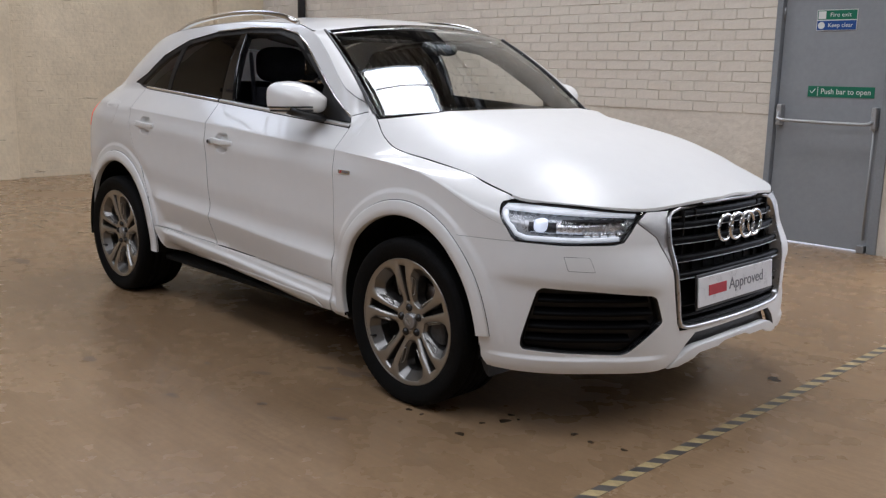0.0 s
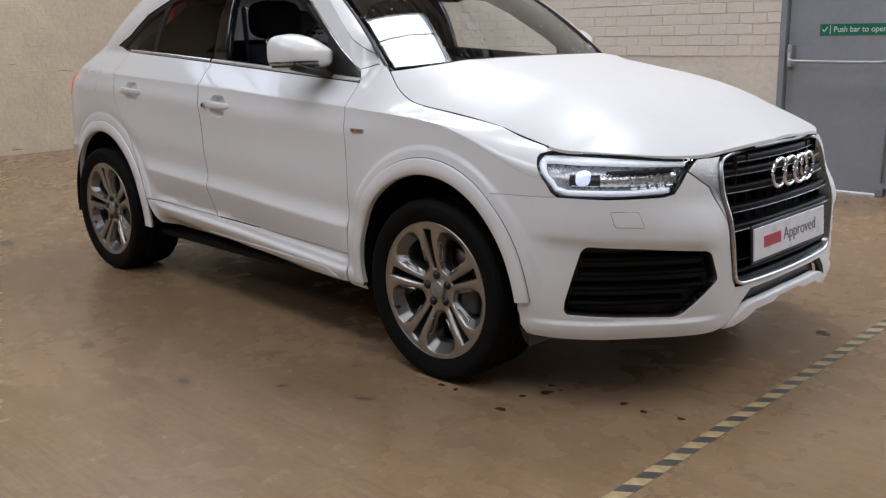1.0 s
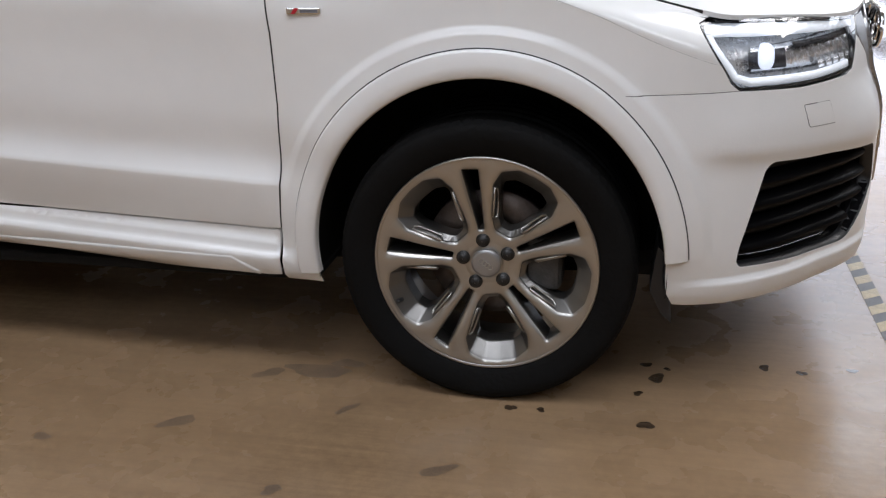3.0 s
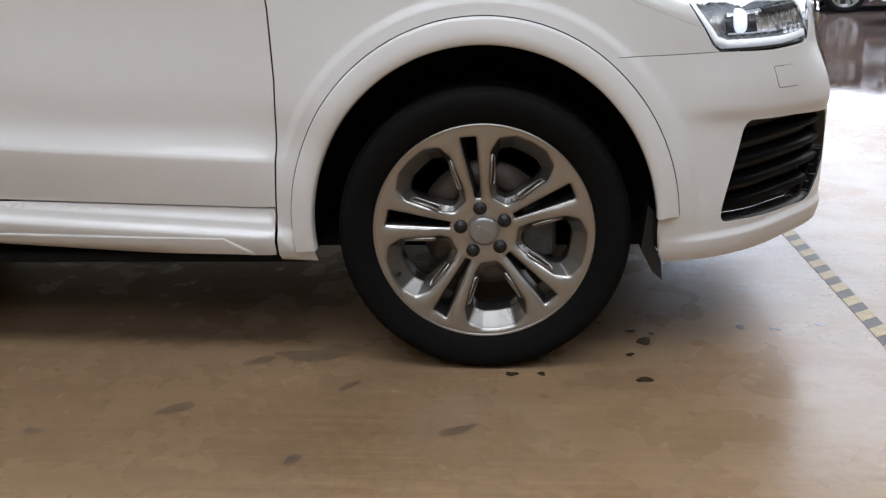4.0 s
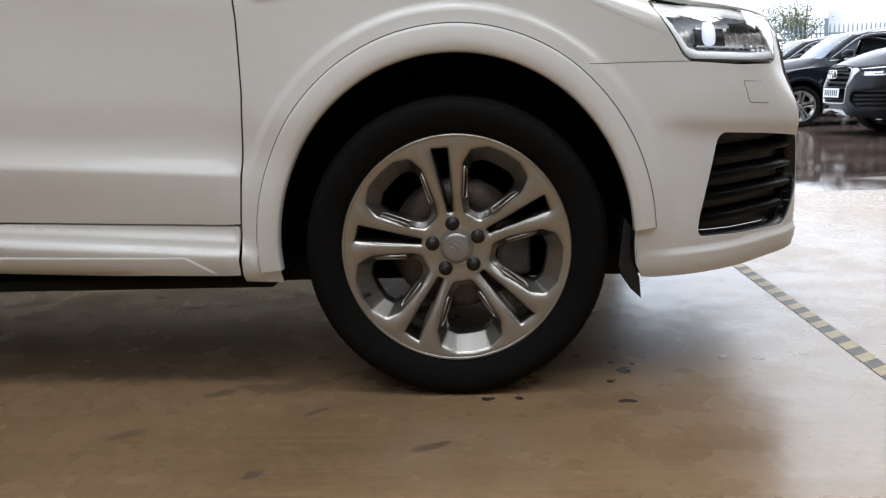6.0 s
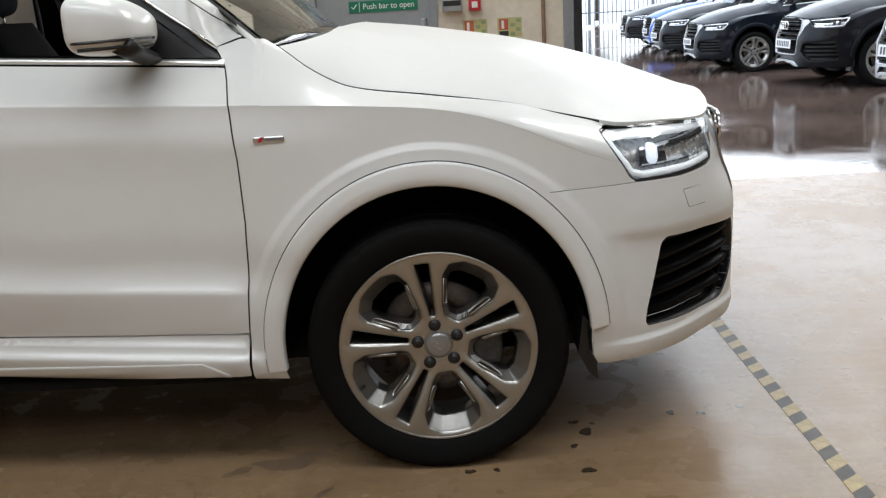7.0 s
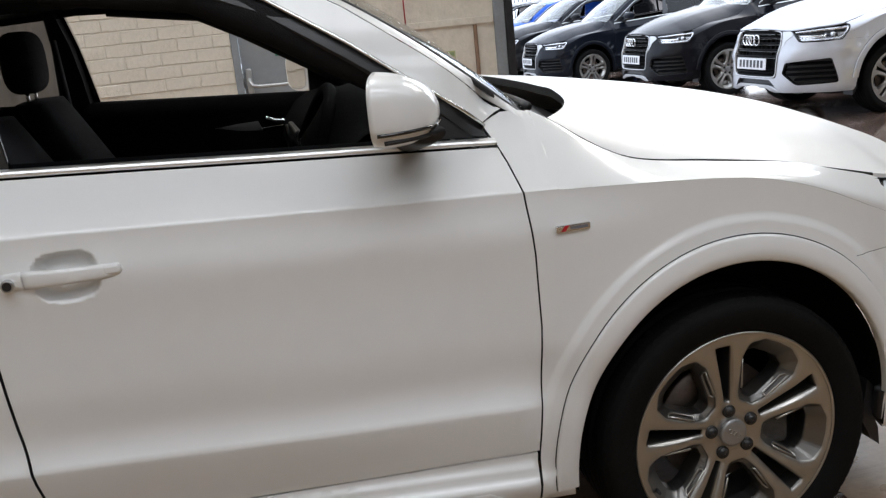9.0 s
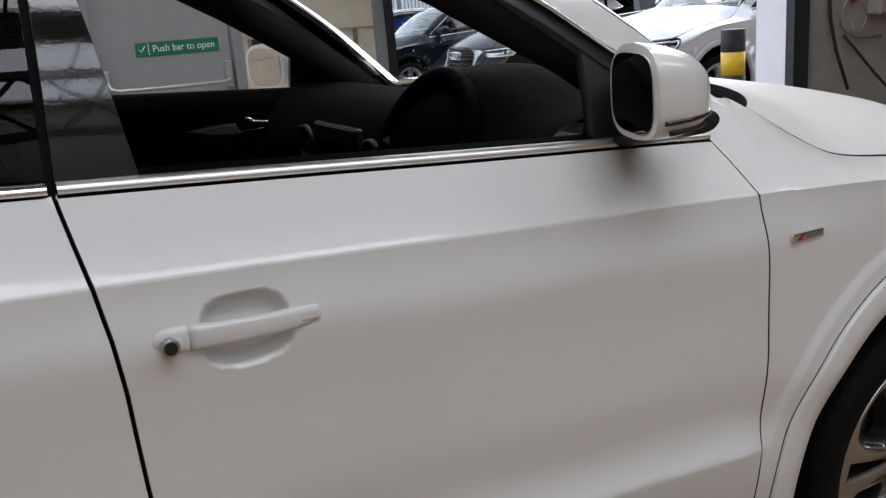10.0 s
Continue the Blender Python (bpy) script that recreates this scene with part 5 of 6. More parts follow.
    shell = [np.concatenate([a, b[::-1]]) for a, b in zip(pane, inner_)]
    ws = part("windscreen", loft(shell, closed=True, caps=True, flip=False), WINDSCREEN, car, "clear windscreen with rain drops")
    ws.visible_shadow = False
    if detail:
        rnd_ = random.Random(11)
        dv, df = [], []
        for _ in range(420):
            t, a = rnd_.random() ** 1.6, -0.97 + 1.94 * rnd_.random() ** 1.7
            i_, j_ = min(16, int(t * 17)), min(31, int((a + 1) / 2 * 32))
            fi, fj = t * 17 - i_, (a + 1) / 2 * 32 - j_
            c0 = (scr[i_][j_] * (1 - fj) + scr[i_][j_ + 1] * fj) * (1 - fi) + (scr[i_ + 1][j_] * (1 - fj) + scr[i_ + 1][j_ + 1] * fj) * fi
            e1, e2 = scr[i_][j_ + 1] - scr[i_][j_], scr[i_ + 1][j_] - scr[i_][j_]
            e1 = e1 / np.linalg.norm(e1)
            e2 = e2 - e1 * (e2 @ e1)
            e2 = e2 / np.linalg.norm(e2)
            n3 = np.cross(e1, e2)
            r_, k0 = rnd_.uniform(0.0014, 0.0036), len(dv)
            for rr, hh in ((1.0, -0.05), (0.75, 0.28), (0.0, 0.42)):
                for q_ in range(8 if rr else 1):
                    w_ = q_ * math.pi / 4
                    dv.append(c0 + e1 * r_ * rr * math.cos(w_) + e2 * r_ * rr * 1.2 * math.sin(w_) + n3 * r_ * hh)
            for q_ in range(8):
                m2 = (q_ + 1) % 8
                df += [(k0 + q_, k0 + m2, k0 + 8 + m2, k0 + 8 + q_), (k0 + 8 + q_, k0 + 8 + m2, k0 + 16)]
        dr_ = part("rain_drops", mesh_of("drops", dv, df), LENS, ws, "fine rain drops on the glass")
        dr_["kind"] = "stuff"
        dr_.visible_shadow = False
    # pillar faces beside the screen
    for sgn in (-1, 1):
        pf = np.array(PILLAR_F + [(-1.0, 1.512)])
        pf = np.array([np.interp(np.linspace(0, 1, 18), np.linspace(0, 1, len(pf)), pf[:, k]) for k in (0, 1)]).T
        a = surf(pf[:, 0], pf[:, 1]) * (1, -sgn, 1)
        b = np.array([r[0 if sgn < 0 else -1] for r in scr])
        m1 = (a + b) / 2 + (0.006, sgn * 0.004, 0.004)
        part("pillar_face", loft([a, m1, b + (0.004, 0, 0.004)], flip=sgn > 0), paint, car)
        part("pillar_lining", loft([q_ - (0.010, sgn * 0.010, 0.012) for q_ in (a, m1, b)], flip=sgn < 0), LINER, car)
        part("screen_seal", tube(b + (0.003, sgn * -0.004, 0.003), 0.007, 8), BLACK, car, "black screen seal")
    # cowl and wipers
    cw = [scr[0] + (0.003, 0, 0.000), scr[0] + (0.04, 0, -0.012), scr[0] + (0.10, 0, -0.04), scr[0] + (0.16, 0, -0.09)]
    part("cowl", loft(cw, flip=False), BLACK, car, "black cowl at the foot of the windscreen")
    for y0, y1 in ((0.12, 0.66), (-0.50, 0.05)):
        pth = [(-0.305 - 0.05 * abs(y / 0.7) ** 2, y, 1.150 - 0.025 * (y / 0.7) ** 2) for y in np.linspace(y0, y1, 9)]
        wp = part("wiper_arm", tube(pth, [0.012, 0.011, 0.010, 0.009, 0.008, 0.007, 0.006, 0.005, 0.004], 8), BLACK, car, "black wiper arm")
    # roof
    rf = []
    for x in np.concatenate([np.linspace(-0.95, -1.3, 10), np.linspace(-1.38, -2.62, 18)]):
        ze = float(Z_ROOF(x))
        ed = abs(float(surf(np.array([x]), np.array([ze]))[0][1])) if x < -0.97 else 0.595
        rise = 0.044
        bow = 0.078 * (1 - u ** 2) * float(sstep(-1.5, -0.95, x))
        rf.append(np.stack([x + bow, u * ed, ze + rise * (1 - np.abs(u) ** 2.4)], 1))
    part("roof", loft(rf, flip=True), paint, car, "white roof")
    # rear: hatch glass and tail in one skin
    tail = []
    for z in np.linspace(0.35, 1.165, 20):
        r = float(REAR(z))
        s = -3.125 - (r - 3.125) * np.sin(np.linspace(0, math.pi / 2, 16))
        p = surf(s, np.full_like(s, z))
        tail.append(np.concatenate([p, (p * (1, -1, 1))[::-1][1:]]))
    part("tailgate", loft(tail, flip=True), paint, car, "white tailgate and rear bumper")
    rs = []
    for z in np.linspace(1.165, 1.475, 10):
        q_ = float(REAR(z))
        s = -(q_ - 0.36) - 0.36 * np.sin(np.linspace(0, math.pi / 2, 14))
        p = surf(s, np.full_like(s, z))
        rs.append(np.concatenate([p, (p * (1, -1, 1))[::-1][1:]]))
    part("rear_screen", loft(rs, flip=True), PRIVACY, car, "dark rear screen")
    for sgn in (-1, 1):
        pth = [(x, sgn * (0.605 - 0.01 * t), float(Z_ROOF(x)) + 0.008 + 0.036 * (1 - (2 * t - 1) ** 4)) for t, x in zip(np.linspace(0, 1, 16), np.linspace(-1.13, -2.36, 16))]
        part("roof_rail", tube(pth, 0.013, 10), CHROME, car, "bright roof rail")
    # underside
    part("floor_pan", box((-2.18, -0.80, 0.245), (-0.44, 0.80, 0.275), 0.01), MATT_BLACK, car, "black floor pan")
    part("underbody", box((-3.2, -0.60, 0.21), (0.50, 0.60, 0.30), 0.04), MATT_BLACK, car, "black underbody")
    part("bulkhead", box((-0.62, -0.70, 0.30), (-0.52, 0.70, 1.08), 0.02), MATT_BLACK, car)
    part("engine_cover", box((-0.45, -0.48, 0.3), (0.66, 0.48, 0.80), 0.05), MATT_BLACK, car)
    return hd, fr


def seat(car, y, x=-1.30):
    """A dark cloth front seat with its head rest."""
    w = 0.25

    def row(cx, cz, d, hw, n=20, tilt=0.0):
        a = np.linspace(0, 2 * math.pi, n, endpoint=False)
        c, s = np.cos(a), np.sin(a)
        return np.stack([cx + d * np.sign(c) * np.abs(c) ** 0.6, y + hw * np.sign(s) * np.abs(s) ** 0.6, np.full(n, cz)], 1)
    back = [row(x - 0.02 - 0.30 * t, 0.62 + 0.62 * t, 0.085 - 0.03 * t, w * (1.0 - 0.28 * t ** 3)) for t in np.linspace(0, 1, 10)]
    st = part("seat", loft(back, closed=True, caps=True), FABRIC, car, "dark cloth front seat")
    cus = ball((x + 0.24, y, 0.60), (0.28, 0.26, 0.09), 24, 12, 0.6)
    part("seat_cushion", cus, FABRIC, st)
    part("head_rest", ball((x - 0.345, y, 1.36), (0.055, 0.14, 0.095), 24, 14, 0.6), FABRIC, st)
    for s in (-0.06, 0.06):
        part("head_rest_post", cyl((x - 0.34, y + s, 1.2), (x - 0.345, y + s, 1.3), 0.006, n=10), CHROME, st)


def cabin(car):
    """What is seen through the windows."""
    seat(car, -0.37)
    seat(car, 0.37)
    part("rear_bench", ball((-2.15, 0, 0.62), (0.25, 0.62, 0.12), 24, 12, 0.4), FABRIC, car, "dark rear bench")
    part("rear_backrest", ball((-2.45, 0, 0.92), (0.10, 0.62, 0.34), 24, 12, 0.4), FABRIC, car)
    part("cabin_floor", box((-2.6, -0.74, 0.30), (-0.55, 0.74, 0.36), 0.02), MATT_BLACK, car)
    part("headlining", loft([[(x, y, 1.545 - 0.03 * (y / 0.58) ** 2 - 0.12 * max(0, -2.2 - x)) for y in np.linspace(-0.57, 0.57, 13)] for x in np.linspace(-1.0, -2.35, 10)]), LINER, car, "dark headlining")
    # dashboard
    prof = [(-0.50, 1.112), (-0.56, 1.145), (-0.60, 1.156), (-0.66, 1.160), (-0.72, 1.156), (-0.77, 1.146), (-0.81, 1.122), (-0.86, 1.06), (-0.875, 1.00), (-0.85, 0.94), (-0.80, 0.86), (-0.70, 0.70), (-0.60, 0.60)]
    rows = []
    for y in np.linspace(-0.71, 0.71, 29):
        hump = 0.078 * math.exp(-(abs(y + 0.37) / 0.19) ** 3)
        rows.append([(px - (0.03 * math.exp(-((y + 0.37) / 0.2) ** 2) if pz > 1.0 else 0), y, pz + (hump * (1.0 if -0.80 < px < -0.58 else 0.55))) for px, pz in prof])
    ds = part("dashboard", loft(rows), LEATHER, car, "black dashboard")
    part("dash_trim", box((-0.878, -0.06, 1.050), (-0.860, 0.22, 1.098), 0.008), BLACK, ds, "dark trim panel")
    for y in (-0.12, 0.30):
        m = lathe([(0.046, 0.004), (0.046, -0.008), (0.040, -0.010), (0.036, 0.0), (0.004, 0.004)], 28, -1)
        m.transform(pose(-0.872, y, 1.035, 0, 0, -90))
        part("air_vent", m, BLACK, ds, "round air vent")
    part("centre_console", box((-1.55, -0.12, 0.36), (-0.80, 0.12, 0.78), 0.03), LEATHER, car, "black centre console")
    part("gear_lever", ball((-1.05, 0.0, 0.86), (0.03, 0.03, 0.05), 16, 10), LEATHER, car, "black gear lever")
    # steering wheel
    m = Matrix.Translation((-0.88, -0.37, 1.065)) @ Matrix.Rotation(radians(25), 4, "Y")
    ring = [(0, 0.178 * math.cos(w), 0.178 * math.sin(w)) for w in np.linspace(0, 2 * math.pi, 56, endpoint=False)]
    rim = tube(ring, 0.0165, 12, True)
    rim.transform(m)
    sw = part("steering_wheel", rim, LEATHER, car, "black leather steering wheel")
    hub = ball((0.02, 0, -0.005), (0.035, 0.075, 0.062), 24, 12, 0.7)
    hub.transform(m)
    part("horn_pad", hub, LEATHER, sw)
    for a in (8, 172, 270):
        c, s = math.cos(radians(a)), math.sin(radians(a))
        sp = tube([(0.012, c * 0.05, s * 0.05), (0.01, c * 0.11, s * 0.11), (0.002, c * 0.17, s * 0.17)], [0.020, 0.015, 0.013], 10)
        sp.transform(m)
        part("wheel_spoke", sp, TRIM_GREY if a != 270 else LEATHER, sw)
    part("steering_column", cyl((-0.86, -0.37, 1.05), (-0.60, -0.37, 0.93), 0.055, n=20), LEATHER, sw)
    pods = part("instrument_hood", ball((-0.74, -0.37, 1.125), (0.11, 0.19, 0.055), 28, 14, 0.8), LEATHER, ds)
    # door cards
    for sgn in (-1, 1):
        for x0, x1 in ((-0.60, -1.56), (-1.62, -2.35)):
            rows = []
            for x in np.linspace(x0, x1, 10):
                zb = float(z_belt(x)) + (0.010 if sgn < 0 else 0.028)
                y = abs(float(surf(np.array([x]), np.array([zb]))[0][1])) - 0.012
                rows.append([(x, sgn * (y + d), z) for d, z in ((0.0, zb), (-0.03, zb + 0.012), (-0.06, zb + 0.004), (-0.075, zb - 0.05), (-0.07, zb - 0.16), (-0.11, zb - 0.25), (-0.10, zb - 0.45), (-0.09, 0.42))])
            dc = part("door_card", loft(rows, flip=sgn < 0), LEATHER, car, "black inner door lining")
            if x0 > -1 :
                y = sgn * 0.692
                trim = [[(-1.43 + 0.47 * t + 0.022 * k * t, y - sgn * (0.004 + 0.006 * math.sin(math.pi * k)), 1.079 - 0.002 * t - k * (0.022 + 0.032 * t)) for k in (0, 0.15, 0.5, 0.85, 1.0)] for t in np.linspace(0, 1, 12)]
                part("door_inlay", loft(trim, flip=sgn < 0), TRIM_GREY, dc, "grey inlay in the door lining")
                hp = [(-0.79, y - sgn * 0.02, 1.060), (-0.86, y - sgn * 0.026, 1.058), (-0.90, y - sgn * 0.024, 1.063), (-0.925, y - sgn * 0.02, 1.076)]
                part("inner_handle", tube(hp, 0.007, 8), CHROME, dc, "bright inner door handle")
                hp = [(-0.745, y - sgn * 0.010, 1.092), (-0.755, y - sgn * 0.012, 1.062), (-0.80, y - sgn * 0.012, 1.045), (-0.86, y - sgn * 0.012, 1.040), (-0.955, y - sgn * 0.012, 1.036)]
                part("inlay_bead", tube(hp, 0.003, 6), CHROME, dc)
    # inner faces of the pillars
    for sgn in (-1, 1):
        a = [(-0.52, sgn * 0.685, 1.125), (-0.73, sgn * 0.665, 1.280), (-0.95, sgn * 0.63, 1.41), (-1.10, sgn * 0.59, 1.48), (-1.4, sgn * 0.58, 1.51)]
        part("pillar_lining", tube(a, [0.045, 0.052, 0.050, 0.045, 0.03], 12), LINER, car, "dark pillar lining")
        rows = []
        for z, x0, x1 in ((0.85, -1.51, -1.64), (1.15, -1.51, -1.63), (1.28, -1.52, -1.62), (1.40, -1.535, -1.61), (1.51, -1.56, -1.61)):
            y = abs(float(surf(np.array([-1.55]), np.array([z]))[0][1])) - (0.03 if z > 1.0 else 0.10)
            rows.append([(x0, sgn * y, z), (x0 - 0.01, sgn * (y - 0.035), z), (x1 + 0.01, sgn * (y - 0.035), z), (x1, sgn * y, z)])
        part("pillar_lining", loft(rows, closed=True, caps=True, smooth=False), LINER, car, "dark pillar lining")
        part("seat_belt", tube([(-1.585, sgn * 0.585, 1.42), (-1.57, sgn * 0.575, 1.1), (-1.55, sgn * 0.57, 0.75)], [0.010, 0.012, 0.012], 6), FABRIC, car, "dark seat belt")
    part("inner_mirror", ball((-0.80, 0.0, 1.45), (0.02, 0.115, 0.035), 24, 12, 0.6), GLOSS_BLACK, car, "black inner mirror")
    part("sun_visor", box((-1.02, -0.55, 1.475), (-0.86, -0.12, 1.49), 0.006), LINER, car)
    part("sun_visor", box((-1.02, 0.12, 1.475), (-0.86, 0.55, 1.49), 0.006), LINER, car)


def build_car(label, paint, wet=None, detail=False, rings=True, dark_wheels=False):
    car = thing("car", label, "car")
    step = 0.03 if detail else 0.07
    for sgn in (-1, 1):
        car_side(car, sgn, paint, detail, step, wet=wet)
        wheel(car, 0.0, sgn, detail, dark_wheels)
        wheel(car, -2.603, sgn, detail, dark_wheels)
    hd, gr = car_front(car, paint, detail, step, rings, wet)
    return car, gr


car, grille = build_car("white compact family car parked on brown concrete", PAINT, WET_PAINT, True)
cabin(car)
# badge on the fender
b = surf(np.array([-0.385]), np.array([0.918]))[0]
bd = part("fender_badge", box((-0.424, b[1] - 0.006, 0.911), (-0.346, b[1] + 0.003, 0.926), 0.003), CHROME, car, "small bright fender badge with a red mark")
me = mesh_of("mark", [(-0.414, b[1] - 0.0066, 0.9125), (-0.404, b[1] - 0.0066, 0.9125), (-0.394, b[1] - 0.0066, 0.9250), (-0.404, b[1] - 0.0066, 0.9250)], [(0, 1, 2, 3)])
part("red_mark", me, RED, bd, "red badge mark")
part("grey_mark", box((-0.392, b[1] - 0.0068, 0.915), (-0.352, b[1] - 0.006, 0.922), 0.0005), GREY_INK, bd)
# plate
pl, pm, pw, ph = number_plate(car, -0.288, 0.258, 0.489, 0.602, 0.943, -4)
part("plate_holder", box((-0.28, -0.068, -0.012), (0.28, 0.068, -0.004), 0.004), BLACK, pl).data.transform(pm)
r = box((-0.205, -0.020, 0.002), (-0.080, 0.020, 0.003), 0.0)
r.transform(pm)
part("red_bar", r, RED, pl, "plain red bar")
lettering("plate_word", "Approved", 0.064, pm @ pose(0.068, 0.002, 0.0025), GREY_INK, pl)
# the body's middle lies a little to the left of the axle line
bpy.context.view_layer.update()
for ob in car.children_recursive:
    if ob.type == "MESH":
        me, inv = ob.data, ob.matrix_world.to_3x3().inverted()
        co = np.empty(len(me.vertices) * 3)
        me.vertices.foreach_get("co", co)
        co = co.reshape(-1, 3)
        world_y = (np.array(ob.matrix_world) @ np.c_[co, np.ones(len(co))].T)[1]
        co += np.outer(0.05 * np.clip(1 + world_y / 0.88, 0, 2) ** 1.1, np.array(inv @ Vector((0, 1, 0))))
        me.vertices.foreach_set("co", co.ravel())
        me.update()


# ---- the hall ----
def slab(name, lo, hi, mat, label="", category="", bevel=0.0, kind="structure"):
    ob = part(name, box(lo, hi, bevel), mat)
    return tagged(ob, label, category, kind=kind)


slab("floor", (-8.9, -9.3, -0.15), (1.05, 4.45, 0.0), FLOOR, "brown stained sealed concrete floor", "floor")
slab("floor_1", (1.05, -9.3, -0.15), (9.3, 2.80, 0.0), FLOOR, "brown stained concrete floor by the shutter opening", "floor")
gv, gf, _ = fill(np.array([(1.05, 2.80), (9.3, 2.80), (9.3, 4.2), (160, 4.2), (160, 220), (-120, 220), (-120, 4.45), (1.05, 4.45)], float), (), 8.0,
                 [(x, y) for x in np.arange(1.2, 20, 0.5) for y in np.arange(3.0, 8.0, 0.25)])
tagged(part("ground", mesh_of("ground", np.column_stack([gv, -0.006 - 0.10 * sstep(3.2, 6.2, gv[:, 1])]), gf), WET), "wet brown tarmac yard with puddles", "ground", kind="structure")
ground_low = slab("ground_1", (-120, -120, -0.4), (160, 4.2, -0.16), WET, "tarmac under and round the hall", "ground")

# walls
WY = 4.02
slab("wall_north", (-8.9, WY, 0), (-0.97, WY + 0.43, 5.4), PLASTER, "cream painted brick wall", "wall")
slab("wall_north_1", (-0.97, WY, 2.09), (0.0, WY + 0.43, 5.4), PLASTER, "painted wall above the grey door", "wall")
slab("wall_north_2", (0.0, WY, 0), (1.02, WY + 0.43, 5.4), PLASTER, "cream painted wall with notices", "wall")
slab("wall_north_3", (1.02, WY, 3.25), (5.10, WY + 0.43, 5.4), PLASTER, "wall above the shutter opening", "wall")
slab("wall_north_4", (5.12, WY, 0), (9.3, WY + 0.43, 5.4), DIM_WALL, "stone grey painted wall with cables", "wall")
slab("jamb", (5.055, WY + 0.10, -0.004), (5.12, WY + 0.46, 3.25), WHITE_WALL, "white painted reveal of the shutter opening", "jamb")
slab("wall_west", (-8.9, -9.3, 0), (-8.60, WY, 5.4), OLD_WALL, "old cream painted brick wall", "wall")
slab("wall_south", (-8.9, -9.6, 0), (9.3, -9.3, 5.4), DIM_WALL, "plain wall behind the camera", "wall")
slab("wall_east", (9.3, -9.6, 0), (9.6, WY + 0.43, 5.4), DIM_WALL, "plain wall at the end of the hall", "wall")
slab("pilaster", (-8.60, -0.5, 0), (-8.46, 0.62, 5.4), OLD_WALL, "cream painted brick pilaster", "pilaster", 0.01)
slab("pilaster_1", (-8.60, 3.3, 0), (-8.48, WY, 5.4), OLD_WALL, "cream painted brick pilaster in the corner", "pilaster", 0.01)
# roof: strips of boarding between openings, most of these added for their lamps
XS = sorted({-8.9, 9.6} | {v for q in ROOF_OPENINGS for v in q[:2]})
YS = sorted({-9.6, 4.45} | {v for q in ROOF_OPENINGS for v in q[2:4]})
bm = bmesh.new()
for x0, x1 in zip(XS, XS[1:]):
    for y0, y1 in zip(YS, YS[1:]):
        xm, ym = (x0 + x1) / 2, (y0 + y1) / 2
        if any(q[0] < xm < q[1] and q[2] < ym < q[3] for q in ROOF_OPENINGS):
            continue
        bmesh.ops.create_cube(bm, size=1, matrix=Matrix.Translation((xm, ym, 5.45)) @ Matrix.Diagonal((x1 - x0, y1 - y0, 0.1, 1)))
tagged(part("ceiling", bm_mesh("ceiling", bm), ROOF), "pale boarded roof lining with openings, most of them added", "ceiling", kind="structure")


def truss(y, z0, z1, pitch, r):
    """A lattice girder along the hall."""
    t = thing("roof_truss", "dark steel lattice girder under the roof", "girder", (0, y, z0), "roof girders")
    for z in (z0, z1):
        part("chord", box((-8.6, y - 0.06, z - 0.09), (9.3, y + 0.06, z + 0.09), 0.005), STEEL_DARK, t)
    n = int(17.8 / pitch)
    for k in range(n):
        a = -8.55 + k * pitch
        part("lattice_bar", cyl((a, y - 0.02, z0), (a + pitch, y - 0.02, z1), r, n=6), STEEL_DARK, t)
        part("lattice_bar", cyl((a + pitch, y + 0.02, z0), (a, y + 0.02, z1), r, n=6), STEEL_DARK, t)
    return t


truss(-5.0, 2.65, 4.10, 0.62, 0.030)
truss(-1.0, 4.45, 5.15, 0.9, 0.022)
truss(3.0, 4.45, 5.15, 0.9, 0.022)
for x in (-6.2, -2.4, 1.6, 6.2):
    bt = thing("roof_beam", "dark steel beam under the roof boards", "beam", (x, -2.6, 5.3), "roof beams")
    part("flange", box((x - 0.06, -9.3, 5.22), (x + 0.06, 4.02, 5.24), 0.003), STEEL_DARK, bt)
    part("web", box((x - 0.01, -9.3, 5.24), (x + 0.01, 4.02, 5.40), 0), STEEL_DARK, bt)
# bars across each lamp opening, unseen from below
for x0, x1, y0, y1, _ in ROOF_OPENINGS:
    xc, yc = (x0 + x1) / 2, (y0 + y1) / 2
    w = thing("roof_window", "unseen roof opening with steel bars", "window", (xc, yc, 5.42), "roof lights")
    n = max(2, round((x1 - x0) / 0.6))
    for k in range(1, n):
        xb = x0 + (x1 - x0) * k / n
        part("glazing_bar", box((xb - 0.015, y0, 5.40), (xb + 0.015, y1, 5.44), 0.004), STEEL_DARK, w)

# floor tape: yellow and black slanted blocks
tape = tagged(part("floor_tape", box((0.997, -3.2, 0.0), (1.047, 2.6, 0.0010), 0.0), pbr("tape_black", (0.085, 0.075, 0.065), 0.55, var=0.4, scale=20)), "worn yellow and black hazard tape stuck to the floor", "floor tape")
TAPE_Y = pbr("tape_yellow", (0.46, 0.35, 0.17), 0.5, var=0.35, scale=25, bump=0.2, bscale=80)
ym = mesh_of("tape_mark", [(-0.025, -0.045, 0), (0.025, -0.010, 0), (0.025, 0.045, 0), (-0.025, 0.010, 0)], [(0, 1, 2, 3)], smooth=False)
for k in range(53):
    part("yellow_mark", ym, TAPE_Y, tape, at=pose(1.022, -3.12 + k * 0.108, 0.0016))

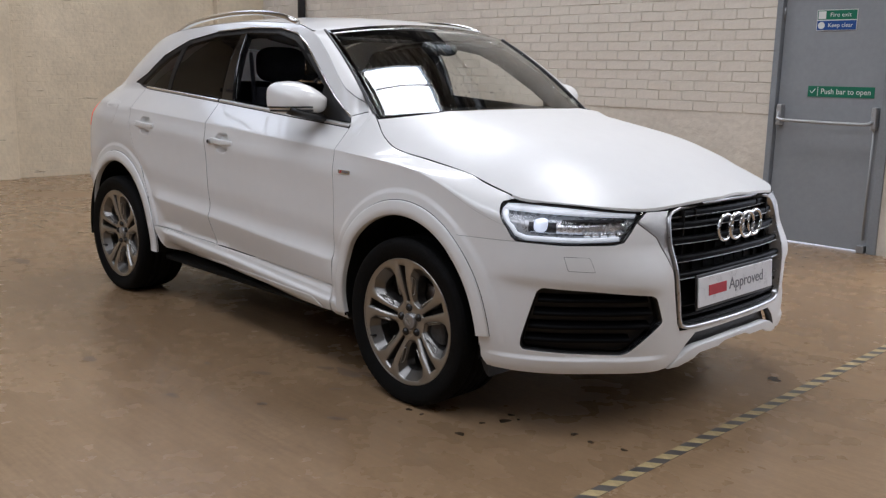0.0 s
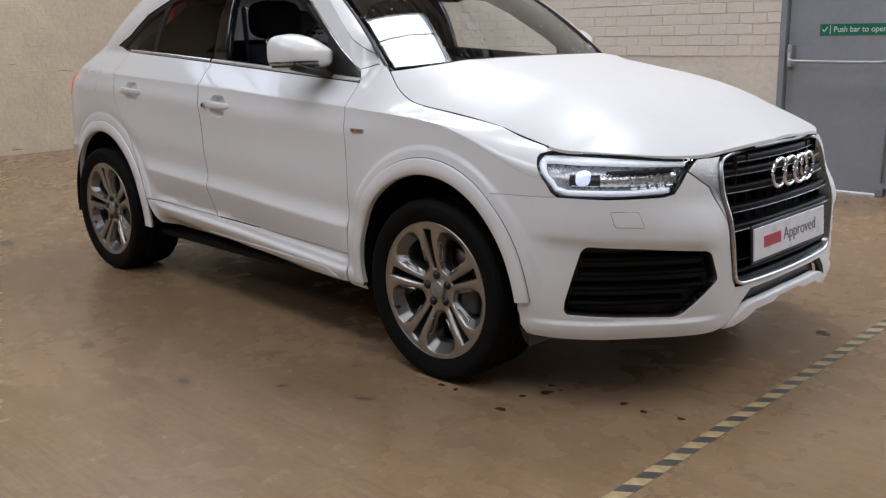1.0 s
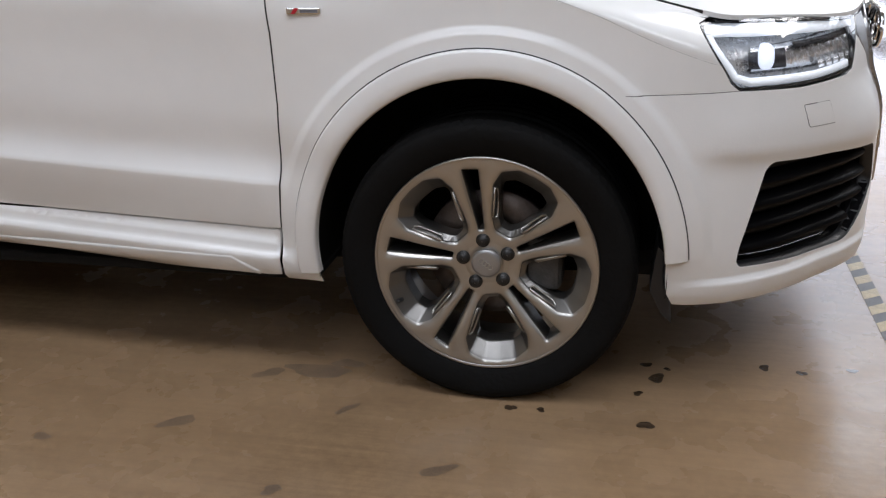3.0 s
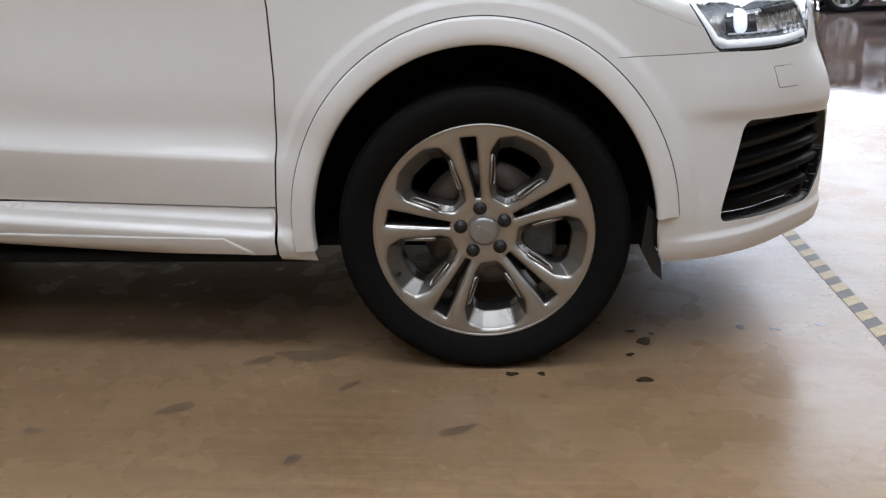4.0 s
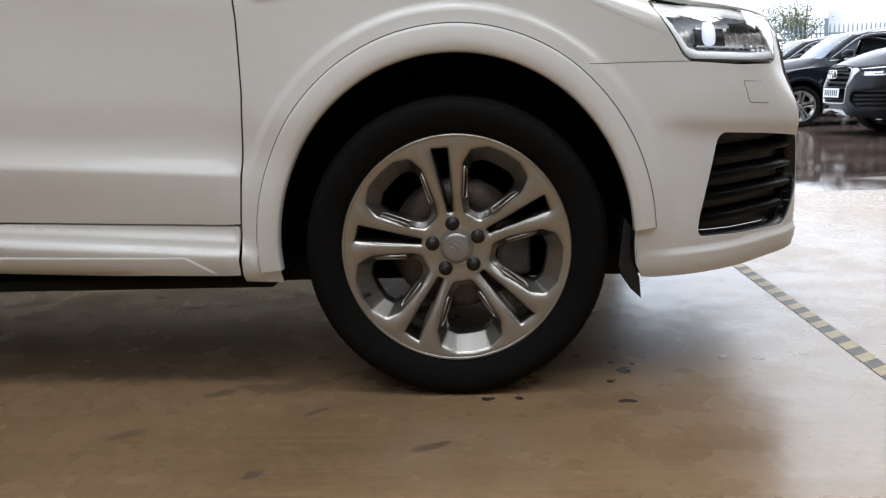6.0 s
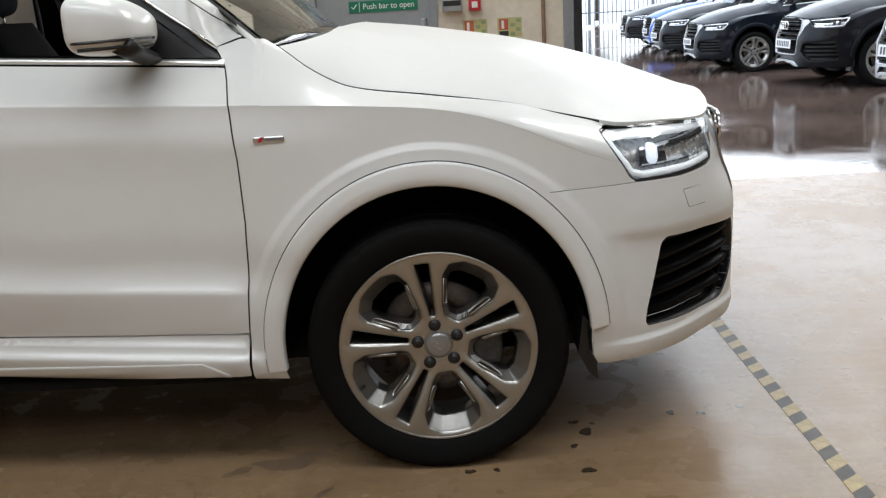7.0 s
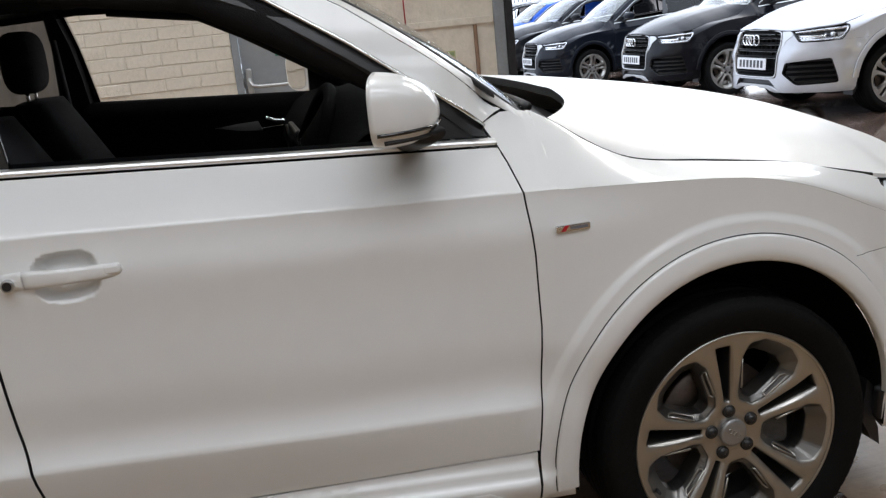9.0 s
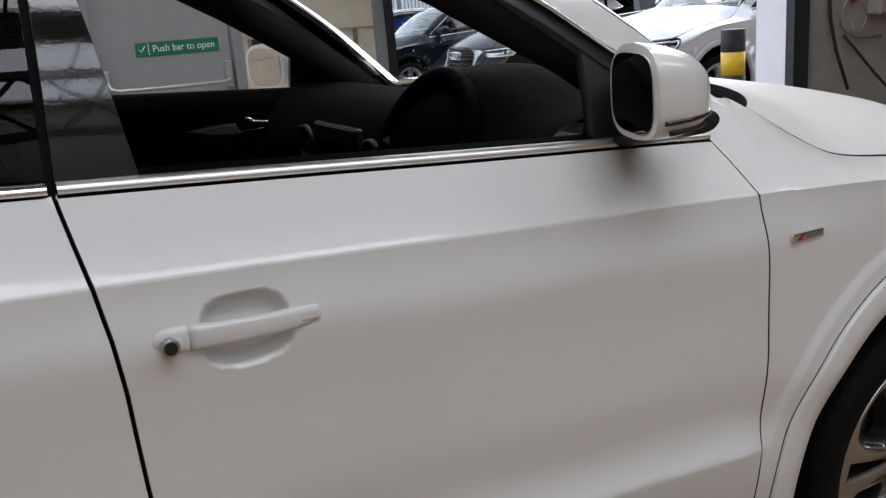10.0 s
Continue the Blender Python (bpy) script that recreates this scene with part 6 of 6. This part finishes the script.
# drips and stains on the concrete
def stain(x, y, r, wet, seed, stretch=1.0, turn=0.0):
    rnd = random.Random(seed)
    n = 18
    ph = [rnd.uniform(0, 6.28) for _ in range(3)]
    ring = []
    for k in range(n):
        w = 2 * math.pi * k / n
        q = r * (1 + 0.22 * math.sin(2 * w + ph[0]) + 0.14 * math.sin(3 * w + ph[1]) + 0.08 * math.sin(5 * w + ph[2]))
        a, b = q * math.cos(w) * stretch, q * math.sin(w)
        c, s = math.cos(turn), math.sin(turn)
        ring.append((x + a * c - b * s, y + a * s + b * c))
    me = mesh_of("stain", [(a, b, 0.0006) for a, b in ring], [tuple(range(n))], smooth=False)
    tagged(part("wet_spot" if wet else "floor_stain", me, SPOT if wet else DRY_SPOT), "dark wet drip on the concrete floor" if wet else "old brown stain on the concrete floor", "stain", "stains on the floor")


for k, (x, y, r) in enumerate(((0.404, -0.711, 0.021), (0.378, -0.645, 0.013), (0.360, -0.794, 0.011), (0.380, -0.935, 0.017), (0.065, -0.912, 0.013), (0.137, -0.909, 0.010),
                               (0.67, -0.613, 0.014), (0.758, -0.627, 0.012), (0.883, -0.594, 0.012), (0.873, 0.586, 0.03), (-0.63, 0.171, 0.02), (-0.946, -0.037, 0.015), (0.43, -0.66, 0.008))):
    stain(x, y, r, True, k)
for k, (x, y, r, s, a) in enumerate(((-0.699, -1.106, 0.022, 1.9, 0.8), (-0.983, -1.22, 0.016, 1.2, 0), (-0.45, -0.815, 0.03, 3.2, 0.1), (-0.574, -0.848, 0.020, 2.0, 0.4), (-0.385, -0.766, 0.022, 1.8, 0.2),
                                     (-0.319, -0.983, 0.012, 2.5, 0.9), (-0.376, -1.317, 0.014, 1.7, 0.5), (-0.70, -1.54, 0.02, 1.6, 0.3), (-1.39, -1.594, 0.025, 1.8, 0.2), (-3.8, -1.046, 0.05, 2.0, 0), (-0.05, -1.19, 0.016, 2.6, 0.7))):
    stain(x, y, r, False, 40 + k, s, a)

# grey fire door
door = thing("door_1", "grey steel fire door, closed, with a push bar", "door", (-0.5, WY, 0), kind="structure")
part("door_leaf", box((-0.915, WY + 0.03, 0.012), (-0.075, WY + 0.08, 2.03), 0.003), DOOR_GREY, door)
for lo, hi in (((-0.97, WY - 0.02, 0), (-0.92, WY + 0.12, 2.09)), ((-0.07, WY - 0.02, 0), (0.0, WY + 0.12, 2.09)), ((-0.92, WY - 0.02, 2.035), (-0.07, WY + 0.12, 2.09))):
    part("door_frame", box(lo, hi, 0.004), FRAME_GREY, door)
pb = part("push_bar", tube([(-0.875, WY - 0.005, 1.085), (-0.872, WY - 0.04, 1.045), (-0.86, WY - 0.075, 1.015), (-0.82, WY - 0.085, 1.005), (-0.45, WY - 0.085, 1.0), (-0.17, WY - 0.085, 1.0), (-0.135, WY - 0.075, 1.005), (-0.12, WY - 0.03, 1.02)], 0.013, 12), BAR_GREY, door, "grey push bar")
for x in (-0.875, -0.115):
    part("bar_bracket", box((x - 0.02, WY - 0.035, 0.96), (x + 0.02, WY + 0.032, 1.13), 0.008, 3), BAR_GREY, pb)
part("latch_rod", cyl((-0.115, WY + 0.0, 0.1), (-0.115, WY + 0.0, 1.0), 0.008, n=10), BAR_GREY, pb)
part("floor_keep", box((-0.145, WY - 0.03, 0.0), (-0.085, WY + 0.03, 0.06), 0.006), GALV, door)
for z in (0.25, 1.0, 1.8):
    part("hinge", cyl((-0.918, WY + 0.022, z), (-0.918, WY + 0.022, z + 0.1), 0.009, n=10), GALV, door)


def wall_m(x, z, y): return pose(x, y, z, 90, 0, 0)


def flat_sign(name, label, x0, x1, z0, z1, y, mat, category="sign"):
    return tagged(part(name, box((x0, y - 0.003, z0), (x1, y, z1), 0.001), mat), label, category)


def tick(parent, x, z, y, s, mat):
    me = tube([(x - s, y, z), (x - s * 0.3, y, z - s * 0.8), (x + s, y, z + s * 0.9)], s * 0.18, 6)
    part("tick", me, mat, parent)


sg = flat_sign("push_sign", "green sign with white words on the grey door", -0.672, -0.148, 1.198, 1.282, WY + 0.028, GREEN)
part("sign_rule", box((-0.594, WY + 0.0235, 1.204), (-0.590, WY + 0.0245, 1.276), 0), SIGN_WHITE, sg)
tick(sg, -0.632, 1.242, WY + 0.024, 0.020, SIGN_WHITE)
lettering("sign_words", "Push bar to open", 0.060, wall_m(-0.371, 1.240, WY + 0.0245), SIGN_WHITE, sg, 0.0006, 0.94)
sg = flat_sign("exit_sign", "small green and blue sign on the grey door", -0.652, -0.335, 1.712, 1.872, WY + 0.028, SIGN_WHITE)
part("green_field", box((-0.647, WY + 0.0235, 1.796), (-0.340, WY + 0.0245, 1.867), 0), GREEN, sg)
part("blue_field", box((-0.647, WY + 0.0235, 1.717), (-0.340, WY + 0.0245, 1.788), 0), BLUE, sg)
part("symbol", box((-0.640, WY + 0.0225, 1.802), (-0.580, WY + 0.0232, 1.861), 0.0), SIGN_WHITE, sg)
part("symbol", cyl((-0.612, WY + 0.0225, 1.752), (-0.612, WY + 0.0234, 1.752), 0.027, n=24), SIGN_WHITE, sg)
lettering("sign_words", "Fire exit", 0.045, wall_m(-0.465, 1.831, WY + 0.0232), SIGN_WHITE, sg, 0.0006, 1.1)
lettering("sign_words", "Keep clear", 0.045, wall_m(-0.462, 1.752, WY + 0.0232), SIGN_WHITE, sg, 0.0006, 1.0)
# notices, call point and switch
for x0 in (0.185, 0.447):
    n = flat_sign("fire_notice", "faded fire action notice on the cream wall", x0, x0 + 0.185, 0.955, 1.100, WY, PAPER, "notice")
    part("red_panel", box((x0 + 0.012, WY - 0.0045, 1.010), (x0 + 0.082, WY - 0.0032, 1.092), 0), NOTICE_RED, n)
    part("dark_panel", box((x0 + 0.012, WY - 0.0045, 0.965), (x0 + 0.082, WY - 0.0032, 1.002), 0), STEEL_DARK, n)
    part("pale_mark", box((x0 + 0.030, WY - 0.0055, 1.020), (x0 + 0.050, WY - 0.0046, 1.080), 0), SIGN_WHITE, n)
    for k in range(4):
        for j in range(2):
            part("notice_square", box((x0 + 0.098 + j * 0.042, WY - 0.0045, 0.965 + k * 0.033), (x0 + 0.132 + j * 0.042, WY - 0.0032, 0.990 + k * 0.033), 0), (NOTICE_GREEN, NOTICE_YELLOW)[(k + j) % 2], n)
cp = tagged(part("call_point", box((0.235, WY - 0.05, 1.165), (0.325, WY, 1.262), 0.006), RED), "red fire alarm call point on the wall", "call point")
part("press_panel", box((0.258, WY - 0.053, 1.185), (0.302, WY - 0.049, 1.232), 0.002), SIGN_WHITE, cp)
tagged(part("alarm_cable", tube([(0.28, WY - 0.012, 1.262), (0.279, WY - 0.012, 1.6), (0.27, WY - 0.012, 2.2), (0.27, WY - 0.012, 3.2)], 0.005, 8), RED), "red fire alarm cable", "cable")
sb = tagged(part("switch_box", box((0.035, WY - 0.06, 1.165), (0.185, WY, 1.255), 0.006), GALV), "grey switch box on the wall", "switch box")
part("box_lid", box((0.045, WY - 0.066, 1.21), (0.175, WY - 0.059, 1.248), 0.003), BLACK, sb)
tagged(part("drain_pipe", cyl((0.795, WY - 0.016, 0.0), (0.795, WY - 0.016, 1.27), 0.015, n=14), RUST), "thin rusty brown pipe on the wall", "pipe")
slab("trim", (0.0, WY - 0.014, 1.275), (0.94, WY, 1.325), PLASTER, "painted batten on the wall", "batten", 0.003)
slab("shutter_guide", (0.945, WY - 0.03, 0.0), (1.025, WY + 0.05, 3.25), FRAME_GREY, "painted steel shutter guide", "shutter guide", 0.004)
slab("shutter_guide_1", (1.027, WY - 0.05, 0.0), (1.085, WY + 0.16, 3.25), STEEL_DARK, "dark steel shutter channel", "shutter guide", 0.004)
slab("shutter_guide_2", (4.935, WY - 0.10, 0.0), (5.125, WY - 0.002, 3.25), STEEL_DARK, "dark steel shutter channel", "shutter guide", 0.004)
slab("shutter_guide_3", (5.128, WY - 0.09, 0.0), (5.17, WY - 0.002, 3.25), GALV, "galvanised shutter channel", "shutter guide", 0.004)
tagged(part("shutter_drum", cyl((0.95, WY - 0.25, 3.35), (5.3, WY - 0.25, 3.35), 0.2, n=32), GALV), "rolled steel shutter above the opening", "shutter")
# cables and boxes beyond the shutter
cb = tagged(part("control_box", box((5.98, WY - 0.16, 1.0), (6.5, WY, 1.75), 0.02), DIM_WALL), "stone grey control box on the wall", "control box")
part("box_door", box((6.01, WY - 0.166, 1.03), (6.47, WY - 0.159, 1.72), 0.01), DIM_WALL, cb)
tagged(part("red_button", ball((5.78, WY - 0.03, 1.18), (0.05, 0.03, 0.05), 16, 10, 0.8), RED), "red button on the wall", "button")
loop = [(5.78 - 0.17 * math.sin(w) * (1 - 0.2 * math.cos(w)), WY - 0.03, 1.02 + 0.17 * math.cos(w)) for w in np.linspace(0.3, 5.7, 24)]
tagged(part("cable", tube(loop, 0.008, 8), GALV), "looped grey cable on the wall", "cable")
tagged(part("cable", tube([(5.42, WY - 0.04, 1.45), (5.45, WY - 0.05, 1.0), (5.52, WY - 0.07, 0.7), (5.63, WY - 0.12, 0.35)], 0.017, 8), CABLE), "black hose hanging on the wall", "hose")
tagged(part("cable", tube([(5.66, WY - 0.03, 0.84), (5.78, WY - 0.05, 0.72), (5.95, WY - 0.12, 0.5), (6.1, WY - 0.3, 0.22)], 0.014, 8), CABLE), "black hose leaning by the wall", "hose")
tagged(part("conduit", tube([(5.78, WY - 0.02, 0.95), (5.80, WY - 0.02, 0.82), (5.90, WY - 0.02, 0.80), (6.2, WY - 0.02, 0.80)], 0.010, 8), GALV), "grey conduit along the wall", "conduit")
tagged(part("pipe", cyl((-7.5, WY - 0.06, 0), (-7.5, WY - 0.06, 5.3), 0.05, n=16), STEEL_DARK), "dark pipe down the wall", "pipe")

# bollard in the yard
BX, BY = 5.20, 4.92
bo = thing("bollard", "black and yellow banded steel bollard in the yard", "bollard", (BX, BY, 0))
for k, (z0, z1) in enumerate(((0.02, 0.26), (0.26, 0.495), (0.495, 0.725), (0.725, 0.945))):
    part("band", cyl((BX, BY, z0 - 0.12 * (k == 0)), (BX, BY, z1), 0.119 + 0.001 * (k % 2), n=36, bevel=0.004 if k == 3 else 0), (YELLOW, STEEL_DARK)[(k + 0) % 2], bo)

# ---- the yard ----
def fleet_paint(name, c, metal=0.0):
    m = pbr(name, c, 0.18, metal, coat=0.1, var=0.05, scale=3, bump=0.05, bscale=150)
    m.node_tree.nodes["Principled BSDF"].inputs["Specular IOR Level"].default_value = 0.16
    return m


def park(label, paint, at, scale, rings, group="cars parked in the yard", dark=False, src=None):
    c, g = build_car(label, paint, None, False, rings, dark)
    pl_, m_, w_, h_ = number_plate(c, -0.262, 0.262, 0.489, 0.602, 0.957, -4)
    for k in range(7):
        b_ = box((-0.215 + k * 0.064, -0.036, 0.002), (-0.175 + k * 0.064, 0.036, 0.0032), 0)
        b_.transform(m_)
        part("plate_bar", b_, INK, pl_)
    c.matrix_basis = pose(*at) @ Matrix.Diagonal((*scale, 1))
    c["group"] = group
    return c


def nose(x, y, sx): return (x + 0.957 * sx, y, -0.106, 0, 0, 180)


park("pale silver large off-road car with raindrops", fleet_paint("silver_white_paint", (0.62, 0.63, 0.66), 0.2), nose(4.66, 6.62, 1.15), (1.15, 1.085, 1.09), True)
park("black off-road car with a ringed grille", fleet_paint("black_blue_paint", (0.006, 0.0065, 0.009)), nose(4.62, 9.66, 1.055), (1.055, 1.04, 1.03), True)
park("dark grey small hatchback", fleet_paint("dark_grey_paint", (0.007, 0.009, 0.014)), nose(4.10, 12.75, 0.92), (0.92, 0.92, 0.92), False)
park("dark grey estate car", fleet_paint("graphite_paint", (0.009, 0.010, 0.012)), nose(4.20, 15.8, 1.0), (1.0, 0.98, 0.93), False)
park("bright blue hatchback parked in the yard", fleet_paint("blue_paint", (0.02, 0.10, 0.50)), nose(4.6, 18.6, 0.97), (0.97, 0.96, 0.92), True)
park("dark car at the end of the row", fleet_paint("black_paint", (0.02, 0.02, 0.022)), nose(4.6, 21.5, 1.0), (1.0, 0.97, 0.93), False)

# palisade fence behind the yard
fence = thing("fence", "grey steel palisade fence behind the yard", "fence", (14, 40, 0))
pale_m = mesh_of("pale", [(-0.03, 0, 0), (0.03, 0, 0), (0.03, 0, 2.75), (0.012, 0, 2.9), (-0.012, 0, 2.9), (-0.03, 0, 2.75), (0, 0.02, 0), (0, 0.02, 2.75)], [(0, 1, 2, 3, 4, 5), (0, 6, 7, 5), (1, 6, 7, 2)], smooth=False)
for k in range(200):
    part("pale", pale_m, FENCE, fence, at=pose(-22 + k * 0.2, 0, 0))
for z in (0.5, 2.45):
    part("rail", box((-8, 40.03, z), (34, 40.08, z + 0.06), 0), FENCE, fence)
for k in range(15):
    part("post", box((-8 + k * 2.9, 40.05, 0), (-7.86 + k * 2.9, 40.17, 3.15), 0), FENCE, fence)


def tree(at, h, seed):
    rnd = random.Random(seed)
    t = thing("tree", "green leafy tree behind the fence", "tree", at, "trees behind the fence")
    x, y, z = at
    limbs = [(Vector((x, y, z)), Vector((x + 0.1, y, z + h * 0.5)), 0.16, 0.1)]
    for k in range(9):
        a, el = rnd.uniform(0, 6.28), rnd.uniform(0.3, 1.1)
        p = Vector((x + 0.08, y, z + h * rnd.uniform(0.28, 0.5)))
        limbs.append((p, p + Vector((math.cos(a) * math.cos(el), math.sin(a) * math.cos(el), math.sin(el))) * h * rnd.uniform(0.25, 0.45), 0.06, 0.02))
    bm = bmesh.new()
    for p, q, r0, r1 in limbs:
        me = cyl(p, q, r0, r1, 8)
        bm.from_mesh(me)
    part("trunk", bm_mesh("trunk", bm, True), BARK, t)
    vs, fs = [], []
    for p, q, _, _ in limbs[1:]:
        for k in range(520):
            c = p.lerp(q, rnd.uniform(0.35, 1.1)) + Vector((rnd.gauss(0, 1), rnd.gauss(0, 1), rnd.gauss(0, 0.8))) * h * 0.075
            u = Vector((rnd.gauss(0, 1), rnd.gauss(0, 1), rnd.gauss(0, 1))).normalized()
            w = u.orthogonal().normalized()
            s = rnd.uniform(0.04, 0.085)
            i = len(vs)
            vs += [c - u * s, c + w * s * 0.45, c + u * s, c - w * s * 0.45]
            fs.append((i, i + 1, i + 2, i + 3))
    part("crown", mesh_of("crown", vs, fs, smooth=False), LEAF, t)


for k, (x, y, h) in enumerate(((3, 46, 6.5), (8, 47, 4.5), (13, 45, 6.0), (16.0, 45.5, 5.6), (23, 44, 6.5), (29, 43, 5.5), (-3, 47, 6))):
    tree((x, y, 0), h, k)
van = thing("van", "tall white box van parked beyond the fence", "van", (19, 43, 0))
rows = [[(x, 42 + d, z) for x, z in ((16.6, 0.5), (16.55, 1.6), (16.7, 3.7), (16.9, 4.15), (17.4, 4.35), (22.9, 4.35), (23.1, 4.2), (23.1, 0.5))] for d in (0, 0.06, 1.9, 1.96)]
part("body", loft(rows, closed=True, caps=True, smooth=False), WHITE_WALL, van)
for x in (17.6, 22.0):
    part("wheel", cyl((x, 41.98, 0.34), (x, 42.2, 0.34), 0.34, n=24), RUBBER, van)

# ---- brickwork, last ----
def brick_mesh(seed, lx, lz):
    rnd = random.Random(seed)
    j = lambda s: rnd.uniform(-s, s)
    a, b, d = lx / 2 - 0.0022, lz / 2 - 0.0020, 0.0052
    outer = [(-a + j(0.003), -b + j(0.002)), (a + j(0.003), -b + j(0.002)), (a + j(0.003), b + j(0.002)), (-a + j(0.003), b + j(0.002))]
    vs = [(x, 0.0, z) for x, z in outer] + [(x * 0.97, -d + j(0.0012), z * 0.90) for x, z in outer]
    fs = [(4, 5, 6, 7)] + [(i, (i + 1) % 4, 4 + (i + 1) % 4, 4 + i) for i in range(4)]
    return mesh_of("brick", vs, fs, smooth=False)


COURSE, LEN = 0.0865, 0.238
kinds = [brick_mesh(k, LEN, COURSE) for k in range(8)]
rnd = random.Random(5)
wall_n = bpy.data.objects["wall_north"]
rest_v, rest_f = [], []


def add_rest(me, m):
    i = len(rest_v)
    rest_v.extend(m @ v.co for v in me.vertices)
    rest_f.extend(tuple(i + k for k in f.vertices) for f in me.polygons)


for row in range(12, 52):
    z = COURSE * (row + 0.5)
    shift = (row % 2) * LEN / 2
    for k in range(34):
        x = -0.97 - LEN * (k + 0.5) - shift + (LEN / 2 if row % 2 else 0) * 0
        half = row % 2 and k == 0
        me = kinds[rnd.randrange(8)]
        m = pose(x, WY - 0.001 + rnd.uniform(-0.0015, 0.0015), z + rnd.uniform(-0.0015, 0.0015), 0, rnd.uniform(-0.5, 0.5), 0)
        if row < 37 and k < 12:
            part("brick", me, BRICK, wall_n, at=m)
        else:
            add_rest(me, m)
        if half:
            add_rest(me, pose(-0.97 - LEN / 4, WY - 0.001, z) @ Matrix.Diagonal((0.5, 1, 1, 1)))
rw = part("brickwork", mesh_of("brickwork", rest_v, rest_f, smooth=False), BRICK, wall_n)
rw["kind"] = "stuff"
# rough brick of the old west wall
rest_v, rest_f = [], []
wall_w = bpy.data.objects["wall_west"]
for row in range(40):
    for k in range(38):
        y = -4.9 + LEN * (k + 0.5 * (row % 2))
        if -0.55 < y < 0.68 or y > 3.2:
            continue
        add_rest(kinds[rnd.randrange(8)], pose(-8.601, y, COURSE * (row + 0.5), 0, 0, 90) @ Matrix.Diagonal((1, rnd.uniform(0.1, 0.75), 1, 1)))
rw = part("brickwork", mesh_of("brickwork", rest_v, rest_f, smooth=False), OLD_WALL, wall_w)
rw["kind"] = "stuff"
